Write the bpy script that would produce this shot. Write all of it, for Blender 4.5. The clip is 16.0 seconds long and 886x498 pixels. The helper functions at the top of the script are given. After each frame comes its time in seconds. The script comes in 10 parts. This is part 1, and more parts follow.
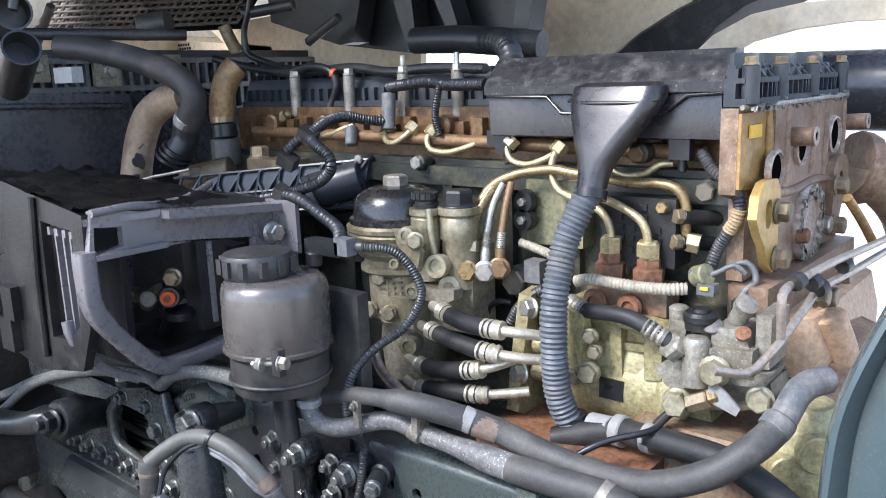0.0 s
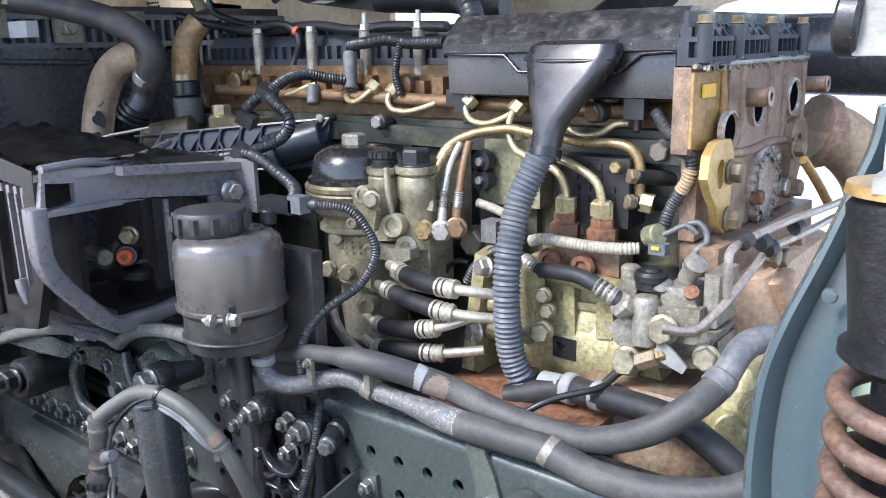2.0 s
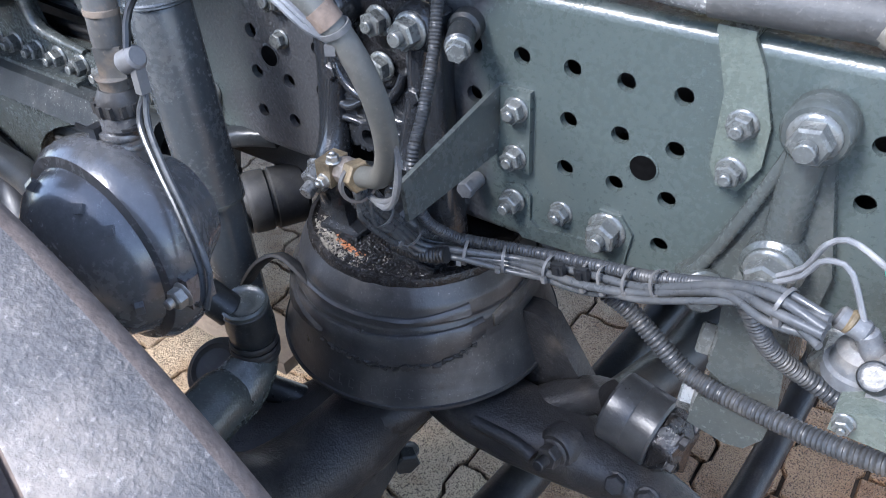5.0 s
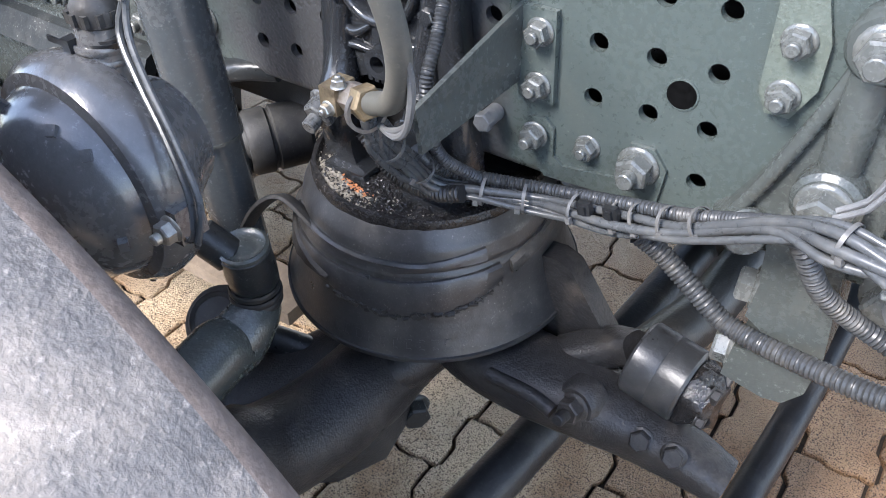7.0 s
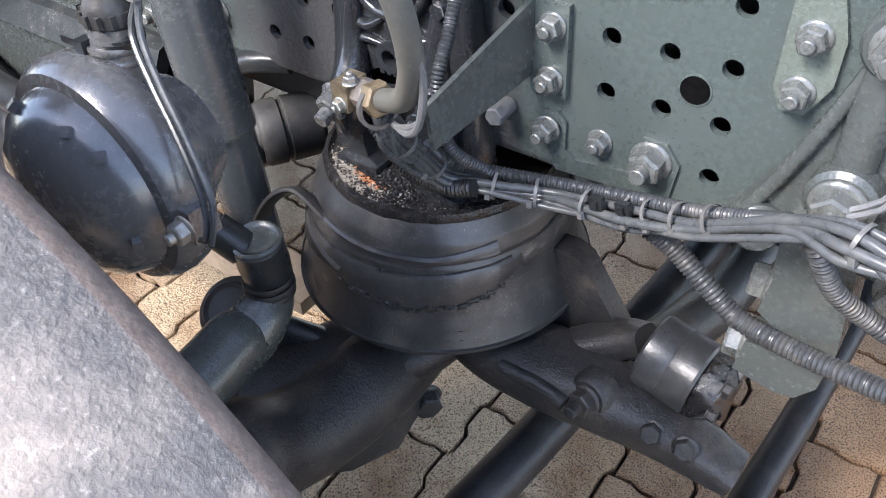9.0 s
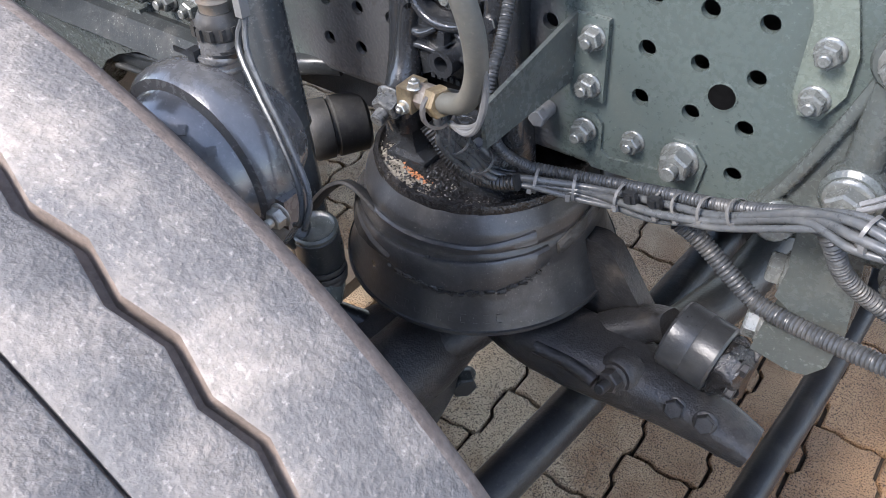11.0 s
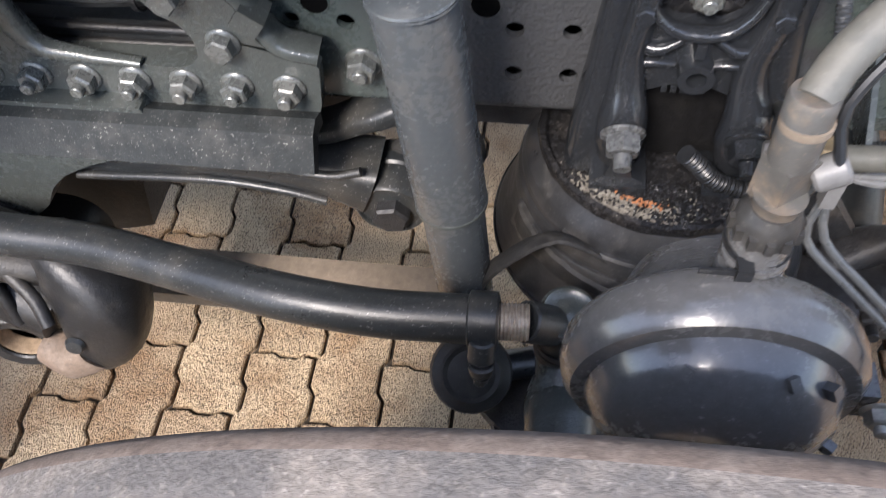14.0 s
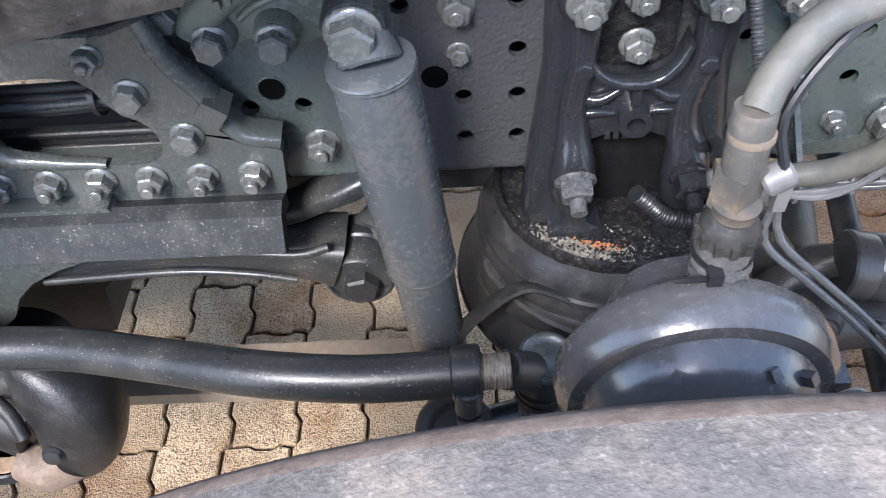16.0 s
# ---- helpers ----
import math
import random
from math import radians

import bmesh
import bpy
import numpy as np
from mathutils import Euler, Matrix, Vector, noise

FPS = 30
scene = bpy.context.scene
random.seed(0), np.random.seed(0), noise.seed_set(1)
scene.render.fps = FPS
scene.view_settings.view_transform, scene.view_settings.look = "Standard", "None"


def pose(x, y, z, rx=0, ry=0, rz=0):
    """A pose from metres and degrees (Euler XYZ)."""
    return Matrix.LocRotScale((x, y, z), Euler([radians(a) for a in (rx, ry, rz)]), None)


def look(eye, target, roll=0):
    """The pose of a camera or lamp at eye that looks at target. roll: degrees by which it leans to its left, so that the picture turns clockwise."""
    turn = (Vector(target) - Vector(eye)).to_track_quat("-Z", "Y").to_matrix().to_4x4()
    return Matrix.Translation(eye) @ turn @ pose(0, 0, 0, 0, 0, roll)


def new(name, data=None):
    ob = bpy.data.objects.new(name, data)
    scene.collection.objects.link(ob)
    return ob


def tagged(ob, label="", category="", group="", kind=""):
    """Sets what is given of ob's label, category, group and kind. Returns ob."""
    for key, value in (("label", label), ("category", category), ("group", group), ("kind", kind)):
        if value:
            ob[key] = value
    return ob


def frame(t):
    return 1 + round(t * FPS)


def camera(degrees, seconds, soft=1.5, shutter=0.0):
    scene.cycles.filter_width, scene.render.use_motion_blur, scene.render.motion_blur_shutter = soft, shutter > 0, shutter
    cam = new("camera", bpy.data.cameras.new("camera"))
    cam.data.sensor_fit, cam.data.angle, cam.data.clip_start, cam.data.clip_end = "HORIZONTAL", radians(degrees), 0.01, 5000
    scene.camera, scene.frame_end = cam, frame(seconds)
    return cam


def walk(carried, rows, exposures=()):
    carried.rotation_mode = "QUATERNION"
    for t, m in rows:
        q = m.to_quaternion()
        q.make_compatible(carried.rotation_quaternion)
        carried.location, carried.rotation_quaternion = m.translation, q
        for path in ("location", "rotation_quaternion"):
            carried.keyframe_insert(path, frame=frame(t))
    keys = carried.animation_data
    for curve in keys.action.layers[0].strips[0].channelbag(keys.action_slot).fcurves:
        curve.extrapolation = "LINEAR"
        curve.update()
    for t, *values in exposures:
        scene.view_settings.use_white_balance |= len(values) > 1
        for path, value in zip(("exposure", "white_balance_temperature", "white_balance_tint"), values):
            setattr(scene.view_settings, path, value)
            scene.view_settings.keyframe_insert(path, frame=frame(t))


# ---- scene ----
cam = camera(57.2, 16.0, 0.3, 0.25)
PATH = [
    (0, (0.633, -0.742, 1.367), (-0.623, 0.757, 0.952), -2.0),
    (0.5, (0.645, -0.74, 1.341), (-0.634, 0.735, 0.905), -1.4),
    (1, (0.656, -0.743, 1.335), (-0.632, 0.718, 0.882), -1.6),
    (1.5, (0.668, -0.727, 1.344), (-0.612, 0.739, 0.882), -1.7),
    (2, (0.665, -0.717, 1.354), (-0.554, 0.79, 0.86), -1.4),
    (2.5, (0.661, -0.711, 1.36), (-0.498, 0.834, 0.842), -1.4),
    (3, (0.626, -0.729, 1.346), (-0.536, 0.814, 0.825), -1.6),
    (3.5, (0.537, -0.76, 1.314), (-0.6, 0.774, 0.718), -1.6),
    (4, (0.443, -0.776, 1.273), (-0.606, 0.664, 0.365), -1.9),
    (4.5, (0.334, -0.683, 1.218), (-0.648, 0.688, 0.142), -1.8),
    (5, (0.282, -0.595, 1.118), (-0.642, 0.7, -0.094), -1.7),
    (7.5, (0.241, -0.566, 1.066), (-0.643, 0.655, -0.249), -1.9),
    (8, (0.229, -0.563, 1.072), (-0.629, 0.65, -0.266), -2.2),
    (8.5, (0.229, -0.571, 1.074), (-0.628, 0.646, -0.262), -2.1),
    (9, (0.248, -0.563, 1.076), (-0.659, 0.628, -0.25), -2.7),
    (11.5, (0.253, -0.646, 1.146), (-0.661, 0.529, -0.189), -2.5),
    (12, (0.183, -0.635, 1.173), (-0.715, 0.537, -0.175), -3.8),
    (12.5, (0.014, -0.623, 1.193), (-0.702, 0.657, -0.167), -4.7),
    (13, (-0.119, -0.628, 1.202), (-0.629, 0.736, -0.169), -4.3),
    (13.5, (-0.22, -0.593, 1.197), (-0.509, 0.773, -0.234), -4.4),
    (14, (-0.317, -0.556, 1.189), (-0.543, 0.559, -0.455), -4.9),
    (14.5, (-0.339, -0.535, 1.17), (-0.536, 0.483, -0.54), -7.5),
    (15, (-0.351, -0.552, 1.17), (-0.51, 0.608, -0.452), -7.5),
    (15.5, (-0.354, -0.565, 1.173), (-0.454, 0.68, -0.389), -5.8),
    (16, (-0.34, -0.594, 1.2), (-0.433, 0.696, -0.325), -5.6),
]
walk(cam, [(t, look(eye, target, roll)) for t, eye, target, roll in PATH], ((0, 1.76, 6000, 14), (3, 1.86, 5850, 14), (4, 1.85, 5750, 15), (5, 2.25, 5700, 14), (7.5, 2.53, 6250, 14), (9, 2.5, 6300, 15), (11.5, 2.25, 6300, 15), (12, 2.12, 6350, 15), (13, 2.1, 6450, 15), (14.5, 2.03, 6550, 16), (16, 2.25, 6050, 15)))

# ---- world, sun, exposure ----
world = bpy.data.worlds.new("yard_sky")
scene.world = world
world.use_nodes = True
wn = world.node_tree.nodes
sky = wn.new("ShaderNodeTexSky")
sky.sky_type, sky.sun_disc = "NISHITA", False
SUN_EL, SUN_AZ = 46.0, -110.0
sky.sun_elevation, sky.sun_rotation = radians(SUN_EL), radians(90 - SUN_AZ)
sky.air_density, sky.dust_density, sky.ozone_density = 1.0, 0.6, 2.0
wn["Background"].inputs["Strength"].default_value = 0.135
haze = wn.new("ShaderNodeHueSaturation")
haze.inputs["Saturation"].default_value = 0.75
world.node_tree.links.new(sky.outputs["Color"], haze.inputs["Color"])
world.node_tree.links.new(haze.outputs["Color"], wn["Background"].inputs["Color"])
sun = new("sun", bpy.data.lights.new("sun", "SUN"))
sun.data.energy, sun.data.angle, sun.data.color = 1.9, radians(18), (1.0, 0.94, 0.86)
sd = Vector((math.cos(radians(SUN_AZ)) * math.cos(radians(SUN_EL)), math.sin(radians(SUN_AZ)) * math.cos(radians(SUN_EL)), math.sin(radians(SUN_EL))))
sun.matrix_world = look(sd * 20, (0, 0, 0))


# ---- materials ----
def surface(name, base, rough=0.6, metal=0.0, dust=None, dust_amount=0.0, grain=120.0, vary=0.25, bump=0.15, blotch=9.0, spec=0.5, speckle=None, speckle_amount=0.0, coat=0.0, wear=0.14):
    """A weathered surface: base colour with fine grain and larger blotches of a second colour, in object-independent metres."""
    m = bpy.data.materials.new(name)
    m.use_nodes = True
    nt = m.node_tree
    n, l = nt.nodes, nt.links
    b = n["Principled BSDF"]
    geo = n.new("ShaderNodeNewGeometry")
    fine = n.new("ShaderNodeTexNoise")
    fine.inputs["Scale"].default_value, fine.inputs["Detail"].default_value, fine.inputs["Roughness"].default_value = grain, 6.0, 0.65
    big = n.new("ShaderNodeTexNoise")
    big.inputs["Scale"].default_value, big.inputs["Detail"].default_value, big.inputs["Roughness"].default_value = blotch, 5.0, 0.6
    l.new(geo.outputs["Position"], fine.inputs["Vector"])
    l.new(geo.outputs["Position"], big.inputs["Vector"])
    shade = n.new("ShaderNodeMapRange")
    shade.inputs["From Min"].default_value, shade.inputs["From Max"].default_value = 0.3, 0.7
    shade.inputs["To Min"].default_value, shade.inputs["To Max"].default_value = 1.0 - 1.5 * vary, 1.0 + 1.5 * vary
    l.new(fine.outputs["Fac"], shade.inputs["Value"])
    col = n.new("ShaderNodeMix")
    col.data_type, col.blend_type = "RGBA", "MIX"
    col.inputs["A"].default_value = (*base, 1)
    col.inputs["B"].default_value = (*(dust or tuple(c * 0.6 for c in base)), 1)
    amount = n.new("ShaderNodeMapRange")
    amount.inputs["From Min"].default_value, amount.inputs["From Max"].default_value = 0.62 - 0.35 * dust_amount, 0.8 - 0.3 * dust_amount
    amount.inputs["To Max"].default_value = min(1.0, 0.35 + dust_amount)
    l.new(big.outputs["Fac"], amount.inputs["Value"])
    l.new(amount.outputs["Result"], col.inputs["Factor"])
    last = col.outputs["Result"]
    if speckle:
        dots = n.new("ShaderNodeTexNoise")
        dots.inputs["Scale"].default_value, dots.inputs["Detail"].default_value = 360.0, 4.0
        l.new(geo.outputs["Position"], dots.inputs["Vector"])
        cut = n.new("ShaderNodeMapRange")
        cut.inputs["From Min"].default_value, cut.inputs["From Max"].default_value = 0.62 - 0.3 * speckle_amount, 0.74 - 0.3 * speckle_amount
        l.new(dots.outputs["Fac"], cut.inputs["Value"])
        sp = n.new("ShaderNodeMix")
        sp.data_type = "RGBA"
        sp.inputs["B"].default_value = (*speckle, 1)
        where = n.new("ShaderNodeMapRange")
        where.inputs["From Min"].default_value, where.inputs["From Max"].default_value = 0.42, 0.62
        where.inputs["To Min"].default_value = 0.25
        l.new(big.outputs["Fac"], where.inputs["Value"])
        spots = n.new("ShaderNodeMath")
        spots.operation = "MULTIPLY"
        l.new(cut.outputs["Result"], spots.inputs[0])
        l.new(where.outputs["Result"], spots.inputs[1])
        l.new(spots.outputs[0], sp.inputs["Factor"])
        l.new(last, sp.inputs["A"])
        last = sp.outputs["Result"]
    pit = n.new("ShaderNodeTexNoise")
    pit.inputs["Scale"].default_value, pit.inputs["Detail"].default_value = 380.0, 3.0
    l.new(geo.outputs["Position"], pit.inputs["Vector"])
    if dust:
        specks = n.new("ShaderNodeMapRange")
        specks.inputs["From Min"].default_value, specks.inputs["From Max"].default_value = 0.61, 0.71
        specks.inputs["To Max"].default_value = 0.28
        l.new(pit.outputs["Fac"], specks.inputs["Value"])
        grit = n.new("ShaderNodeMix")
        grit.data_type = "RGBA"
        grit.inputs["B"].default_value = (*(min(0.8, 1.25 * c + 0.015) for c in dust), 1)
        l.new(specks.outputs["Result"], grit.inputs["Factor"])
        l.new(last, grit.inputs["A"])
        last = grit.outputs["Result"]
    mul = n.new("ShaderNodeMix")
    mul.data_type, mul.blend_type = "RGBA", "MULTIPLY"
    mul.inputs["Factor"].default_value = 1.0
    l.new(last, mul.inputs["A"])
    l.new(shade.outputs["Result"], mul.inputs["B"])
    l.new(mul.outputs["Result"], b.inputs["Base Color"])
    rr = n.new("ShaderNodeMapRange")
    rr.inputs["From Min"].default_value, rr.inputs["From Max"].default_value = 0.3, 0.7
    rr.inputs["To Min"].default_value, rr.inputs["To Max"].default_value = max(0.05, rough - wear), min(1.0, rough + wear)
    gloss = n.new("ShaderNodeMix")
    gloss.data_type = "FLOAT"
    gloss.inputs["Factor"].default_value = 0.45
    l.new(big.outputs["Fac"], gloss.inputs["A"])
    l.new(fine.outputs["Fac"], gloss.inputs["B"])
    l.new(gloss.outputs["Result"], rr.inputs["Value"])
    l.new(rr.outputs["Result"], b.inputs["Roughness"])
    b.inputs["Metallic"].default_value = metal
    b.inputs["Specular IOR Level"].default_value = spec
    b.inputs["Coat Weight"].default_value = coat
    bp = n.new("ShaderNodeBump")
    bp.inputs["Strength"].default_value, bp.inputs["Distance"].default_value = bump, 0.001
    both = n.new("ShaderNodeMath")
    both.operation = "ADD"
    l.new(fine.outputs["Fac"], both.inputs[0])
    l.new(pit.outputs["Fac"], both.inputs[1])
    l.new(both.outputs[0], bp.inputs["Height"])
    l.new(bp.outputs["Normal"], b.inputs["Normal"])
    return m


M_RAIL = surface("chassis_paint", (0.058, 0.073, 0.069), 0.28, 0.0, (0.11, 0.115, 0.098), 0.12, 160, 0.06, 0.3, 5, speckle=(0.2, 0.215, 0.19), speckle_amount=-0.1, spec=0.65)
M_CAST = surface("painted_casting", (0.018, 0.0205, 0.022), 0.36, 0.0, (0.06, 0.056, 0.048), 0.32, 170, 0.15, 0.2, 13, speckle=(0.3, 0.295, 0.28), speckle_amount=-0.04)
M_CASTB = surface("glossy_black_casting", (0.017, 0.019, 0.022), 0.2, 0.0, (0.045, 0.046, 0.045), 0.12, 170, 0.1, 0.22, 12, spec=0.75)
# near-black: shade inside the spring mount's hollows, put into the colour
M_HOLLOW_SHADE = surface("hollow_shade", (0.005, 0.005, 0.0055), 0.8, 0.0, (0.012, 0.0115, 0.011), 0.3, 150, 0.3, 0.6, 30, spec=0.15)
M_CASTG = surface("painted_casting_green", (0.095, 0.112, 0.096), 0.3, 0.0, (0.14, 0.14, 0.115), 0.18, 170, 0.07, 0.5, 9, spec=0.65)
M_BOLT = surface("painted_bolt", (0.105, 0.112, 0.107), 0.27, 0.2, (0.18, 0.178, 0.165), 0.25, 200, 0.15, 0.25, 30, spec=0.8)
M_ZINC = surface("zinc_plated_steel", (0.45, 0.44, 0.40), 0.38, 0.75, (0.3, 0.26, 0.2), 0.3, 200, 0.2, 0.15, 40)
M_GOLD = surface("yellow_passivated_steel", (0.5, 0.42, 0.24), 0.35, 0.6, (0.3, 0.24, 0.14), 0.35, 200, 0.2, 0.1, 30)
M_COPPER = surface("brownish_steel_pipe", (0.35, 0.255, 0.125), 0.32, 0.6, (0.2, 0.14, 0.07), 0.4, 200, 0.22, 0.15, 34)
M_BRASS = surface("brass", (0.36, 0.285, 0.18), 0.36, 0.6, (0.2, 0.16, 0.11), 0.4, 200, 0.2, 0.2, 60)
M_RUBBER = surface("black_rubber", (0.01364, 0.01426, 0.0155), 0.6, 0.0, (0.0504, 0.04896, 0.04464), 0.35, 140, 0.25, 0.25, 14)
M_HOSE = surface("dusty_grey_hose", (0.05, 0.05, 0.048), 0.6, 0.0, (0.115, 0.11, 0.098), 0.4, 150, 0.15, 0.3, 14)
M_PLASTIC = surface("black_plastic", (0.01364, 0.01488, 0.01674), 0.36, 0.0, (0.054, 0.0504, 0.04464), 0.3, 130, 0.2, 0.12, 7)
M_PLASTICD = surface("dusty_black_plastic", (0.0186, 0.01984, 0.0217), 0.45, 0.0, (0.0864, 0.0792, 0.0684), 0.45, 110, 0.25, 0.2, 6)
M_CONDUIT = surface("corrugated_conduit", (0.034, 0.037, 0.04), 0.42, 0.0, (0.1, 0.094, 0.082), 0.38, 130, 0.2, 0.15, 16, spec=0.5)
M_CONDUITB = surface("beige_conduit", (0.34, 0.31, 0.24), 0.6, 0.0, (0.16, 0.14, 0.11), 0.35, 130, 0.2, 0.1, 20)
M_ALU = surface("oily_cast_aluminium", (0.34, 0.31, 0.215), 0.42, 0.45, (0.13, 0.11, 0.065), 0.5, 150, 0.22, 0.4, 16)
M_ALUW = surface("corroded_aluminium", (0.3, 0.285, 0.24), 0.45, 0.4, (0.16, 0.14, 0.1), 0.45, 150, 0.25, 0.45, 20, speckle=(0.5, 0.48, 0.42), speckle_amount=0.05)
M_YELLOW = surface("yellowed_aluminium", (0.33, 0.295, 0.155), 0.42, 0.25, (0.17, 0.14, 0.065), 0.4, 150, 0.3, 0.5, 14)
M_OCHRE = surface("ochre_oiled_metal", (0.36, 0.22, 0.075), 0.45, 0.25, (0.2, 0.13, 0.06), 0.45, 120, 0.25, 0.35, 18)
M_BROWN = surface("rust_brown_block", (0.19, 0.122, 0.08), 0.48, 0.15, (0.32, 0.228, 0.15), 0.45, 90, 0.28, 0.5, 16, speckle=(0.42, 0.33, 0.23), speckle_amount=0.0)
M_TAN = surface("tan_dusty_metal", (0.5, 0.34, 0.22), 0.6, 0.1, (0.62, 0.45, 0.3), 0.4, 110, 0.2, 0.3, 9)
M_GREENBLK = surface("oily_green_black_casting", (0.0279, 0.031, 0.0248), 0.45, 0.1, (0.1008, 0.0936, 0.0576), 0.45, 120, 0.3, 0.5, 12)
M_OLIVE = surface("olive_oiled_block", (0.16, 0.155, 0.09), 0.5, 0.1, (0.26, 0.24, 0.14), 0.4, 120, 0.3, 0.5, 14)
M_RUST = surface("rusty_steel", (0.2, 0.095, 0.05), 0.75, 0.2, (0.11, 0.07, 0.05), 0.4, 120, 0.35, 0.6, 18)
M_STEELP = surface("dull_steel_pipe", (0.4, 0.35, 0.3), 0.4, 0.6, (0.28, 0.2, 0.14), 0.35, 150, 0.2, 0.1, 20)
M_TYRE = surface("dusty_tyre_tread", (0.112, 0.105, 0.1), 0.85, 0.0, (0.27, 0.235, 0.2), 0.45, 220, 0.18, 0.8, 16, speckle=(0.33, 0.3, 0.27), speckle_amount=0.04)
M_TYREG = surface("brown_tyre_groove", (0.145, 0.112, 0.092), 0.9, 0.0, (0.2, 0.165, 0.14), 0.4, 200, 0.2, 0.4, 22)
M_TANK = surface("streaked_grey_tank", (0.145, 0.134, 0.123), 0.28, 0.5, (0.1, 0.088, 0.078), 0.4, 60, 0.06, 0.06, 9, wear=0.07)
M_CHAM = surface("painted_chamber", (0.11, 0.112, 0.115), 0.25, 0.25, (0.15, 0.147, 0.14), 0.3, 150, 0.1, 0.14, 18, coat=0.35, speckle=(0.28, 0.275, 0.26), speckle_amount=-0.05)
M_CREAM = surface("cream_cab_paint", (0.8, 0.665, 0.48), 0.5, 0.0, (0.48, 0.37, 0.24), 0.35, 60, 0.1, 0.05, 6)
M_ORANGE = surface("orange_plug", (0.75, 0.12, 0.04), 0.45, 0.0, (0.55, 0.1, 0.04), 0.2, 200, 0.1, 0.1, 30)
M_TEAL = surface("grey_green_panel", (0.07, 0.1, 0.11), 0.2, 0.0, (0.1, 0.135, 0.14), 0.15, 60, 0.03, 0.03, 4, coat=0.5)
M_GREY = surface("light_grey_plastic", (0.14, 0.14, 0.138), 0.5, 0.0, (0.2, 0.19, 0.17), 0.3, 150, 0.1, 0.1, 40)
M_OILY = surface("tarry_steel_plate", (0.014, 0.014, 0.015), 0.2, 0.1, (0.035, 0.031, 0.028), 0.3, 130, 0.4, 1.0, 30, speckle=(0.22, 0.2, 0.17), speckle_amount=-0.1)
M_WIRE = surface("grey_cable", (0.06, 0.065, 0.069), 0.3, 0.0, (0.13, 0.13, 0.125), 0.25, 150, 0.1, 0.05, 30)
M_WHITE = surface("grimy_white_plastic", (0.26, 0.265, 0.26), 0.5, 0.0, (0.22, 0.2, 0.17), 0.4, 150, 0.1, 0.1, 40)
M_TAPE = surface("brown_worn_tape", (0.15, 0.11, 0.082), 0.7, 0.0, (0.2, 0.16, 0.13), 0.35, 150, 0.2, 0.2, 30)
M_SPECK = surface("speckled_coolant_pipe", (0.12, 0.12, 0.117), 0.6, 0.1, (0.2, 0.198, 0.188), 0.4, 150, 0.25, 0.4, 24, speckle=(0.55, 0.54, 0.5), speckle_amount=0.14)


M_SLEEVE = surface("bushing_paint", (0.0279, 0.02976, 0.03224), 0.34, 0.1, (0.0648, 0.06336, 0.0576), 0.25, 140, 0.15, 0.2, 14, spec=0.55)
M_NUT = surface("scraped_painted_nut", (0.09, 0.095, 0.098), 0.3, 0.25, (0.3, 0.3, 0.285), 0.25, 180, 0.25, 0.3, 70, spec=0.7)
M_ARM = surface("grimy_forged_arm", (0.021, 0.021, 0.022), 0.42, 0.0, (0.06, 0.052, 0.044), 0.35, 130, 0.3, 0.8, 18, spec=0.42)
M_GRILLE = surface("grimy_grille", (0.075, 0.062, 0.052), 0.6, 0.0, (0.17, 0.135, 0.1), 0.45, 110, 0.3, 0.3, 14)
# black for the shade inside holes that are not cut
M_HOLE_SHADE = surface("hole_shade", (0.004, 0.004, 0.004), 0.95, 0.0, None, 0.1, spec=0.0)
M_BAG = surface("oily_rubber_bellows", (0.026, 0.0265, 0.028), 0.38, 0.0, (0.075, 0.071, 0.066), 0.3, 90, 0.2, 0.22, 20, spec=0.7, speckle=(0.14, 0.135, 0.125), speckle_amount=-0.05)
M_RUBBERD = surface("dusty_rubber", (0.0186, 0.01829, 0.01798), 0.65, 0.0, (0.0648, 0.06048, 0.05472), 0.4, 160, 0.3, 0.5, 22)
M_RUSTO = surface("orange_rust", (0.34, 0.13, 0.05), 0.9, 0.0, (0.2, 0.09, 0.04), 0.4, 200, 0.3, 0.5, 60)
M_DIRT = surface("dried_dirt", (0.2, 0.182, 0.15), 0.95, 0.0, (0.07, 0.06, 0.048), 0.45, 200, 0.3, 0.5, 90)
M_SHOCK = surface("shock_paint", (0.06, 0.068, 0.073), 0.24, 0.05, (0.105, 0.1, 0.09), 0.2, 160, 0.08, 0.12, 10, speckle=(0.26, 0.25, 0.23), speckle_amount=-0.05, spec=0.6)
M_CASTH = surface("hanger_paint", (0.058, 0.066, 0.063), 0.25, 0.05, (0.1, 0.1, 0.088), 0.15, 170, 0.08, 0.4, 9, spec=0.7, speckle=(0.22, 0.22, 0.2), speckle_amount=-0.1)
M_FLANGE = surface("scuffed_flange", (0.01736, 0.02046, 0.02108), 0.55, 0.0, (0.0576, 0.0576, 0.05472), 0.3, 90, 0.2, 0.35, 22, speckle=(0.2, 0.198, 0.185), speckle_amount=-0.02, spec=0.25)
M_OCHREB = surface("ochre_brown_pipe", (0.3, 0.19, 0.085), 0.42, 0.25, (0.18, 0.115, 0.055), 0.45, 110, 0.3, 0.4, 20)
M_TANB = surface("tan_dusty_strip", (0.17, 0.135, 0.1), 0.8, 0.0, (0.24, 0.19, 0.145), 0.3, 90, 0.15, 0.2, 9)
M_GREYD = surface("grimy_grey_plastic", (0.1, 0.105, 0.11), 0.5, 0.0, (0.24, 0.22, 0.19), 0.35, 150, 0.2, 0.2, 25)
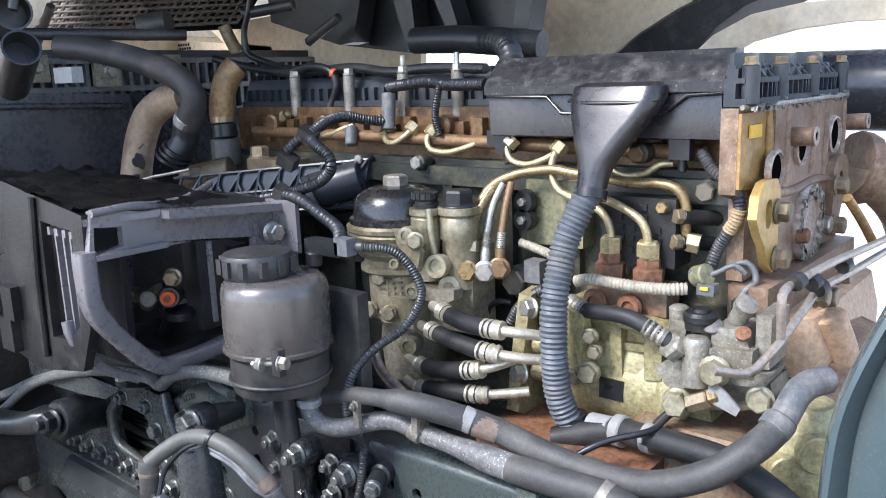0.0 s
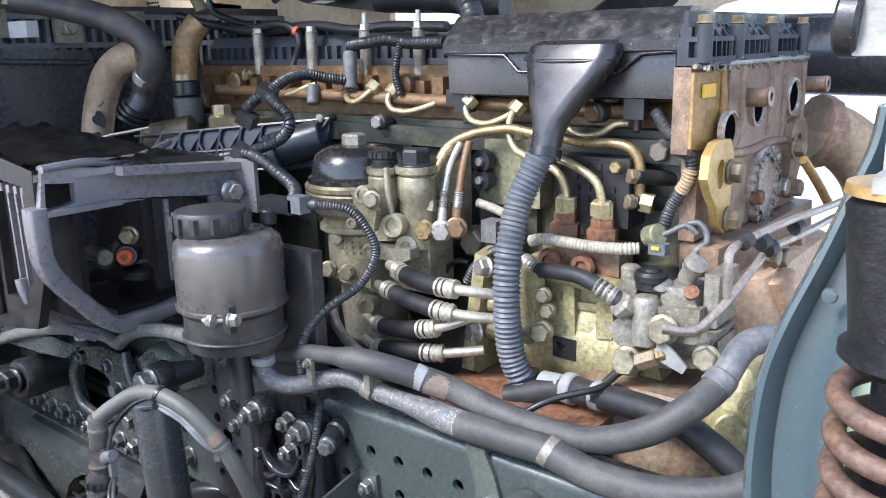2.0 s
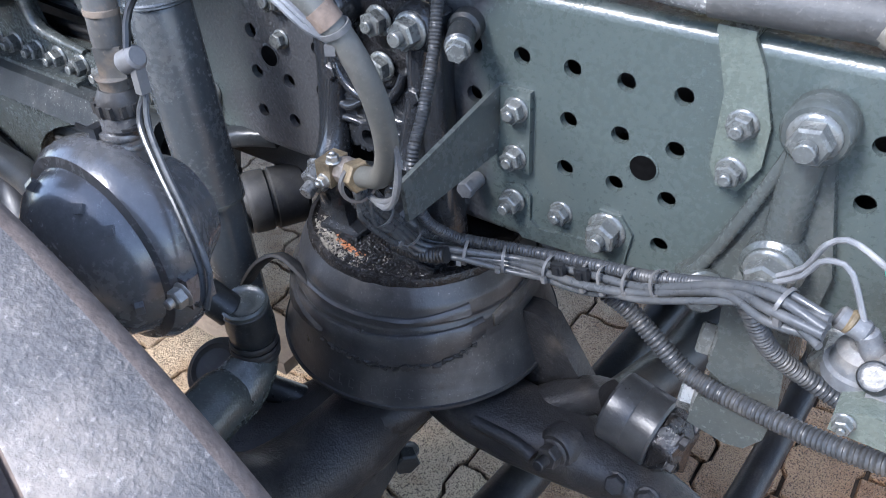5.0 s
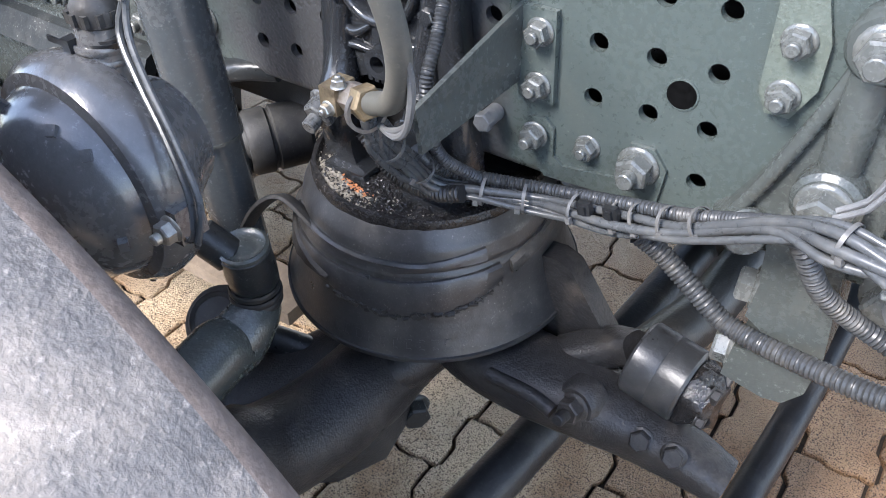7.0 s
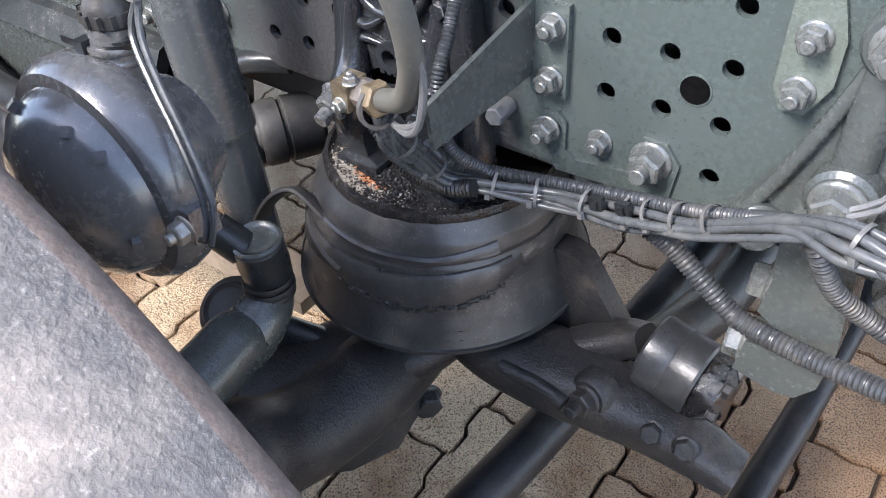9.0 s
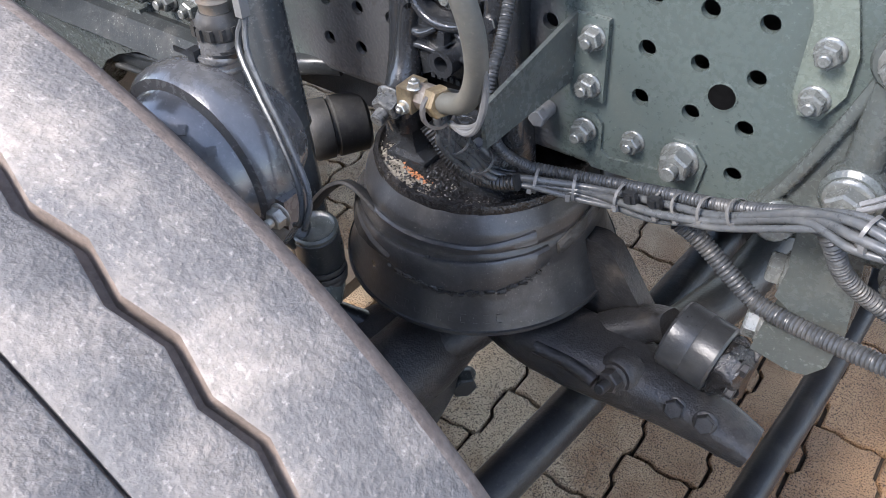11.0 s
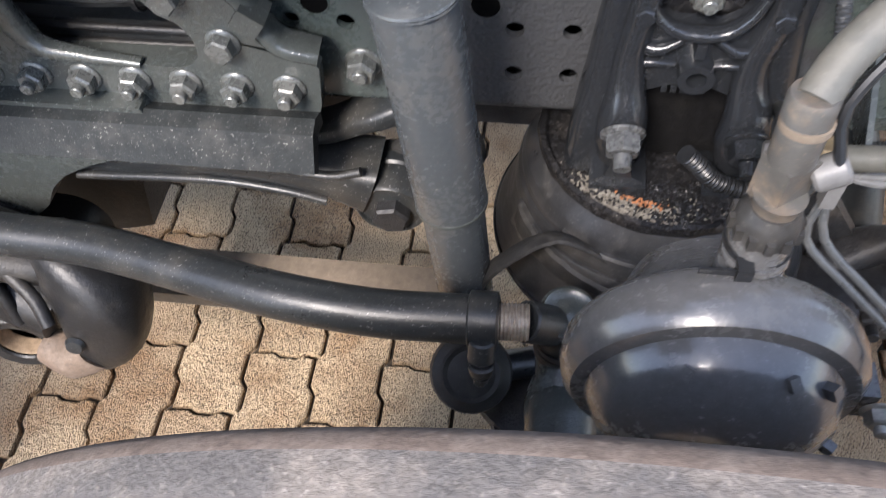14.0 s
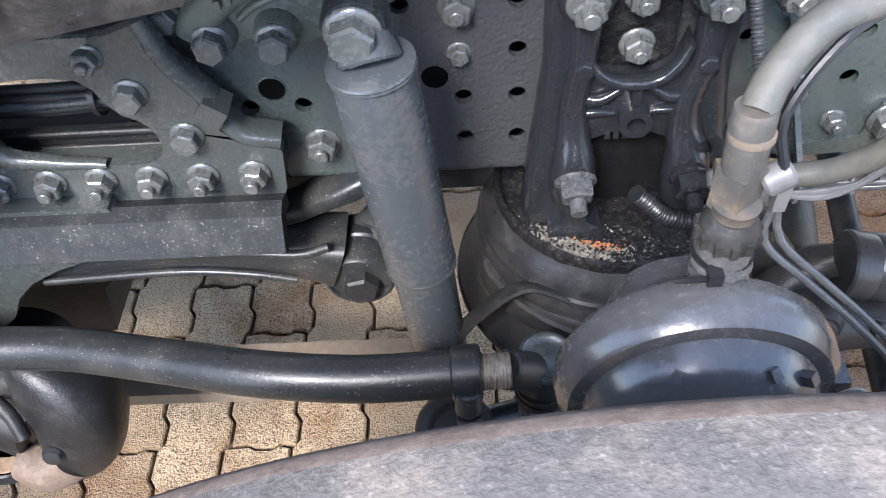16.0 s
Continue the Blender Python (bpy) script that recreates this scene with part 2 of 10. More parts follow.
M_GREEN = surface("turquoise_plastic", (0.06, 0.33, 0.235), 0.5, 0.0, (0.08, 0.24, 0.18), 0.35, 150, 0.1, 0.05, 30)
M_GREYT = surface("tan_and_grey_paint", (0.082, 0.08, 0.074), 0.5, 0.0, (0.2, 0.15, 0.105), 0.35, 120, 0.12, 0.25, 50)
M_HOSEL = surface("dusty_brake_hose", (0.088, 0.088, 0.078), 0.55, 0.0, (0.14, 0.13, 0.108), 0.4, 120, 0.1, 0.15, 22)
M_WIREL = surface("light_grey_cable", (0.13, 0.135, 0.14), 0.4, 0.0, (0.3, 0.3, 0.29), 0.3, 150, 0.1, 0.05, 30)
M_TIE = surface("grey_cable_tie", (0.1, 0.1, 0.098), 0.35, 0.0, (0.16, 0.16, 0.155), 0.3, 150, 0.1, 0.05, 40)


M_BROWNO = surface("brown_oily_head", (0.11, 0.062, 0.03), 0.36, 0.2, (0.25, 0.15, 0.06), 0.42, 110, 0.35, 0.5, 22)
M_COPPERD = surface("dark_copper_pipe", (0.24, 0.15, 0.08), 0.4, 0.5, (0.15, 0.1, 0.06), 0.35, 150, 0.2, 0.1, 20)
M_BLACKC = surface("black_casting", (0.0125, 0.013, 0.014), 0.42, 0.0, (0.05, 0.045, 0.038), 0.3, 150, 0.2, 0.4, 18, spec=0.45)
M_BOLTB = surface("dull_grey_bolt", (0.16, 0.14, 0.11), 0.45, 0.4, (0.09, 0.08, 0.06), 0.35, 200, 0.2, 0.2, 40)
M_YELP = surface("yellow_paint_mark", (0.75, 0.45, 0.04), 0.5, 0.0, (0.6, 0.35, 0.05), 0.2, 200, 0.1, 0.1, 40)
M_OCHREP = surface("ochre_plated_plate", (0.52, 0.36, 0.12), 0.38, 0.45, (0.35, 0.23, 0.09), 0.35, 120, 0.15, 0.15, 16)
M_RUSTS = surface("rusty_cover", (0.34, 0.25, 0.19), 0.6, 0.15, (0.48, 0.43, 0.37), 0.5, 120, 0.3, 0.5, 22, speckle=(0.6, 0.57, 0.51), speckle_amount=0.2)
M_RUSTD = surface("rust_stained_steel", (0.2, 0.15, 0.1), 0.65, 0.25, (0.25, 0.12, 0.06), 0.45, 120, 0.3, 0.5, 25)
M_PLASTICB = surface("blue_black_plastic", (0.02356, 0.02852, 0.03596), 0.38, 0.0, (0.0864, 0.0864, 0.0828), 0.3, 120, 0.15, 0.1, 9)
M_COVER = surface("cover_plastic", (0.02, 0.019, 0.0205), 0.3, 0.0, (0.07, 0.064, 0.06), 0.3, 110, 0.12, 0.12, 9, spec=0.6)
M_COVERD = surface("scuffed_cover_lid", (0.016, 0.0165, 0.0185), 0.36, 0.0, (0.075, 0.071, 0.066), 0.3, 90, 0.3, 0.3, 34, speckle=(0.24, 0.23, 0.21), speckle_amount=-0.06)
M_HOSER = surface("ribbed_hose_rubber", (0.1, 0.112, 0.125), 0.52, 0.0, (0.14, 0.135, 0.125), 0.35, 120, 0.12, 0.1, 9)
M_CAPB = surface("glossy_black_cap", (0.0155, 0.01612, 0.01612), 0.25, 0.0, (0.0432, 0.0396, 0.0324), 0.25, 120, 0.15, 0.05, 12, coat=0.3)
M_CAPP = surface("black_cap_plastic", (0.031, 0.031, 0.031), 0.45, 0.0, (0.0936, 0.09, 0.0828), 0.35, 120, 0.2, 0.15, 18)
M_ZINCD = surface("dirty_zinc", (0.28, 0.26, 0.22), 0.5, 0.5, (0.15, 0.13, 0.1), 0.4, 200, 0.2, 0.2, 40)
M_ALUD = surface("grimy_aluminium", (0.25, 0.23, 0.18), 0.5, 0.4, (0.1, 0.09, 0.06), 0.45, 150, 0.25, 0.4, 18)
M_GOLDP = surface("pale_plated_steel", (0.52, 0.48, 0.38), 0.38, 0.55, (0.3, 0.26, 0.18), 0.3, 200, 0.15, 0.1, 30)
M_CONDUITT = surface("tan_tape", (0.36, 0.26, 0.14), 0.65, 0.0, (0.22, 0.16, 0.1), 0.35, 130, 0.2, 0.1, 20)
M_CONDUITK = surface("black_ribbed_conduit", (0.0155, 0.01736, 0.01984), 0.42, 0.0, (0.0576, 0.0576, 0.054), 0.3, 130, 0.15, 0.1, 15)
M_PLASTICW = surface("worn_black_plastic", (0.011, 0.011, 0.0115), 0.36, 0.0, (0.035, 0.032, 0.028), 0.35, 100, 0.3, 0.5, 20)
# the frame's black plastic, with the sky's sheen painted in as grey
M_FRAME_LIT = surface("frame_plastic_lit", (0.165, 0.157, 0.163), 0.3, 0.0, (0.12, 0.115, 0.115), 0.3, 120, 0.05, 0.12, 5, spec=0.9)
M_SHEATH = surface("dusty_sheath", (0.1, 0.103, 0.098), 0.8, 0.0, (0.05, 0.054, 0.054), 0.4, 160, 0.35, 0.6, 20, speckle=(0.34, 0.33, 0.3), speckle_amount=0.12)
M_HOSED = surface("dark_hose", (0.026, 0.0245, 0.024), 0.6, 0.0, (0.085, 0.072, 0.06), 0.42, 110, 0.2, 0.3, 14)
M_TANP = surface("tan_cast_pipe", (0.34, 0.25, 0.165), 0.6, 0.15, (0.2, 0.14, 0.09), 0.4, 110, 0.2, 0.35, 14)
M_STEELD = surface("dark_steel_collar", (0.13, 0.125, 0.12), 0.5, 0.3, (0.07, 0.06, 0.05), 0.4, 150, 0.2, 0.2, 20)
M_BRONZE = surface("grimy_bronze", (0.22, 0.17, 0.1), 0.5, 0.3, (0.1, 0.08, 0.05), 0.45, 130, 0.25, 0.35, 20)
M_TANKB = surface("blue_black_tank", (0.034, 0.035, 0.041), 0.28, 0.0, (0.06, 0.056, 0.055), 0.3, 90, 0.1, 0.1, 6, spec=0.7)
M_TEALG = surface("green_inner_sheet", (0.28, 0.36, 0.27), 0.5, 0.0, (0.35, 0.42, 0.36), 0.3, 60, 0.08, 0.05, 4)
M_RUSTC = surface("rusty_spring", (0.14, 0.09, 0.065), 0.6, 0.3, (0.25, 0.13, 0.07), 0.35, 150, 0.3, 0.3, 25)
M_GREYL = surface("pale_grey_casting", (0.32, 0.315, 0.29), 0.5, 0.1, (0.2, 0.185, 0.16), 0.4, 120, 0.15, 0.3, 16)


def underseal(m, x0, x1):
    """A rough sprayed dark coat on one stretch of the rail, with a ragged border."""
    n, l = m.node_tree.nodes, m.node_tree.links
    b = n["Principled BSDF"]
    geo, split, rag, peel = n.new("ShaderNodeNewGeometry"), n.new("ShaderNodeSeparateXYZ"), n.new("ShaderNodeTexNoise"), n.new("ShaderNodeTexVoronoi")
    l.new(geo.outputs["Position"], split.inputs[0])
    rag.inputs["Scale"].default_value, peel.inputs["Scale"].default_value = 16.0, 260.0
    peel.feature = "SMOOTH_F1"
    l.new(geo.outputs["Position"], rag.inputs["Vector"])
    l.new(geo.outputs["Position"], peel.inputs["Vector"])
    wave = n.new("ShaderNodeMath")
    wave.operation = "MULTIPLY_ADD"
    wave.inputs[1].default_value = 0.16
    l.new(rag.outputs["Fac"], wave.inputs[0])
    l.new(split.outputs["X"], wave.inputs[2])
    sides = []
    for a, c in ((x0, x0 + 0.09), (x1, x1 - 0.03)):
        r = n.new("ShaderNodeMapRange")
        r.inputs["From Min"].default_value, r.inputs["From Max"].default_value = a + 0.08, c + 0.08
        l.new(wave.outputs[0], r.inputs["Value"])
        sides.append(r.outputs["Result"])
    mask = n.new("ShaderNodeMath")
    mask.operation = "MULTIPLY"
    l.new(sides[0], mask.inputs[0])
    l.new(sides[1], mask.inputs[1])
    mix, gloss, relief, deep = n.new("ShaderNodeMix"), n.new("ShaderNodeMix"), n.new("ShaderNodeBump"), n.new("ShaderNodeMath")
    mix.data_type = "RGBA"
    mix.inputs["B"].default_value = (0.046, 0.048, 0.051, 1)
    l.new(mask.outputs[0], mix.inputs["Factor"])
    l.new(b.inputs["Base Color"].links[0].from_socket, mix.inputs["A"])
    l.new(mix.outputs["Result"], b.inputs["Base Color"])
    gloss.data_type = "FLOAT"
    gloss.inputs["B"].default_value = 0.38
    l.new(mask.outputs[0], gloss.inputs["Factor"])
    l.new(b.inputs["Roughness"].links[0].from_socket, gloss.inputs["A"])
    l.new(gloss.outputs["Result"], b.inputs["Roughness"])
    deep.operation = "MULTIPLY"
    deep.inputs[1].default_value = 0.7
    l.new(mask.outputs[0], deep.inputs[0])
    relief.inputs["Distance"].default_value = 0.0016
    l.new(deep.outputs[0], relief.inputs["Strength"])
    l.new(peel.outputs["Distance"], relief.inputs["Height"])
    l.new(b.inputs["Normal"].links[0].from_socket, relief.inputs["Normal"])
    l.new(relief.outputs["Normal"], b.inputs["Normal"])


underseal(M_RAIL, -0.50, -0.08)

# ---- mesh helpers ----
def part(name, bm, material, parent=None, label="", smooth=True, bevel=0.0):
    """Link a bmesh as one mesh object, under a thing or a part."""
    if bevel:
        es = [e for e in bm.edges if len(e.link_faces) == 2 and e.calc_face_angle(0) > 0.6]
        bmesh.ops.bevel(bm, geom=es, offset=bevel, segments=2, affect="EDGES", profile=0.6, clamp_overlap=True)
    bmesh.ops.recalc_face_normals(bm, faces=bm.faces[:])
    me = bpy.data.meshes.new(name)
    bm.to_mesh(me)
    bm.free()
    me.materials.append(material)
    if smooth:
        me.polygons.foreach_set("use_smooth", [True] * len(me.polygons))
        me.set_sharp_from_angle(angle=radians(38))
    ob = new(name, me)
    if parent:
        ob.parent = parent
        ob.matrix_parent_inverse = Matrix.Translation(-parent_place(parent))
    if label:
        tagged(ob, label)
    return ob


def parent_place(ob):
    """Where a thing's empty stands; parts lie at the world's origin."""
    return Vector() if ob.parent else ob.location.copy()


def thing(name, label, category, at=(0, 0, 0), group="", kind=""):
    ob = new(name)
    ob.empty_display_size = 0.02
    ob.location = at
    return tagged(ob, label, category, group, kind)


def add_box(bm, lo, hi):
    vs = [bm.verts.new((x, y, z)) for x in (lo[0], hi[0]) for y in (lo[1], hi[1]) for z in (lo[2], hi[2])]
    for f in ((0, 1, 3, 2), (4, 6, 7, 5), (0, 4, 5, 1), (2, 3, 7, 6), (0, 2, 6, 4), (1, 5, 7, 3)):
        bm.faces.new([vs[i] for i in f])
    return vs


def add_obox(bm, m, size):
    """A box of that size round the pose m."""
    vs = add_box(bm, [-s / 2 for s in size], [s / 2 for s in size])
    for v in vs:
        v.co = m @ v.co
    return vs


def axis_frame(axis):
    z = Vector(axis).normalized()
    x = z.orthogonal().normalized()
    if abs(z.z) < 0.95:
        x = Vector((0, 0, 1)).cross(z).normalized()
    return x, z.cross(x), z


def add_lathe(bm, profile, origin, axis, seg=24, squash=1.0):
    """Turn a profile of (radius, height) round an axis; zero radii close it."""
    x, y, z = axis_frame(axis)
    o = Vector(origin)
    rings = []
    for r, h in profile:
        if r < 1e-6:
            rings.append([bm.verts.new(o + z * h)])
        else:
            rings.append([bm.verts.new(o + z * h + (x * math.cos(a) + y * math.sin(a) * squash) * r) for a in (2 * math.pi * i / seg for i in range(seg))])
    for p, q in zip(rings, rings[1:]):
        for i in range(seg):
            a, b, c, d = p[i % len(p)], p[(i + 1) % len(p)], q[(i + 1) % len(q)], q[i % len(q)]
            f = [v for k, v in enumerate((a, b, c, d)) if v not in (a, b, c, d)[:k]]
            if len(f) > 2:
                bm.faces.new(f)


def add_cyl(bm, p0, p1, r0, r1=None, seg=20, edge=0.0):
    p0, p1 = Vector(p0), Vector(p1)
    r1 = r0 if r1 is None else r1
    h = (p1 - p0).length
    e = min(edge, h * 0.3, r0 * 0.5, r1 * 0.5)
    prof = [(0, 0), (r0 - e, 0), (r0, e), (r1, h - e), (r1 - e, h), (0, h)] if e else [(0, 0), (r0, 0), (r1, h), (0, h)]
    add_lathe(bm, prof, p0, p1 - p0, seg)


def add_ring(bm, centre, axis, r_in, r_out, thick, seg=24):
    add_lathe(bm, [(r_in, -thick / 2), (r_out, -thick / 2), (r_out, thick / 2), (r_in, thick / 2), (r_in, -thick / 2)], centre, axis, seg)


def spline(pts, step=0.008):
    """Points of a smooth curve through pts, a step apart."""
    p = [Vector(q) for q in pts]
    p = [2 * p[0] - p[1]] + p + [2 * p[-1] - p[-2]]
    out = []
    for a, b, c, d in zip(p, p[1:], p[2:], p[3:]):
        n = max(2, int((c - b).length / step))
        for i in range(n):
            t = i / n
            out.append(0.5 * (2 * b + (c - a) * t + (2 * a - 5 * b + 4 * c - d) * t * t + (3 * b - a - 3 * c + d) * t ** 3))
    out.append(p[-2].copy())
    return out


def add_tube(bm, pts, r, seg=12, step=0.008, ribs=0.0, pitch=0.0, straight=False):
    """A hose along a smooth curve; ribs: depth of its corrugation, pitch apart."""
    path = [Vector(q) for q in pts] if straight else spline(pts, step)
    if ribs:
        fine = []
        for a, b in zip(path, path[1:]):
            n = max(1, int((b - a).length / (pitch / 4)))
            fine += [a.lerp(b, i / n) for i in range(n)]
        path = fine + [path[-1]]
    t0 = (path[1] - path[0]).normalized()
    side = axis_frame(t0)[0]
    rings, run = [], 0.0
    for i, p in enumerate(path):
        t = (path[min(i + 1, len(path) - 1)] - path[max(i - 1, 0)]).normalized()
        side = (side - t * side.dot(t)).normalized()
        up = t.cross(side)
        if i:
            run += (p - path[i - 1]).length
        k = r(run) if callable(r) else r
        if ribs:
            k -= ribs * (0.5 - 0.5 * math.cos(2 * math.pi * run / pitch))
        rings.append([bm.verts.new(p + (side * math.cos(a) + up * math.sin(a)) * k) for a in (2 * math.pi * j / seg for j in range(seg))])
    for p, q in zip(rings, rings[1:]):
        for j in range(seg):
            bm.faces.new((p[j], p[(j + 1) % seg], q[(j + 1) % seg], q[j]))
    bm.faces.new(rings[0][::-1])
    bm.faces.new(rings[-1])


def add_prism(bm, outline, origin, u, v, depth, holes=()):
    """Extrude an outline of (a, b) in the plane of u and v by depth along u x v."""
    u, v, o = Vector(u).normalized(), Vector(v).normalized(), Vector(origin)
    w = u.cross(v).normalized() * depth
    lo = [bm.verts.new(o + u * a + v * b) for a, b in outline]
    hi = [bm.verts.new(q.co + w) for q in lo]
    n = len(lo)
    bm.faces.new(lo[::-1])
    bm.faces.new(hi)
    for i in range(n):
        bm.faces.new((lo[i], lo[(i + 1) % n], hi[(i + 1) % n], hi[i]))


def add_plate(bm, outer, inner, origin, u, v, depth):
    """A plate with one opening: two outlines of equally many points."""
    u, v, o = Vector(u).normalized(), Vector(v).normalized(), Vector(origin)
    w = u.cross(v).normalized() * depth
    A = [bm.verts.new(o + u * a + v * b) for a, b in outer]
    B = [bm.verts.new(o + u * a + v * b) for a, b in inner]
    C = [bm.verts.new(q.co + w) for q in A]
    D = [bm.verts.new(q.co + w) for q in B]
    n = len(A)
    for i in range(n):
        j = (i + 1) % n
        bm.faces.new((A[i], A[j], B[j], B[i]))
        bm.faces.new((C[j], C[i], D[i], D[j]))
        bm.faces.new((A[j], A[i], C[i], C[j]))
        bm.faces.new((B[i], B[j], D[j], D[i]))


def add_bolt(bm, at, axis, size, stud=0.0, washer=True, head=0.62, turn=0.0):
    """A hexagonal head or nut of that width across, on a washer, with a stud end."""
    x, y, z = axis_frame(axis)
    o = Vector(at)
    h = 0.0
    if washer:
        add_lathe(bm, [(0, 0), (size * 0.74, 0), (size * 0.75, size * 0.06), (size * 0.72, size * 0.11), (size * 0.6, size * 0.17), (0, size * 0.18)], o, z, 18)
        h = size * 0.14
    r = 1.06 * size / math.sqrt(3)
    rings = []
    for k, hh in ((1.0, h), (1.0, h + size * (head - 0.09)), (0.86, h + size * head)):
        rings.append([bm.verts.new(o + z * hh + (x * math.cos(a) + y * math.sin(a)) * r * k) for a in (turn + math.pi * i / 3 for i in range(6))])
    for p, q in zip(rings, rings[1:]):
        for i in range(6):
            bm.faces.new((p[i], p[(i + 1) % 6], q[(i + 1) % 6], q[i]))
    bm.faces.new(rings[-1])
    if stud:
        t0 = h + size * head
        add_cyl(bm, o + z * t0, o + z * (t0 + stud), size * 0.3, seg=12, edge=0.001)


def bolt(parent, at, axis, size, material=None, stud=0.0, name="bolt", **kw):
    bm = bmesh.new()
    add_bolt(bm, at, axis, size, stud, turn=random.uniform(0, 1), **kw)
    return part(name, bm, material or M_BOLT, parent)


def tube(name, pts, r, material, parent=None, label="", **kw):
    bm = bmesh.new()
    add_tube(bm, pts, r, **kw)
    return part(name, bm, material, parent, label)


def hose(name, pts, r, material, label, category="hose", **kw):
    """A hose or pipe that is a thing of its own."""
    return tagged(tube(name, pts, r, material, **kw), label, category)


def cylinder(name, p0, p1, r, material, parent, label="", r1=None, seg=20, edge=0.002):
    bm = bmesh.new()
    add_cyl(bm, p0, p1, r, r1, seg, edge)
    return part(name, bm, material, parent, label)


def lathe(name, profile, origin, axis, material, parent=None, label="", seg=28):
    bm = bmesh.new()
    add_lathe(bm, profile, origin, axis, seg)
    return part(name, bm, material, parent, label)


def box(name, lo, hi, material, parent=None, label="", bevel=0.003):
    bm = bmesh.new()
    add_box(bm, lo, hi)
    return part(name, bm, material, parent, label, bevel=bevel)


def prism(name, outline, origin, u, v, depth, material, parent=None, label="", bevel=0.002):
    bm = bmesh.new()
    add_prism(bm, outline, origin, u, v, depth)
    return part(name, bm, material, parent, label, bevel=bevel)


def forge(name, stations, material, parent=None, label="", seg=20, power=3.2, step=0.012, up=(0, 0, 1)):
    """A forging along a smooth line: stations of (place, half width, half height), with softly squared sections."""
    bm = bmesh.new()
    pts = spline([q[0] for q in stations], step)
    marks = [min(range(len(pts)), key=lambda k: (pts[k] - Vector(q[0])).length) for q in stations]
    wide = np.interp(range(len(pts)), marks, [q[1] for q in stations])
    high = np.interp(range(len(pts)), marks, [q[2] for q in stations])
    rings = []
    for k, p in enumerate(pts):
        t = (pts[min(k + 1, len(pts) - 1)] - pts[max(k - 1, 0)]).normalized()
        side = t.cross(Vector(up)).normalized()
        top = side.cross(t)
        ring = []
        for i in range(seg):
            c, q = math.cos(2 * math.pi * i / seg), math.sin(2 * math.pi * i / seg)
            c, q = math.copysign(abs(c) ** (2 / power), c), math.copysign(abs(q) ** (2 / power), q)
            v = p + side * c * wide[k] + top * q * high[k]
            ring.append(bm.verts.new(v + side * 0.0016 * noise.noise(v * 26)))
        rings.append(ring)
    for p, q in zip(rings, rings[1:]):
        for i in range(seg):
            bm.faces.new((p[i], p[(i + 1) % seg], q[(i + 1) % seg], q[i]))
    bm.faces.new(rings[0][::-1]), bm.faces.new(rings[-1])
    return part(name, bm, material, parent, label)


X, Y, Z = Vector((1, 0, 0)), Vector((0, 1, 0)), Vector((0, 0, 1))
OUT = Vector((0, -1, 0))

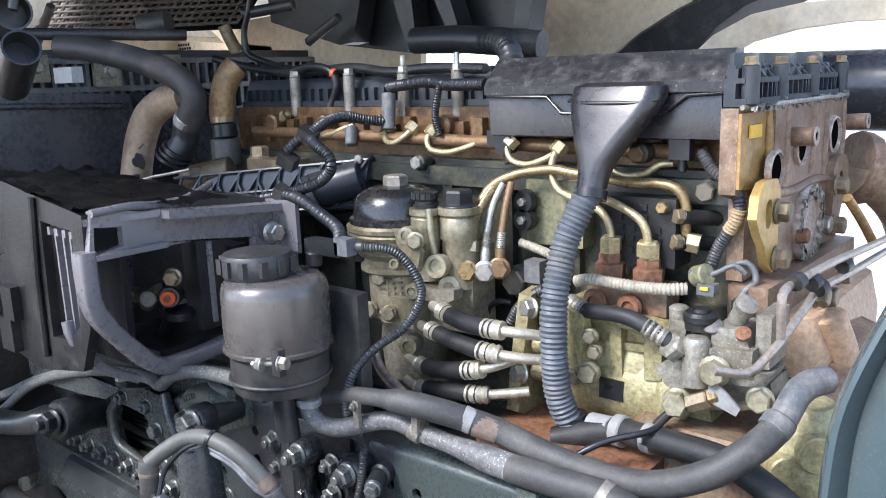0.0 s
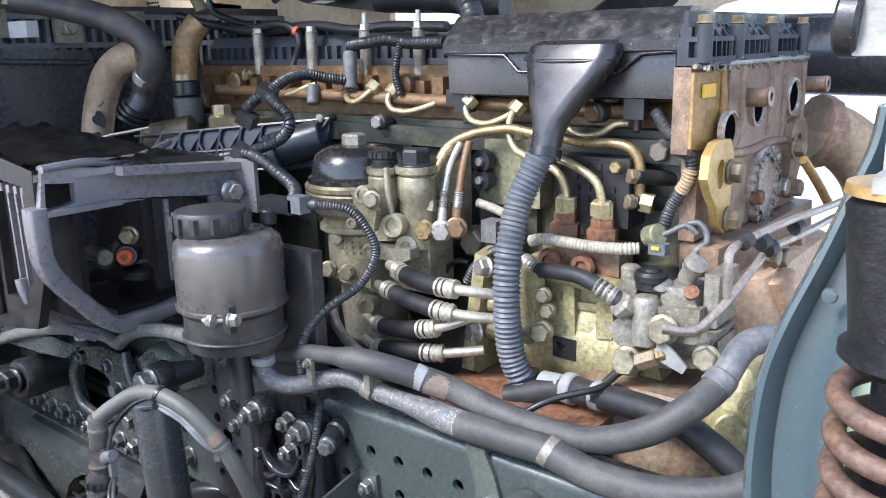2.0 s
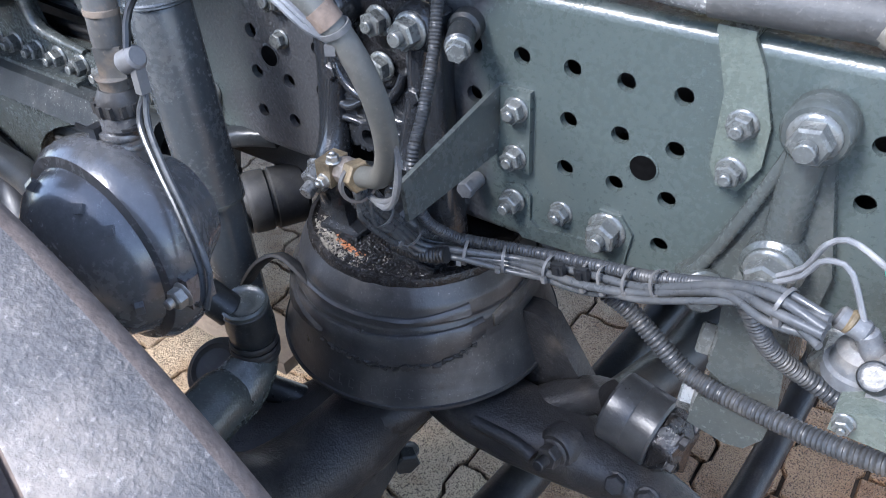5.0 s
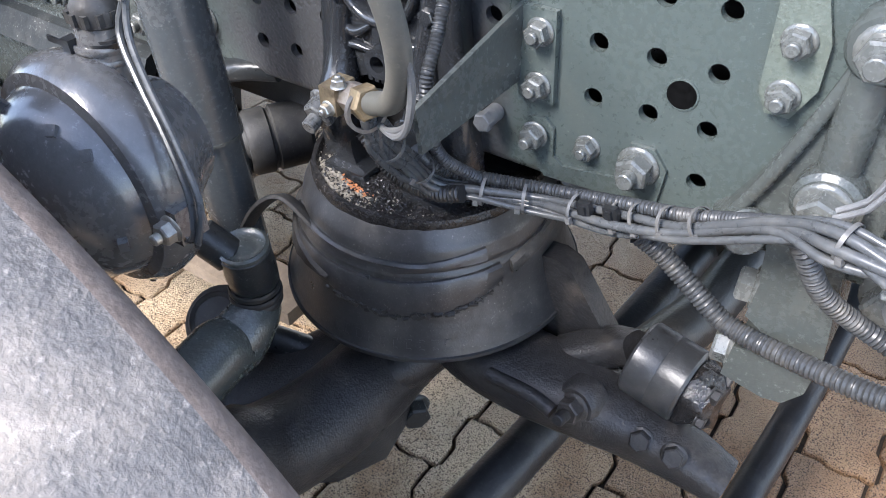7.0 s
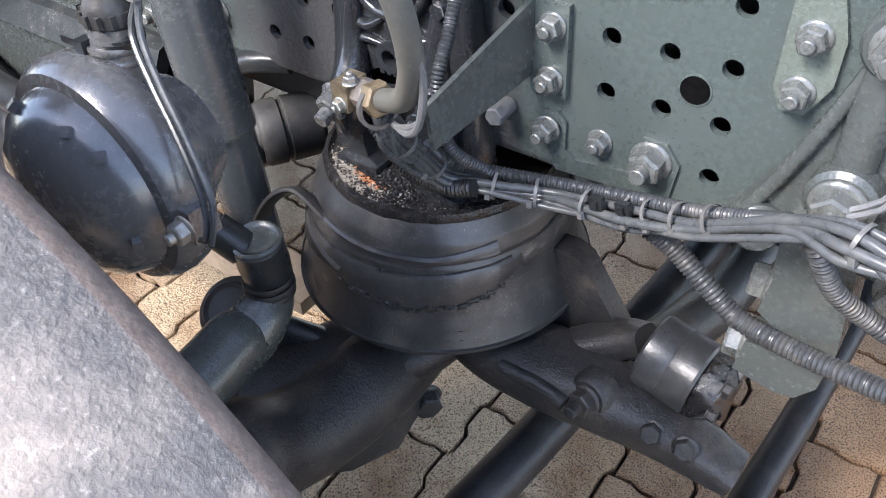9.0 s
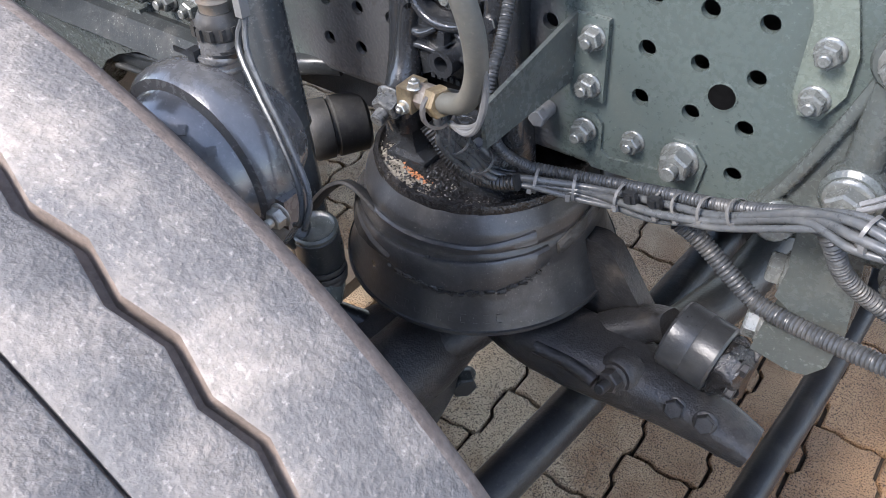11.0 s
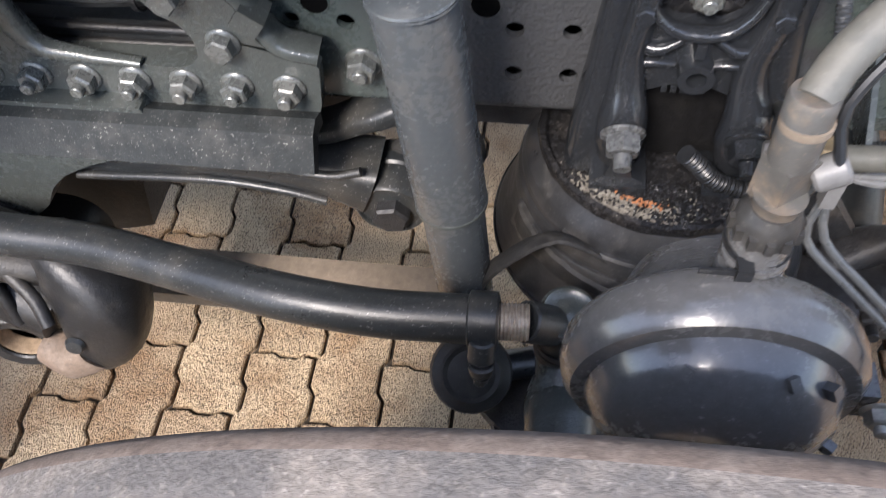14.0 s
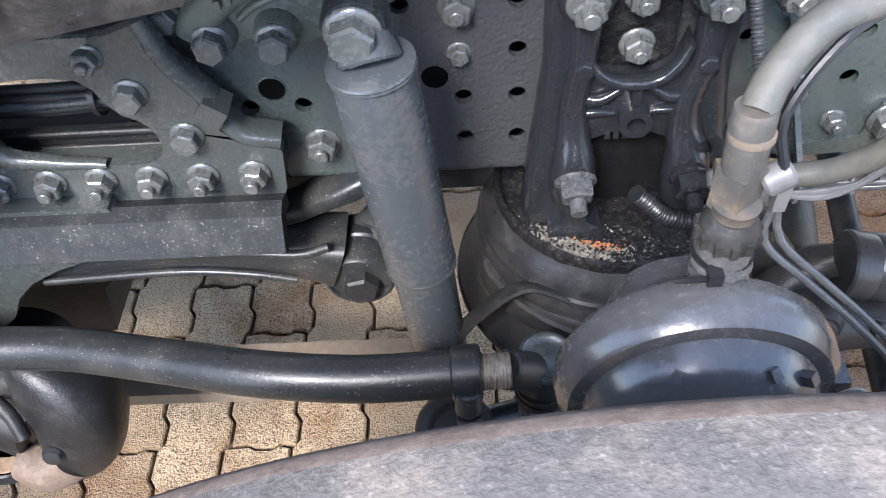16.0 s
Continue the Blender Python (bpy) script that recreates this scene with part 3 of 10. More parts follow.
# ---- ground ----
def paving_material():
    """Washed concrete: pale grit over dark pits, warm stains in broad patches, each stone a little different."""
    m = bpy.data.materials.new("concrete_paver")
    m.use_nodes = True
    n, l = m.node_tree.nodes, m.node_tree.links
    b = n["Principled BSDF"]
    geo, info = n.new("ShaderNodeNewGeometry"), n.new("ShaderNodeObjectInfo")

    def noise_of(scale, detail, rough):
        t = n.new("ShaderNodeTexNoise")
        t.inputs["Scale"].default_value, t.inputs["Detail"].default_value, t.inputs["Roughness"].default_value = scale, detail, rough
        l.new(geo.outputs["Position"], t.inputs["Vector"])
        return t.outputs["Fac"]

    def ramp(src, *stops):
        r = n.new("ShaderNodeValToRGB")
        r.color_ramp.elements[0].position, r.color_ramp.elements[0].color = stops[0][0], (*stops[0][1], 1)
        r.color_ramp.elements[1].position, r.color_ramp.elements[1].color = stops[-1][0], (*stops[-1][1], 1)
        for p, c in stops[1:-1]:
            r.color_ramp.elements.new(p).color = (*c, 1)
        l.new(src, r.inputs["Fac"])
        return r.outputs["Color"]

    def times(a, c):
        x = n.new("ShaderNodeMix")
        x.data_type, x.blend_type = "RGBA", "MULTIPLY"
        x.inputs["Factor"].default_value = 1.0
        l.new(a, x.inputs["A"])
        l.new(c, x.inputs["B"])
        return x.outputs["Result"]

    grit, patch, swell = noise_of(400, 2.0, 0.5), noise_of(5.5, 5, 0.6), noise_of(90, 2, 0.5)
    stone = ramp(grit, (0.37, (0.1, 0.07, 0.046)), (0.445, (0.44, 0.33, 0.212)), (0.55, (0.52, 0.395, 0.262)), (0.7, (0.6, 0.46, 0.31)))
    stain = ramp(patch, (0.36, (0.6, 0.47, 0.35)), (0.52, (0.95, 0.92, 0.88)), (0.7, (1.1, 1.06, 1.0)))
    each = ramp(info.outputs["Random"], (0.0, (0.82, 0.8, 0.78)), (0.5, (1.0, 0.98, 0.95)), (1.0, (1.08, 1.1, 1.1)))
    gap, reach, rusty = n.new("ShaderNodeVectorMath"), n.new("ShaderNodeMath"), n.new("ShaderNodeMapRange")
    gap.operation, gap.inputs[1].default_value = "DISTANCE", (0.4, 0.45, 0.0)
    l.new(geo.outputs["Position"], gap.inputs[0])
    reach.operation = "MULTIPLY_ADD"
    reach.inputs[1].default_value = 0.9
    l.new(noise_of(2.6, 5, 0.65), reach.inputs[0])
    l.new(gap.outputs["Value"], reach.inputs[2])
    rusty.inputs["From Min"].default_value, rusty.inputs["From Max"].default_value = 1.15, 0.85
    l.new(reach.outputs[0], rusty.inputs["Value"])
    oil = ramp(rusty.outputs["Result"], (0.0, (1.0, 1.0, 1.0)), (1.0, (0.84, 0.68, 0.55)))
    l.new(times(times(times(stone, stain), each), oil), b.inputs["Base Color"])
    b.inputs["Roughness"].default_value = 0.85
    bp = n.new("ShaderNodeBump")
    bp.inputs["Strength"].default_value, bp.inputs["Distance"].default_value = 1.0, 0.009
    rough = n.new("ShaderNodeMath")
    rough.operation = "ADD"
    l.new(grit, rough.inputs[0])
    l.new(swell, rough.inputs[1])
    l.new(rough.outputs[0], bp.inputs["Height"])
    l.new(bp.outputs["Normal"], b.inputs["Normal"])
    return m


M_PAVER = paving_material()
M_SAND = surface("joint_sand", (0.05, 0.038, 0.027), 0.95, 0.0, (0.12, 0.095, 0.065), 0.4, 120, 0.3, 0.5, 3)


def pale_beyond(m, near, colour):
    """Past the paved patch the yard goes on as concrete, its sunlit glare painted in as a pale colour."""
    n, l = m.node_tree.nodes, m.node_tree.links
    base = n["Principled BSDF"].inputs["Base Color"]
    geo, far, mix = n.new("ShaderNodeNewGeometry"), n.new("ShaderNodeVectorMath"), n.new("ShaderNodeMix")
    far.operation, mix.data_type = "LENGTH", "RGBA"
    l.new(geo.outputs["Position"], far.inputs[0])
    split, both = n.new("ShaderNodeSeparateXYZ"), n.new("ShaderNodeMath")
    both.operation = "MAXIMUM"
    l.new(geo.outputs["Position"], split.inputs[0])
    for k, (src, start) in enumerate(((far.outputs["Value"], near), (split.outputs["Y"], 2.1))):
        edge = n.new("ShaderNodeMapRange")
        edge.inputs["From Min"].default_value, edge.inputs["From Max"].default_value = start, start + 0.1
        l.new(src, edge.inputs["Value"])
        l.new(edge.outputs["Result"], both.inputs[k])
    l.new(both.outputs[0], mix.inputs["Factor"])
    l.new(base.links[0].from_socket, mix.inputs["A"])
    mix.inputs["B"].default_value = (*colour, 1)
    l.new(mix.outputs["Result"], base)


pale_beyond(M_SAND, 5.6, (0.72, 0.69, 0.64))
bm = bmesh.new()
bmesh.ops.create_grid(bm, x_segments=8, y_segments=8, size=400)
bmesh.ops.translate(bm, verts=bm.verts, vec=(0, 0, -0.012))
ground = tagged(part("ground", bm, M_SAND), "sandy ground under the concrete pavers", "ground", kind="structure")

# ---- wheel ----
TYRE_X, TYRE_Z, TYRE_R, TYRE_IN, TYRE_OUT = -0.22, 0.491, 0.485, -0.462, -0.77
wheel = thing("truck_wheel", "worn dusty truck tyre on its steel rim, standing on the paving", "wheel", (TYRE_X, -0.61, 0))
w = TYRE_IN - TYRE_OUT
GROOVES = ((0.072, 0.0036, 0.011, 0.003), (0.115, 0.001, 0.006, 0.0), (0.195, 0.001, 0.006, 0.0), (0.242, 0.0036, 0.011, 0.003))


def tyre_mesh(seg=480):
    """The tyre's section swept round, with zigzag grooves and a rounded shoulder."""
    bm = bmesh.new()
    rings = []
    for i in range(seg):
        a = 2 * math.pi * i / seg
        zig = abs((i % 8) / 4 - 1) * 2 - 1
        pr = [(0.285, 0.03), (0.33, 0.010), (0.40, 0.002), (0.445, 0.001), (0.470, 0.002), (0.4775, 0.004), (0.4815, 0.008), (0.484, 0.014), (0.4852, 0.03)]
        for h, half, deep, amp in GROOVES:
            c = h + amp * zig
            pr += [(0.4856, c - half - 0.0015), (0.4845, c - half), (0.4855 - deep, c - half * 0.6), (0.4855 - deep, c + half * 0.6), (0.4845, c + half), (0.4856, c + half + 0.0015)]
        pr += [(0.4852, w - 0.03), (0.484, w - 0.014), (0.4815, w - 0.008), (0.476, w - 0.004), (0.445, w - 0.002), (0.40, w - 0.002), (0.33, w - 0.010), (0.285, w - 0.03)]
        rings.append([bm.verts.new((TYRE_X + 1.006 * r * math.cos(a), TYRE_IN - h, TYRE_Z + 1.006 * r * math.sin(a))) for r, h in pr])
    for p, q in zip(rings, rings[1:] + rings[:1]):
        for j in range(len(p) - 1):
            bm.faces.new((p[j], p[j + 1], q[j + 1], q[j]))
    return bm


bm = tyre_mesh()
tyre = part("tyre", bm, M_TYRE, wheel, "dusty worn rubber tread with zigzag grooves")
tyre.data.materials.append(M_TYREG)
for f in tyre.data.polygons:
    r = math.hypot(f.center.x - TYRE_X, f.center.z - TYRE_Z)
    h = TYRE_IN - f.center.y
    if (r < 0.483 and 0.04 < h < 0.27) or (0.47 < r < 0.4873 and (h < 0.018 or h > w - 0.018)):
        f.material_index = 1
rim = lathe("rim", [(0.284, 0.03), (0.27, 0.05), (0.25, 0.16), (0.1, 0.17), (0.1, 0.2), (0.25, 0.2), (0.27, w - 0.05), (0.284, w - 0.03)], (TYRE_X, TYRE_IN, TYRE_Z), OUT, M_STEELP, wheel, seg=64)
wheel.rotation_euler.z = math.radians(-1.5)  # steered a little

# ---- chassis rail ----
RAIL_B, RAIL_T = 0.615, 0.875
rail = thing("chassis_rail", "grey-green painted steel truck chassis rail with rows of punched holes", "chassis rail", (0, 0, RAIL_B))
GRID = {}
for x, zs in ((-0.10, "ab"), (-0.05, "a"), (0.0, "abc"), (0.05, "abc"), (0.10, "abcd"), (-0.30, "abcd"), (-0.35, "cd"), (-0.40, "abcd"), (0.25, "ab"), (0.30, "a"), (0.35, "ab"), (-0.55, "c"), (-0.50, "c"), (-0.575, "b"), (0.40, "ab"), (0.45, "a")):
    for c in zs:
        GRID[(round(x, 3), round(0.815 - 0.05 * "abcd".index(c), 3))] = 0.0085
BIG = {}
for bx, bz in ((0.075, 0.74), (-0.375, 0.74), (-0.525, 0.736)):
    BIG[(bx, bz)] = 0.0125
bm = bmesh.new()
def web(bm, y, holes):
    """One face of the web, with round holes in a 50 mm grid."""
    xs = [-1.425 + 0.05 * i for i in range(61)]
    zs = [RAIL_B + 0.012, 0.64, 0.69, 0.74, 0.79, 0.84, RAIL_T - 0.012]
    cache, rims = {}, {}
    def vert(x, z):
        k = (round(x, 4), round(z, 4))
        if k not in cache:
            cache[k] = bm.verts.new((x, y, z))
        return cache[k]
    for a, b in zip(xs, xs[1:]):
        for c, d in zip(zs, zs[1:]):
            key = (round((a + b) / 2, 3), round((c + d) / 2, 3))
            if -0.93 < key[0] < -0.6 and 0.64 < key[1] < 0.79:  # long opening behind the hanger
                continue
            if key in holes:
                r, n = holes[key], 16
                ring = [bm.verts.new((key[0] + r * math.cos(t), y, key[1] + r * math.sin(t))) for t in (2 * math.pi * (i + 0.5) / n - math.pi * 0.75 for i in range(n))]
                rims[key] = ring
                cs = [vert(a, c), vert(b, c), vert(b, d), vert(a, d)]
                # fan from each corner to its nearest rim points
                for i in range(n):
                    s, e = ring[i], ring[(i + 1) % n]
                    q = (i // 4) if i % 4 != 3 else i // 4
                    bm.faces.new((s, e, cs[(q + 1) % 4] if i % 4 > 1 else cs[q]))
                    if i % 4 == 1:
                        bm.faces.new((e, cs[(q + 1) % 4], cs[q]))
            else:
                bm.faces.new((vert(a, c), vert(b, c), vert(b, d), vert(a, d)))
    return rims
f, bk = web(bm, 0.0, GRID), web(bm, 0.008, GRID)
for k in f:
    for i in range(16):
        j = (i + 1) % 16
        bm.faces.new((f[k][i], f[k][j], bk[k][j], bk[k][i]))
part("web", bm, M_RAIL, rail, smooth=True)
for zz, s in ((RAIL_T, -1), (RAIL_B, 1)):
    bm = bmesh.new()
    arc = [(0.012 - 0.012 * math.cos(a), 0.012 - 0.012 * math.sin(a)) for a in (i * math.pi / 12 for i in range(7))]
    outline = [(p, zz + s * q) for p, q in arc] + [(0.075, zz), (0.075, zz + s * 0.008), (0.012, zz + s * 0.008), (0.008, zz + s * 0.012)]
    add_prism(bm, outline, (-1.425, 0, 0), Y, Z, 3.0)
    part("flange", bm, M_RAIL, rail)
# larger holes between the grid's rows: a short collar, each bore's shade painted as a black disc
for (bx, bz), br in BIG.items():
    bm = bmesh.new()
    add_lathe(bm, [(br, -0.0012), (br + 0.0016, -0.0008), (br + 0.0016, 0.004), (br, 0.004), (br, -0.0012)], (bx, 0, bz), Y, 20)
    c = part("hole_rim", bm, M_RAIL, rail)
    lathe("bore", [(0, 0.0), (br, 0.0), (br, -0.0006), (0, -0.0006)], (bx, 0, bz), Y, M_HOLE_SHADE, rail, "black disc that paints the bore's shade", seg=20)

for bx, bz, size, stud in ((-0.05, 0.765, 0.0175, 0.005), (-0.05, 0.715, 0.0175, 0.005), (-0.05, 0.665, 0.018, 0.009), (0.0, 0.665, 0.0165, 0.005), (0.05, 0.665, 0.026, 0.011), (-0.352, 0.812, 0.022, 0.005), (-0.352, 0.765, 0.015, 0.0), (-0.49, 0.668, 0.024, 0.006), (-0.2, 0.822, 0.021, 0.007), (-0.2, 0.775, 0.021, 0.007)):
    off = 0.014 if abs(bx + 0.2) < 0.01 else (0.007 if abs(bx + 0.05) < 0.01 else (0.0035 if bx == 0.05 else 0.0))
    bolt(rail, (bx, -off, bz), OUT, size, stud=stud, name="bolt")
# reinforcing plate behind the lower bolts
prism("doubler_plate", [(-0.068, 0.668), (-0.06, 0.68), (-0.042, 0.683), (-0.033, 0.674), (-0.032, 0.645), (-0.022, 0.638), (0.03, 0.645), (0.04, 0.685), (0.062, 0.685), (0.075, 0.668), (0.07, 0.628), (-0.04, 0.621), (-0.06, 0.645)], (0, -0.0004, 0), X, Z, 0.0035, M_RAIL, rail, bevel=0.0008)

# strap bracket hooked over the rail
strap = thing("strap_bracket", "grey-green steel strap hooked over the chassis rail, bolted twice", "bracket", (0.145, -0.005, 0.745))
prism("strap_plate", [(0.118, 0.878), (0.146, 0.878), (0.158, 0.855), (0.172, 0.81), (0.172, 0.775), (0.158, 0.748), (0.140, 0.748), (0.132, 0.765), (0.132, 0.83)], (0, -0.0005, 0), X, Z, 0.006, M_CASTG, strap)
box("strap_hook", (0.118, -0.007, 0.8755), (0.147, 0.06, 0.882), M_CASTG, strap)
bolt(strap, (0.151, -0.0065, 0.808), OUT, 0.0175, stud=0.006)
bolt(strap, (0.150, -0.0065, 0.765), OUT, 0.0175, stud=0.006)

# stay bracket that carries the wiring
stay = thing("stay_bracket", "folded steel stay bracket bolted to the chassis rail", "bracket", (-0.06, -0.01, 0.7))
prism("foot_plate", [(-0.072, 0.785), (-0.036, 0.785), (-0.034, 0.70), (-0.07, 0.697)], (0, -0.0005, 0), X, Z, 0.0065, M_RAIL, stay)
bm = bmesh.new()
vs = [bm.verts.new(p) for p in ((-0.072, -0.006, 0.786), (-0.072, -0.006, 0.715), (-0.086, -0.135, 0.703), (-0.091, -0.135, 0.742))]
ws = [bm.verts.new(v.co + Vector((0.0045, 0, 0))) for v in vs]
bm.faces.new(vs), bm.faces.new(ws[::-1])
for i in range(4):
    bm.faces.new((vs[i], ws[i], ws[(i + 1) % 4], vs[(i + 1) % 4]))
part("stay_arm", bm, M_CASTH, stay, bevel=0.0012)
plug = thing("drain_plug", "black plastic hexagonal plug under the stay bracket", "plug", (-0.094, -0.02, 0.673))
cylinder("plug_body", (-0.094, -0.0005, 0.673), (-0.094, -0.022, 0.673), 0.0085, M_GREYD, plug)
bolt(plug, (-0.094, -0.02, 0.673), OUT, 0.016, M_GREYD, name="plug_head", washer=False)

# ---- air spring ----
BX, BY = -0.196, 0.025
spring = thing("air_spring", "black rubber air spring with torn layers and oily top plate", "air spring", (BX, BY, 0.40))
CONE_Z = (0.430, 0.433, 0.448, 0.468, 0.482, 0.500, 0.524, 0.529, 0.535, 0.550, 0.562, 0.569)
CONE_R = (0.172, 0.1708, 0.1648, 0.1580, 0.1540, 0.1502, 0.1462, 0.1428, 0.1434, 0.1392, 0.1322, 0.1280)


def cone(z):
    """The bellows' radius at a height."""
    return float(np.interp(z, CONE_Z, CONE_R))


bm = bmesh.new()
prof = [(0, 0.572), (0.12, 0.572)] + [(cone(z), z) for z in np.linspace(0.569, 0.431, 56)] + [(0.1718, 0.4285), (0.1690, 0.4255), (0.160, 0.424), (0.12, 0.40), (0, 0.39)]
add_lathe(bm, prof, (BX, BY, 0), Z, 120)
for v in bm.verts:
    p = v.co
    k = 1 + 0.005 * noise.noise(p * 12) + 0.002 * noise.noise(Vector((p.x * 20, p.y * 20, p.z * 150)))
    if p.z < 0.4275 or p.z > 0.566:
        k = 1
    v.co.x, v.co.y = BX + (p.x - BX) * k, BY + (p.y - BY) * k
part("bellows", bm, M_BAG, spring)
lathe("top_plate", [(0, 0.5755), (0.116, 0.5755), (0.122, 0.573), (0.124, 0.566), (0, 0.566)], (BX, BY, 0), Z, M_OILY, spring, "tarry steel plate with rust", seg=64)
bm = bmesh.new()
add_lathe(bm, [(0.117, 0.574), (0.1215, 0.580), (0.1262, 0.579), (0.1285, 0.573), (0.127, 0.566), (0.117, 0.566)], (BX, BY, 0), Z, 120)
for v in bm.verts:
    v.co += Vector((noise.noise(v.co * 70), noise.noise(v.co * 70 + X), 0.6 * noise.noise(v.co * 90))) * 0.0016
part("top_rim", bm, M_OILY, spring)


def crumbs(name, count, angle, spread, r0, r1, size, material, label):
    """Irregular grains strewn over a stretch of the top plate."""
    bm = bmesh.new()
    for i in range(count):
        a, r = random.gauss(angle, spread), random.uniform(r0, r1)
        c = size * random.uniform(0.25, 1.0) ** 1.6
        m = pose(BX + r * math.cos(a), BY + r * math.sin(a), 0.5752 + 0.2 * c, random.uniform(-40, 40), random.uniform(-40, 40), random.uniform(0, 180))
        v = [bm.verts.new(m @ Vector([q * c * random.uniform(0.35, 0.75) for q in d])) for d in ((1, 0.2, 0), (-0.1, 1, 0.1), (-1, 0, 0.2), (0.1, -1, 0), (0, 0.2, 0.7), (0, 0, -0.7))]
        for p, q in ((0, 1), (1, 2), (2, 3), (3, 0)):
            bm.faces.new((v[p], v[q], v[4]))
            bm.faces.new((v[q], v[p], v[5]))
    return tagged(part(name, bm, material, spring, smooth=False), label, kind="stuff")


crumbs("rust_flakes", 330, -1.84, 0.085, 0.0955, 0.1025, 0.0046, M_RUSTO, "orange rust flakes")
crumbs("dried_dirt", 900, -2.02, 0.2, 0.100, 0.121, 0.0046, M_DIRT, "crust of dried grey dirt")
crumbs("dried_dirt", 130, -1.5, 0.4, 0.088, 0.122, 0.0034, M_DIRT, "crumbs of dried grey dirt")
crumbs("tar_grit", 1500, -1.4, 0.5, 0.070, 0.123, 0.0058, M_OILY, "wet black tarry crumbs")


def layer(name, a0, a1, low, high, thick, material, label, ragged=0.0, n=90):
    """A rubber layer on the bellows between two heights that follow the angle."""
    bm = bmesh.new()
    rings = []
    for i in range(n + 1):
        a = a0 + (a1 - a0) * i / n
        z0, z1 = (float(np.interp(a, *zip(*q))) for q in (low, high))
        z0 += ragged * (noise.noise(Vector((a * 9, 0, 0))) + 0.6 * noise.noise(Vector((a * 40, 3, 0))))
        th = thick * (1 + 0.25 * noise.noise(Vector((a * 6, 7, 0))))
        sec = [(cone(z0) - 0.001, z0), (cone(z0) + th * 0.8, z0 + 0.0006), (cone(z0 + 0.003) + th, z0 + 0.003), (cone((z0 + z1) / 2) + th * 0.92, (z0 + z1) / 2), (cone(z1 - 0.003) + th, z1 - 0.003), (cone(z1) + th * 0.6, z1), (cone(z1) - 0.002, z1)]
        rings.append([bm.verts.new((BX + r * math.cos(a), BY + r * math.sin(a), z)) for r, z in sec])
    for p, q in zip(rings, rings[1:]):
        for j in range(7):
            bm.faces.new((p[j], p[(j + 1) % 7], q[(j + 1) % 7], q[j]))
    bm.faces.new(rings[0]), bm.faces.new(rings[-1][::-1])
    return part(name, bm, material, spring, label)


TORN = ((-2.8, 0.476), (-2.4, 0.482), (-1.9, 0.490), (-1.57, 0.485), (-1.2, 0.480), (-0.8, 0.485), (-0.55, 0.500), (-0.45, 0.508))
layer("torn_layer", -2.8, -0.45, TORN, ((-2.8, 0.512), (-1.2, 0.517), (-0.45, 0.526)), 0.0048, M_BAG, "torn outer rubber layer", 0.0022, 140)
layer("strap", -2.3, -0.55, ((-2.3, 0.519), (-1.2, 0.527), (-0.55, 0.533)), ((-2.3, 0.541), (-1.6, 0.540), (-1.0, 0.539), (-0.55, 0.548)), 0.0042, M_BAG, "rolled rubber lip", 0.0006)
layer("strap", -0.37, 0.5, ((-0.37, 0.509), (0.0, 0.522), (0.5, 0.53)), ((-0.37, 0.524), (0.0, 0.537), (0.5, 0.545)), 0.0046, M_RUBBERD, "torn rubber strap", 0.0012)
layer("strap", -2.75, -1.72, ((-2.75, 0.487), (-2.2, 0.484), (-1.72, 0.495)), ((-2.75, 0.515), (-2.2, 0.508), (-1.72, 0.500)), 0.0078, M_RUBBERD, "dusty torn rubber flap", 0.0015)
bm = bmesh.new()
for i in range(90):
    a = random.uniform(-1.75, -0.46)
    z = float(np.interp(a, *zip(*TORN))) + random.uniform(-0.0025, 0.002)
    r = cone(z) + random.uniform(0.002, 0.0062)
    add_obox(bm, pose(BX + r * math.cos(a), BY + r * math.sin(a), z, random.uniform(-40, 40), random.uniform(-30, 30), math.degrees(a)), (0.0025, random.uniform(0.003, 0.011), random.uniform(0.0018, 0.005)))
part("torn_edge", bm, M_RUBBERD, spring, "frayed rubber edge")
lathe("skirt_bead", [(0.1705, 0.4265), (0.1738, 0.4285), (0.1732, 0.4325), (0.1700, 0.4335)], (BX, BY, 0), Z, M_RUBBER, spring, seg=96)
# raised moulded strokes on the skirt, too worn to read
for i, wid in enumerate((0.007, 0.006, 0.007, 0.005, 0.007, 0.006, 0.007, 0.006, 0.007, 0.006)):
    a = -1.62 + 0.085 * i
    hgt, r = 0.012, 0.1672
    prism("moulded_mark", [(-wid / 2, 0), (wid / 2, 0), (wid / 2, 0.0018), (-wid / 2 + 0.0018, 0.0018), (-wid / 2 + 0.0018, hgt - 0.0018), (wid / 2, hgt - 0.0018), (wid / 2, hgt), (-wid / 2, hgt)],
          (BX + r * math.cos(a), BY + r * math.sin(a), 0.441), (-math.sin(a), math.cos(a), 0), (-0.38 * math.cos(a), -0.38 * math.sin(a), 0.92), 0.0016, M_BAG, spring, bevel=0)

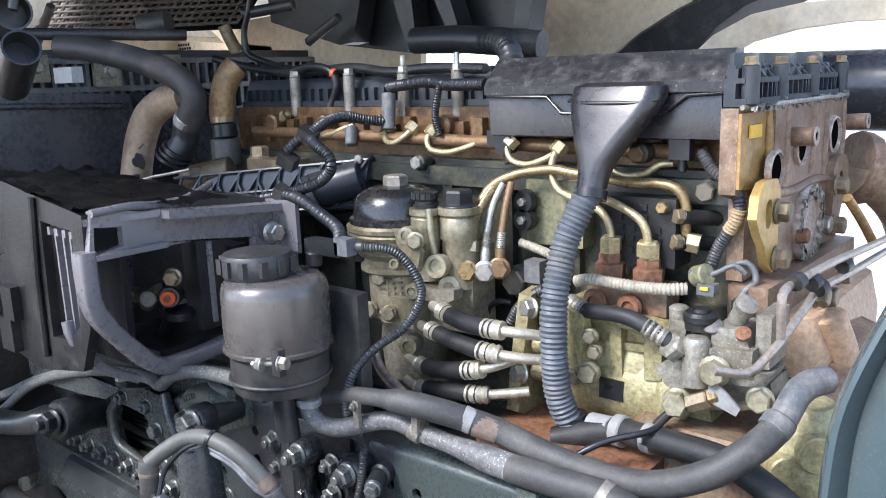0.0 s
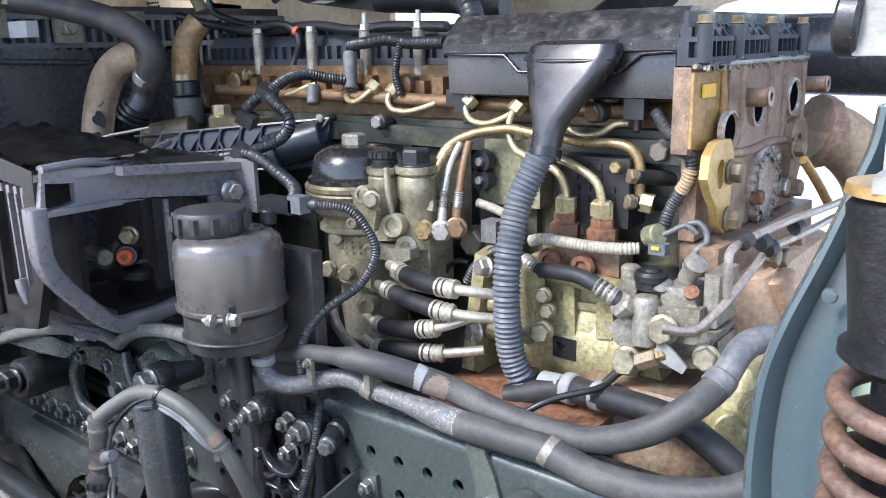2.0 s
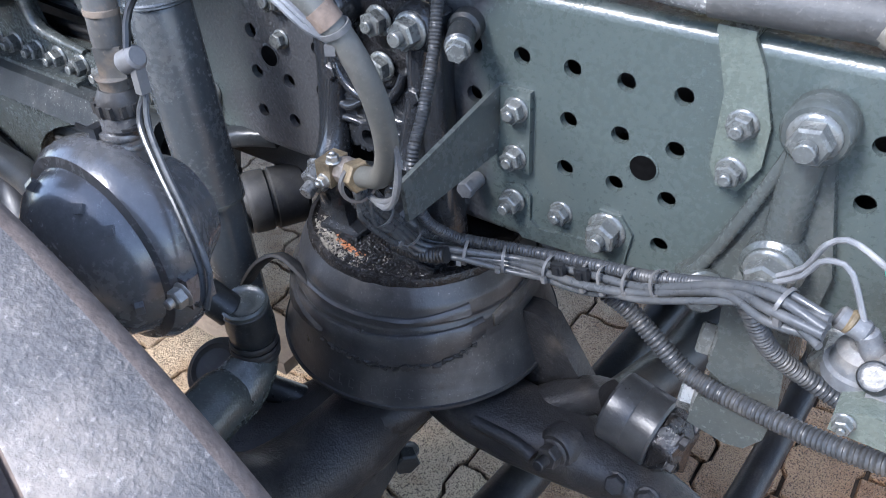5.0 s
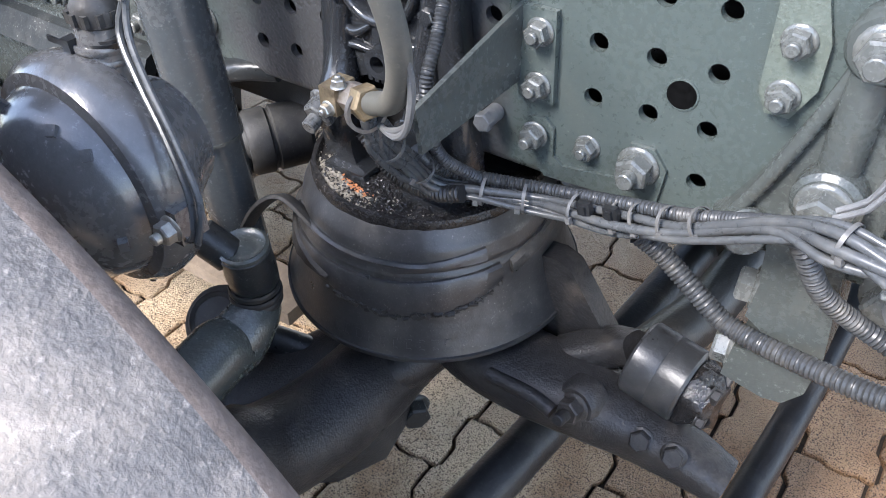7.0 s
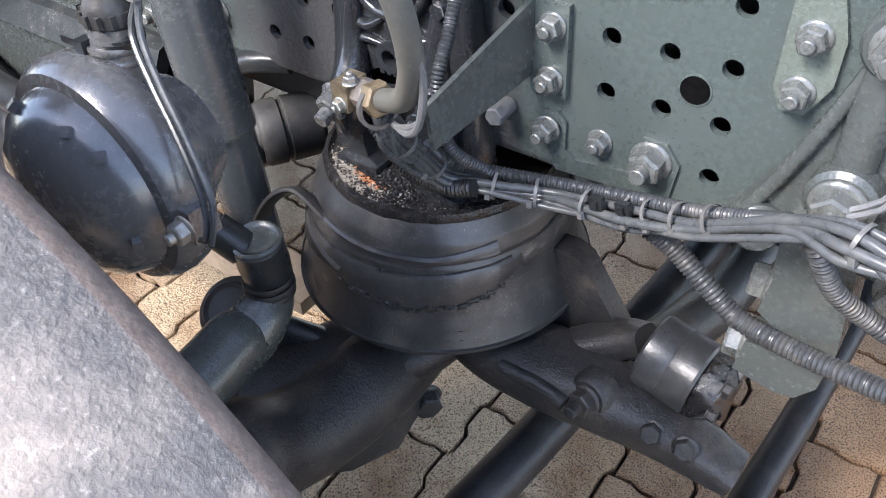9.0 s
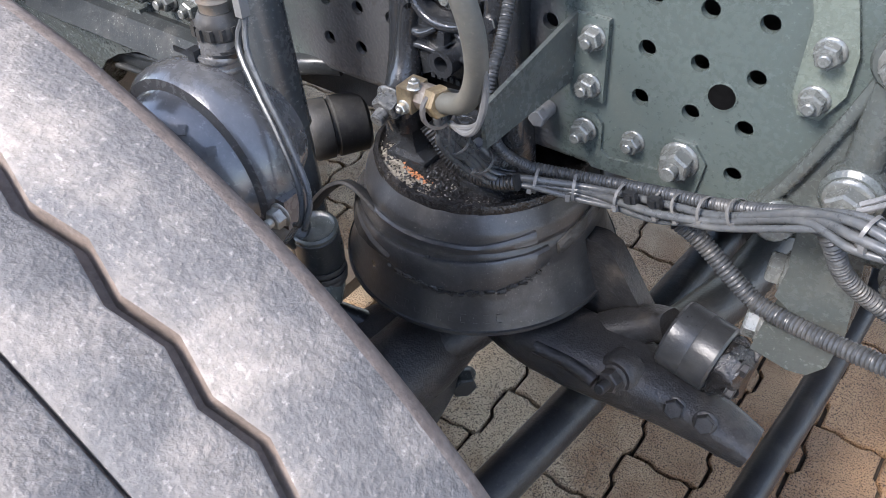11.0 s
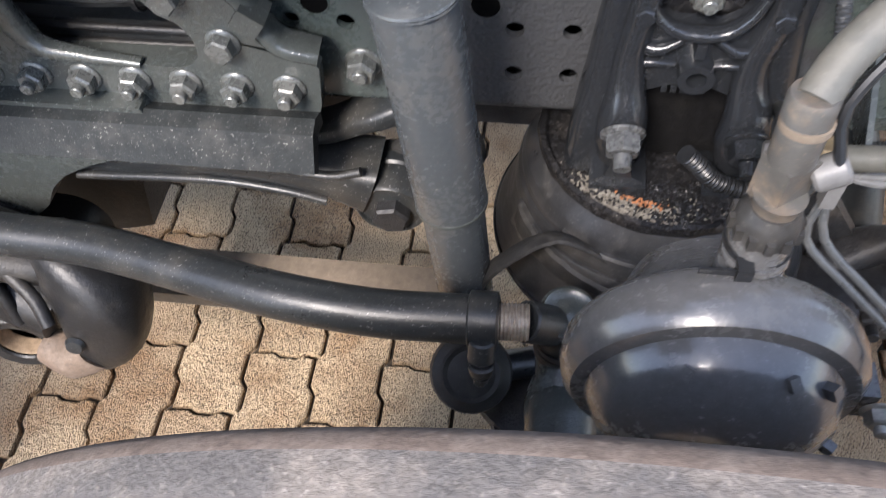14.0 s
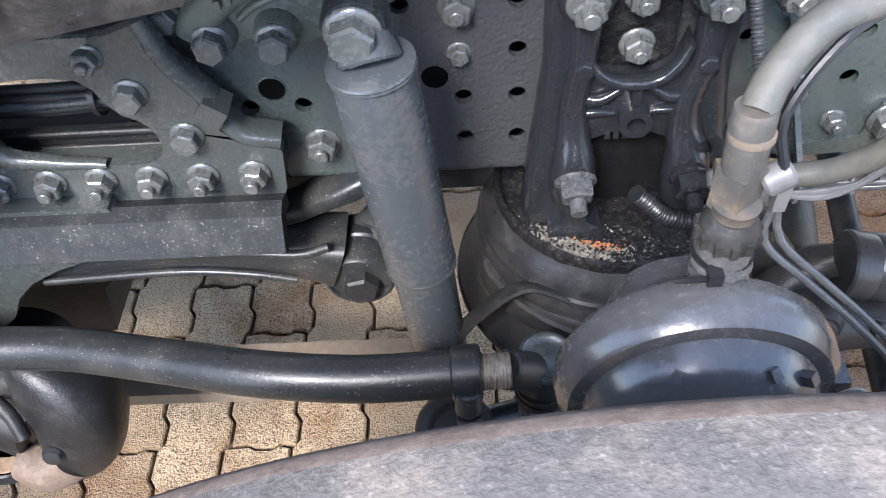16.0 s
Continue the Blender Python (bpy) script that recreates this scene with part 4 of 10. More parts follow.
# loose rubber loop hanging off the spring
def ribbon(name, pts, wide, thick, material, label, category):
    """A flat strap along a smooth curve, its width along the world's upright and outward."""
    bm = bmesh.new()
    path = spline(pts, 0.006)
    rings = []
    for k, p in enumerate(path):
        t = (path[min(k + 1, len(path) - 1)] - path[max(k - 1, 0)]).normalized()
        side = t.cross(Vector((0.25, -0.8, 0.55))).cross(t).normalized()
        out = t.cross(side)
        h = wide * (1 + 0.12 * noise.noise(p * 60))
        rings.append([bm.verts.new(p + side * a * h / 2 + out * b * thick / 2) for a, b in ((-1, -0.6), (-0.8, -1), (0.8, -1), (1, -0.6), (1, 0.6), (0.8, 1), (-0.8, 1), (-1, 0.6))])
    for p, q in zip(rings, rings[1:]):
        for k in range(8):
            bm.faces.new((p[k], p[(k + 1) % 8], q[(k + 1) % 8], q[k]))
    bm.faces.new(rings[0]), bm.faces.new(rings[-1][::-1])
    return tagged(part(name, bm, material), label, category)


ribbon("rubber_loop", [(-0.375, -0.10, 0.452), (-0.366, -0.104, 0.482), (-0.345, -0.104, 0.515), (-0.32, -0.102, 0.541), (-0.298, -0.10, 0.551), (-0.275, -0.1, 0.543), (-0.25, -0.102, 0.526), (-0.226, -0.108, 0.508), (-0.195, -0.112, 0.503), (-0.165, -0.113, 0.512)], 0.024, 0.006, M_RUBBERD, "loose end of a torn black rubber strap", "strap")

# ---- spring mounting bracket, cast, bolted to the rail ----
mount = thing("spring_mount", "dark cast bracket that fixes the air spring to the chassis rail", "bracket", (-0.2, -0.03, 0.57))
for xt, xm, x in ((-0.247, -0.253, -0.251), (-0.143, -0.153, -0.147)):
    bm = bmesh.new()
    add_tube(bm, [(xt, -0.022, 0.84), (xt, -0.026, 0.80), (xt - 0.001, -0.028, 0.765), (xm, -0.030, 0.725), (xm + 0.001, -0.036, 0.695), (x, -0.044, 0.672), (x, -0.048, 0.645), (x, -0.046, 0.62)], lambda s: float(np.interp(s, (0, 0.03, 0.07, 0.12, 0.15, 0.175, 0.2, 0.225), (0.017, 0.014, 0.0125, 0.0125, 0.016, 0.0215, 0.0225, 0.018))), seg=18)
    leg = part("leg", bm, M_CASTB, mount)
    lug = lathe("top_lug", [(0, 0.0), (0.022, 0.0), (0.024, 0.006), (0.024, 0.03), (0.020, 0.036), (0, 0.036)], (xt - 0.001, -0.002, 0.832), OUT, M_CASTB, mount)
    bolt(lug, (xt - 0.001, -0.038, 0.832), OUT, 0.024, stud=0.009)
    nut_way = Vector((0.03, -0.93, -0.34))
    bolt(leg, Vector((x, -0.049, 0.668)) + nut_way * 0.016, nut_way, 0.0265, M_NUT if x < -0.2 else M_CASTB, stud=0.014)
    # flared fin and its foot
    prism("leg_fin", [(-0.008, 0.64), (0.008, 0.64), (0.009, 0.605), (0.013, 0.590), (0.026, 0.582), (0.026, 0.577), (-0.026, 0.577), (-0.026, 0.582), (-0.013, 0.590), (-0.009, 0.605)], (x + 0.005, -0.028, 0), X, Z, 0.024, M_CASTB, mount, bevel=0.003)
    box("leg_foot", (x - 0.021, -0.058, 0.5765), (x + 0.032, 0.02, 0.583), M_CASTB, mount, bevel=0.003)
    s = -1 if x < -0.2 else 1
    forge("leg_flank", [((x + s * 0.012, -0.017, 0.845), 0.017, 0.017), ((x + s * 0.012, -0.015, 0.76), 0.017, 0.0155), ((x + s * 0.016, -0.016, 0.69), 0.02, 0.0165), ((x + s * 0.02, -0.02, 0.63), 0.024, 0.02), ((x + s * 0.02, -0.018, 0.58), 0.026, 0.02)], M_CASTB, mount, up=(0, 1, 0))
    bolt(leg, (xt, -0.0385, 0.768), OUT, 0.014, M_CASTB, washer=False, head=0.4)
prism("cast_web", [(-0.246, 0.79), (-0.241, 0.772), (-0.233, 0.758), (-0.219, 0.751), (-0.184, 0.750), (-0.170, 0.758), (-0.163, 0.772), (-0.158, 0.79), (-0.150, 0.76), (-0.148, 0.68), (-0.155, 0.668), (-0.167, 0.682), (-0.185, 0.690), (-0.215, 0.690), (-0.234, 0.682), (-0.246, 0.668), (-0.253, 0.68), (-0.251, 0.76)], (0, -0.012, 0), X, Z, 0.018, M_CASTB, mount, bevel=0.005)
# cradle lip and the ridges that run from the legs to the eye
forge("cradle_lip", [((-0.244, -0.03, 0.785), 0.004, 0.008), ((-0.238, -0.032, 0.766), 0.005, 0.008), ((-0.222, -0.033, 0.752), 0.0055, 0.008), ((-0.2, -0.034, 0.749), 0.006, 0.009), ((-0.18, -0.033, 0.752), 0.0055, 0.008), ((-0.166, -0.032, 0.766), 0.005, 0.008), ((-0.159, -0.03, 0.785), 0.004, 0.008)], M_CASTB, mount, up=(0, 1, 0), step=0.006, power=2.4)
for flip in (-1, 1):
    forge("web_ridge", [((-0.2 + flip * 0.046, -0.032, 0.730), 0.006, 0.004), ((-0.2 + flip * 0.03, -0.034, 0.731), 0.005, 0.005), ((-0.2 + flip * 0.012, -0.033, 0.742), 0.003, 0.003)], M_CASTB, mount, up=(0, 1, 0), step=0.005, power=2.2)
    forge("web_ridge", [((-0.2 + flip * 0.046, -0.032, 0.714), 0.004, 0.004), ((-0.2 + flip * 0.03, -0.033, 0.716), 0.0035, 0.004), ((-0.2 + flip * 0.016, -0.031, 0.713), 0.003, 0.003)], M_CASTB, mount, up=(0, 1, 0), step=0.005, power=2.2)
for k in range(5):
    box("raised_mark", (-0.222 + 0.008 * k, -0.0325, 0.683), (-0.217 + 0.008 * k, -0.029, 0.689), M_CASTB, mount, bevel=0.0006)
# black sheet: the hollow's shade and some oil, put into its colour
box("cavity_shade", (-0.25, -0.006, 0.577), (-0.148, -0.0008, 0.70), M_HOLLOW_SHADE, mount, "black oily sheet with the hollow's shade in its colour", bevel=0.0)
bm = bmesh.new()
add_ring(bm, (-0.198, -0.034, 0.711), Y, 0.0082, 0.0150, 0.026, 28)
part("eye", bm, M_CASTB, mount)
box("back_plate", (-0.236, -0.010, 0.735), (-0.166, -0.001, 0.868), M_OILY, mount, bevel=0.005)
box("rib", (-0.2035, -0.043, 0.730), (-0.1955, -0.03, 0.744), M_CASTB, mount)
# black disc that paints the shade inside the eye
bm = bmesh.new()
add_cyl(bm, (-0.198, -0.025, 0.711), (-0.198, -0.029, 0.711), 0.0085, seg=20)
part("eye_shade", bm, M_HOLLOW_SHADE, mount)

# ---- shock absorber ----
shock = thing("shock_absorber", "grey painted shock absorber hung from a cast bracket on the rail", "shock absorber", (-0.395, -0.1, 0.40))
S0, S1, S2 = Vector((-0.416, -0.100, 0.835)), Vector((-0.398, -0.098, 0.596)), Vector((-0.387, -0.095, 0.395))
bm = bmesh.new()
ax = S1 - S0
add_lathe(bm, [(0, 0), (0.030, 0.0), (0.0345, 0.002), (0.0355, 0.006), (0.0325, 0.008), (0.0335, 0.012), (0.0335, ax.length), (0.031, ax.length + 0.0015), (0, ax.length + 0.0015)], S0, ax, 40)
part("dust_tube", bm, M_SHOCK, shock)
cylinder("lower_tube", S1, S2, 0.030, M_SHOCK, shock)
bm = bmesh.new()
add_ring(bm, S1, ax, 0.029, 0.0342, 0.004, 40)
part("weld_seam", bm, M_CASTH, shock)
eye = lathe("top_eye", [(0, 0.0), (0.0225, 0.0), (0.0225, 0.060), (0.0215, 0.062), (0.0245, 0.064), (0.0255, 0.068), (0.0255, 0.088), (0.023, 0.092), (0, 0.094)], (-0.425, -0.001, 0.857), OUT, M_CAST, shock)
bolt(eye, (-0.426, -0.094, 0.856), OUT, 0.030, M_BOLT, head=0.6)
bm = bmesh.new()
add_lathe(bm, [(0.031, -0.002), (0.0345, -0.0015), (0.0355, 0.0005), (0.0345, 0.003), (0.031, 0.004)], S0 + (S1 - S0) * 0.01, S1 - S0, 40)
part("weld_bead", bm, M_SHOCK, shock)
cylinder("upper_neck", S0 + (S1 - S0) * 0.015, (-0.422, -0.08, 0.856), 0.026, M_SHOCK, shock, r1=0.018)

# cast shock bracket
sbr = thing("shock_bracket", "grey-green cast bracket bolted to the rail above the shock absorber", "bracket", (-0.5, -0.03, 0.81))
forge("arched_arm", [((-0.575, -0.008, 0.806), 0.016, 0.012), ((-0.560, -0.014, 0.828), 0.017, 0.015), ((-0.53, -0.018, 0.853), 0.016, 0.017), ((-0.49, -0.024, 0.867), 0.016, 0.02), ((-0.45, -0.034, 0.871), 0.018, 0.022), ((-0.415, -0.045, 0.868), 0.02, 0.022)], M_CASTG, sbr, up=(0, 1, 0), power=2.6)
prism("base", [(-0.578, 0.798), (-0.575, 0.82), (-0.55, 0.848), (-0.50, 0.872), (-0.40, 0.882), (-0.398, 0.83), (-0.44, 0.812), (-0.475, 0.795), (-0.50, 0.79), (-0.53, 0.80), (-0.555, 0.786)], (0, -0.001, 0), X, Z, 0.012, M_CASTG, sbr, bevel=0.004)
forge("inner_rib", [((-0.530, -0.016, 0.822), 0.003, 0.004), ((-0.51, -0.02, 0.838), 0.0035, 0.006), ((-0.485, -0.022, 0.848), 0.004, 0.006), ((-0.463, -0.024, 0.852), 0.003, 0.006)], M_CASTG, sbr, up=(0, 1, 0), step=0.006, power=2.2)
for x, z, y in ((-0.556, 0.808, -0.026), (-0.502, 0.808, -0.030)):
    boss = lathe("boss", [(0, 0), (0.020, 0), (0.021, 0.004), (0.019, -y - 0.004), (0.0175, -y), (0, -y)], (x, 0, z), OUT, M_CASTG, sbr)
    bolt(boss, (x, y, z), OUT, 0.0235, M_BOLT, head=0.6)
bolt(sbr, (-0.598, -0.001, 0.820), OUT, 0.021, M_BOLT)
for i in range(9):
    t = i / 8
    box("raised_mark", (-0.540 + 0.075 * t, -0.041 - 0.005 * t, 0.846 + 0.021 * math.sin(t * 1.7)), (-0.535 + 0.075 * t, -0.028, 0.854 + 0.021 * math.sin(t * 1.7)), M_CASTG, sbr, bevel=0.0008)

# ---- hanger of the front axle, with its two rows of bolts ----
hang = thing("axle_hanger", "dark cast hanger plate with a row of bolts on the rail", "bracket", (-0.68, -0.05, 0.6))
HY = -0.02
out = [(-0.95, 0.622), (-0.80, 0.622), (-0.66, 0.622), (-0.545, 0.622), (-0.531, 0.629), (-0.526, 0.645), (-0.521, 0.690), (-0.530, 0.702), (-0.553, 0.704), (-0.571, 0.716), (-0.577, 0.732), (-0.585, 0.757), (-0.597, 0.780), (-0.609, 0.802), (-0.615, 0.835), (-0.66, 0.838), (-0.83, 0.82), (-0.95, 0.82)]
inn = [(-0.785, 0.700), (-0.77, 0.692), (-0.72, 0.684), (-0.655, 0.682), (-0.641, 0.686), (-0.632, 0.696), (-0.630, 0.706), (-0.631, 0.717), (-0.635, 0.727), (-0.642, 0.735), (-0.655, 0.742), (-0.664, 0.756), (-0.670, 0.772), (-0.680, 0.782), (-0.70, 0.786), (-0.75, 0.787), (-0.78, 0.780), (-0.797, 0.74)]
bm = bmesh.new()
add_plate(bm, out, inn, (0, HY, 0), X, Z, 0.015)
part("hanger_plate", bm, M_CASTH, hang, bevel=0.0025)
forge("edge_rib", [((-0.611, -0.03, 0.842), 0.007, 0.008), ((-0.600, -0.03, 0.802), 0.009, 0.012), ((-0.586, -0.028, 0.776), 0.0095, 0.014), ((-0.573, -0.026, 0.752), 0.009, 0.014), ((-0.565, -0.026, 0.728), 0.009, 0.016), ((-0.553, -0.027, 0.713), 0.0095, 0.017), ((-0.536, -0.027, 0.708), 0.009, 0.017), ((-0.520, -0.026, 0.703), 0.009, 0.016)], M_CASTH, hang, up=(0, 1, 0), step=0.006, power=2.6)
bm = bmesh.new()
add_obox(bm, pose(-0.571, -0.034, 0.746, 0, 38, 0), (0.024, 0.03, 0.022))
part("rib_lug", bm, M_CASTH, hang, bevel=0.006)
forge("opening_rim", [((-0.775, -0.034, 0.792), 0.008, 0.007), ((-0.796, -0.036, 0.765), 0.011, 0.010), ((-0.797, -0.036, 0.728), 0.012, 0.010), ((-0.78, -0.036, 0.70), 0.010, 0.010), ((-0.74, -0.034, 0.690), 0.007, 0.008), ((-0.69, -0.033, 0.684), 0.004, 0.006)], M_CASTH, hang, up=(0, 1, 0), step=0.006, power=2.4)
prism("lower_flange", [(-0.033, 0.634), (-0.050, 0.641), (-0.066, 0.635), (-0.085, 0.602), (-0.075, 0.592), (-0.052, 0.622), (-0.033, 0.618)], (-0.95, 0, 0), Y, Z, 0.420, M_FLANGE, hang, "scuffed lower flange", bevel=0.004)
box("backing", (-0.95, -0.021, 0.63), (-0.548, 0.0, 0.676), M_CASTH, hang)
box("backing_top", (-0.95, -0.021, 0.792), (-0.66, -0.002, 0.818), M_CASTH, hang)
for i in range(9):
    bolt(hang, (-0.553 - 0.05 * i, HY - 0.015, 0.6645), OUT, 0.0215, M_BOLT, stud=0.008)
for x, z in ((-0.603, 0.715), (-0.638, 0.766), (-0.661, 0.806), (-0.745, 0.806)):
    bolt(hang, (x, HY - 0.015, z), OUT, 0.0215 if z < 0.78 else 0.019, M_BOLT, stud=0.0 if z < 0.78 else 0.006)
box("inner_web", (-0.95, 0.012, 0.60), (-0.615, 0.02, 0.688), M_CAST, hang, bevel=0.002)
for zz in (0.668, 0.686):
    tube("inner_edge", [(-0.95, 0.010, zz), (-0.62, 0.010, zz)], 0.0045, M_BLACKC, hang, straight=True)
for i in range(6):
    lathe("web_boss", [(0, 0.006), (0.015, 0.006), (0.018, 0.0), (0, 0.0)], (-0.65 - 0.05 * i, 0.012, 0.650), OUT, M_CASTH, hang)
bundle = thing("cable_bundle", "bundle of black cables running behind the hanger opening", "cable bundle", (-0.75, 0.03, 0.713))
for i, (dy, dz) in enumerate(((0.0, 0.014), (-0.004, 0.006), (-0.006, -0.002), (-0.003, -0.010), (0.002, -0.017), (0.008, 0.009))):
    tube("cable", [(-1.15, 0.05 + dy, 0.713 + dz + 0.004), (-0.9, 0.035 + dy, 0.713 + dz * 0.9), (-0.78, 0.03 + dy, 0.713 + dz), (-0.70, 0.03 + dy, 0.713 + dz * 0.9 + 0.003), (-0.6, 0.034 + dy, 0.713 + dz + 0.008), (-0.4, 0.04 + dy, 0.713 + dz + 0.01)], 0.0045, M_WIRE if i == 2 else M_RUBBER, bundle)
bm = bmesh.new()
add_ring(bm, (-0.705, 0.031, 0.713 + 0.001), (1, 0, 0), 0.017, 0.0195, 0.006, 20)
part("cable_tie", bm, M_PLASTIC, bundle)
# folded shelf above the hanger
shelf = thing("hanger_shelf", "folded dark steel shelf plate bolted above the axle hanger", "bracket", (-0.7, -0.06, 0.86))
prism("shelf_plate", [(-0.95, -0.118), (-0.66, -0.112), (-0.60, -0.104), (-0.575, -0.085), (-0.572, -0.03), (-0.6, 0.0), (-0.95, 0.0)], (0, 0, 0.872), X, Y, 0.005, M_CAST, shelf)
prism("shelf_lip", [(-0.95, 0.82), (-0.745, 0.836), (-0.66, 0.846), (-0.635, 0.860), (-0.612, 0.872), (-0.61, 0.877), (-0.95, 0.877)], (0, -0.108, 0), X, Z, 0.005, M_CASTH, shelf, bevel=0.0015)
for x in (-0.642, -0.74, -0.84):
    bolt(shelf, (x, -0.088, 0.877), Z, 0.019, M_ZINC, washer=False)
# cables that run behind the hanger's opening
for i in range(6):
    hose("cable", [(-1.3, 0.02 + 0.01 * (i % 2), 0.755 + 0.006 * i), (-0.9, 0.02, 0.752 + 0.006 * i), (-0.62, 0.018 + 0.008 * (i % 3), 0.760 + 0.005 * i), (-0.5, 0.03, 0.765)], 0.0042, M_PLASTIC, "black cable run behind the axle hanger", "cable", seg=8, step=0.03)

# ---- steering and axle parts ----
rod = thing("tie_rod", "dark painted steel tie rod with a clamped ball joint", "tie rod", (-0.55, -0.2, 0.5))
bm = bmesh.new()
add_tube(bm, [(-1.1, -0.13, 0.53), (-0.95, -0.132, 0.53), (-0.85, -0.135, 0.531), (-0.763, -0.14, 0.532), (-0.652, -0.165, 0.541), (-0.553, -0.19, 0.552), (-0.46, -0.2, 0.553), (-0.38, -0.2, 0.556), (-0.352, -0.2, 0.5565)], 0.0225, seg=24, step=0.015)
part("rod_tube", bm, M_CAST, rod)
bm = bmesh.new()
add_lathe(bm, [(0.022, 0), (0.0265, 0.002), (0.0265, 0.026), (0.022, 0.028)], (-0.372, -0.2, 0.556), (1, 0.02, 0.02), 24)
add_cyl(bm, (-0.357, -0.222, 0.562), (-0.357, -0.231, 0.541), 0.0115, 0.0125, 20, 0.002)
add_cyl(bm, (-0.357, -0.231, 0.534), (-0.357, -0.236, 0.522), 0.0125, 0.0105, 20, 0.002)
add_box(bm, (-0.366, -0.226, 0.528), (-0.348, -0.2, 0.535))
clamp = part("clamp", bm, M_CAST, rod, bevel=0.001)
cylinder("clamp_bolt", (-0.357, -0.229, 0.545), (-0.357, -0.234, 0.53), 0.0045, M_ZINCD, clamp)
bolt(clamp, (-0.357, -0.2365, 0.5215), (0, -0.38, -0.92), 0.012, M_CAST, stud=0.004)
bm = bmesh.new()
add_tube(bm, [(-0.346, -0.2, 0.557), (-0.318, -0.198, 0.556)], 0.0175, seg=20, straight=True, ribs=0.0014, pitch=0.0032)
part("thread", bm, M_STEELP, rod, "bare threaded end")
BJ = Vector((-0.284, -0.174, 0.512))
bm = bmesh.new()
add_lathe(bm, [(0, -0.03), (0.02, -0.03), (0.0265, -0.018), (0.0275, 0.0), (0.0265, 0.018), (0.027, 0.022), (0.027, 0.028), (0.0225, 0.031), (0.021, 0.0285), (0.013, 0.0275), (0.0125, 0.024), (0, 0.024)], BJ, (0.05, -0.12, 1), 32)
part("ball_socket", bm, M_CAST, rod)
lathe("socket_cap", [(0.0265, -0.012), (0.0265, 0.004), (0.0235, 0.006), (0.021, 0.0035), (0.012, 0.002), (0.006, 0.0045), (0, 0.005)], BJ + Vector((0.001, -0.003, 0.029)), (0.05, -0.12, 1), M_CASTH, rod, "worn grey dished cap", seg=32)
cylinder("socket_neck", (-0.322, -0.197, 0.556), (-0.295, -0.185, 0.53), 0.019, M_CAST, rod)
arm = thing("steering_arm", "dark cast steering arm curving up to the ball joint", "steering arm", (-0.284, -0.19, 0.46))
bm = bmesh.new()
add_tube(bm, [BJ + Vector((0, 0, -0.03)), BJ + Vector((0.001, -0.004, -0.05)), (-0.279, -0.195, 0.452), (-0.282, -0.22, 0.438), (-0.28, -0.238, 0.445), (-0.278, -0.262, 0.443), (-0.265, -0.43, 0.43)], lambda s: 0.0235 + min(0.012, s * 0.16), seg=24, step=0.008)
part("arm_body", bm, M_CASTH, arm)
for dz, r in ((-0.024, 0.0275), (-0.033, 0.0285), (-0.042, 0.0275)):
    lathe("boot_ring", [(0.02, -0.004), (r - 0.001, -0.004), (r, -0.002), (r, 0.002), (r - 0.001, 0.004), (0.02, 0.004)], BJ + Vector((0, 0, dz)), Z, M_RUBBER, arm, seg=32)
foot = thing("bump_stop", "round black rubber bump stop below the tie rod", "bump stop", (-0.36, -0.15, 0.36))
lathe("pad", [(0, 0.02), (0.03, 0.02), (0.043, 0.012), (0.046, 0.0), (0.043, -0.012), (0.03, -0.016), (0, -0.016)], (-0.377, -0.163, 0.372), (0.1, -0.62, 1), M_RUBBER, foot)
lathe("pad_ring", [(0.026, 0.0205), (0.031, 0.023), (0.034, 0.0205)], (-0.377, -0.163, 0.372), (0.1, -0.62, 1), M_RUBBER, foot, seg=40)
cylinder("stem", (-0.375, -0.155, 0.362), (-0.25, -0.1, 0.32), 0.018, M_CAST, foot)

# knuckle and lever beside the hanger
knuckle = thing("hanger_lever", "blue-black forged lever on a bolted knuckle beside the axle hanger", "lever", (-0.75, -0.1, 0.74))
forge("lever", [((-1.25, -0.19, 0.725), 0.03, 0.02), ((-1.0, -0.175, 0.745), 0.028, 0.018), ((-0.90, -0.16, 0.758), 0.026, 0.018), ((-0.86, -0.14, 0.768), 0.03, 0.024), ((-0.83, -0.125, 0.768), 0.024, 0.024)], M_CAST, knuckle)
lathe("knuckle_eye", [(0, 0.0), (0.034, 0.0), (0.036, 0.006), (0.034, 0.05), (0.038, 0.056), (0.038, 0.095), (0.033, 0.102), (0, 0.104)], (-0.845, -0.03, 0.756), (0.2, -1, 0.14), M_CAST, knuckle, seg=32)
bolt(knuckle, (-0.824, -0.135, 0.771), (0.2, -1, 0.14), 0.032, M_CAST, stud=0.012)

# forked radius link
link = thing("radius_link", "dark forged link rod with a bushed end under the chassis rail", "link rod", (-0.7, -0.03, 0.45))
forge("link_bar", [((-1.1, 0.0, 0.50), 0.03, 0.02), ((-0.92, -0.006, 0.523), 0.03, 0.02), ((-0.80, -0.010, 0.537), 0.032, 0.019), ((-0.67, -0.012, 0.549), 0.034, 0.018), ((-0.59, -0.014, 0.545), 0.034, 0.019), ((-0.535, -0.015, 0.536), 0.034, 0.025), ((-0.495, -0.015, 0.522), 0.036, 0.036)], M_CAST, link, power=4)
tube("link_rib", [(-0.82, -0.043, 0.552), (-0.67, -0.046, 0.565), (-0.59, -0.048, 0.562), (-0.53, -0.05, 0.558), (-0.497, -0.048, 0.566)], 0.005, M_CAST, link)
tube("link_rib", [(-0.82, -0.043, 0.522), (-0.67, -0.046, 0.533), (-0.59, -0.048, 0.527), (-0.54, -0.05, 0.516)], 0.005, M_CAST, link)
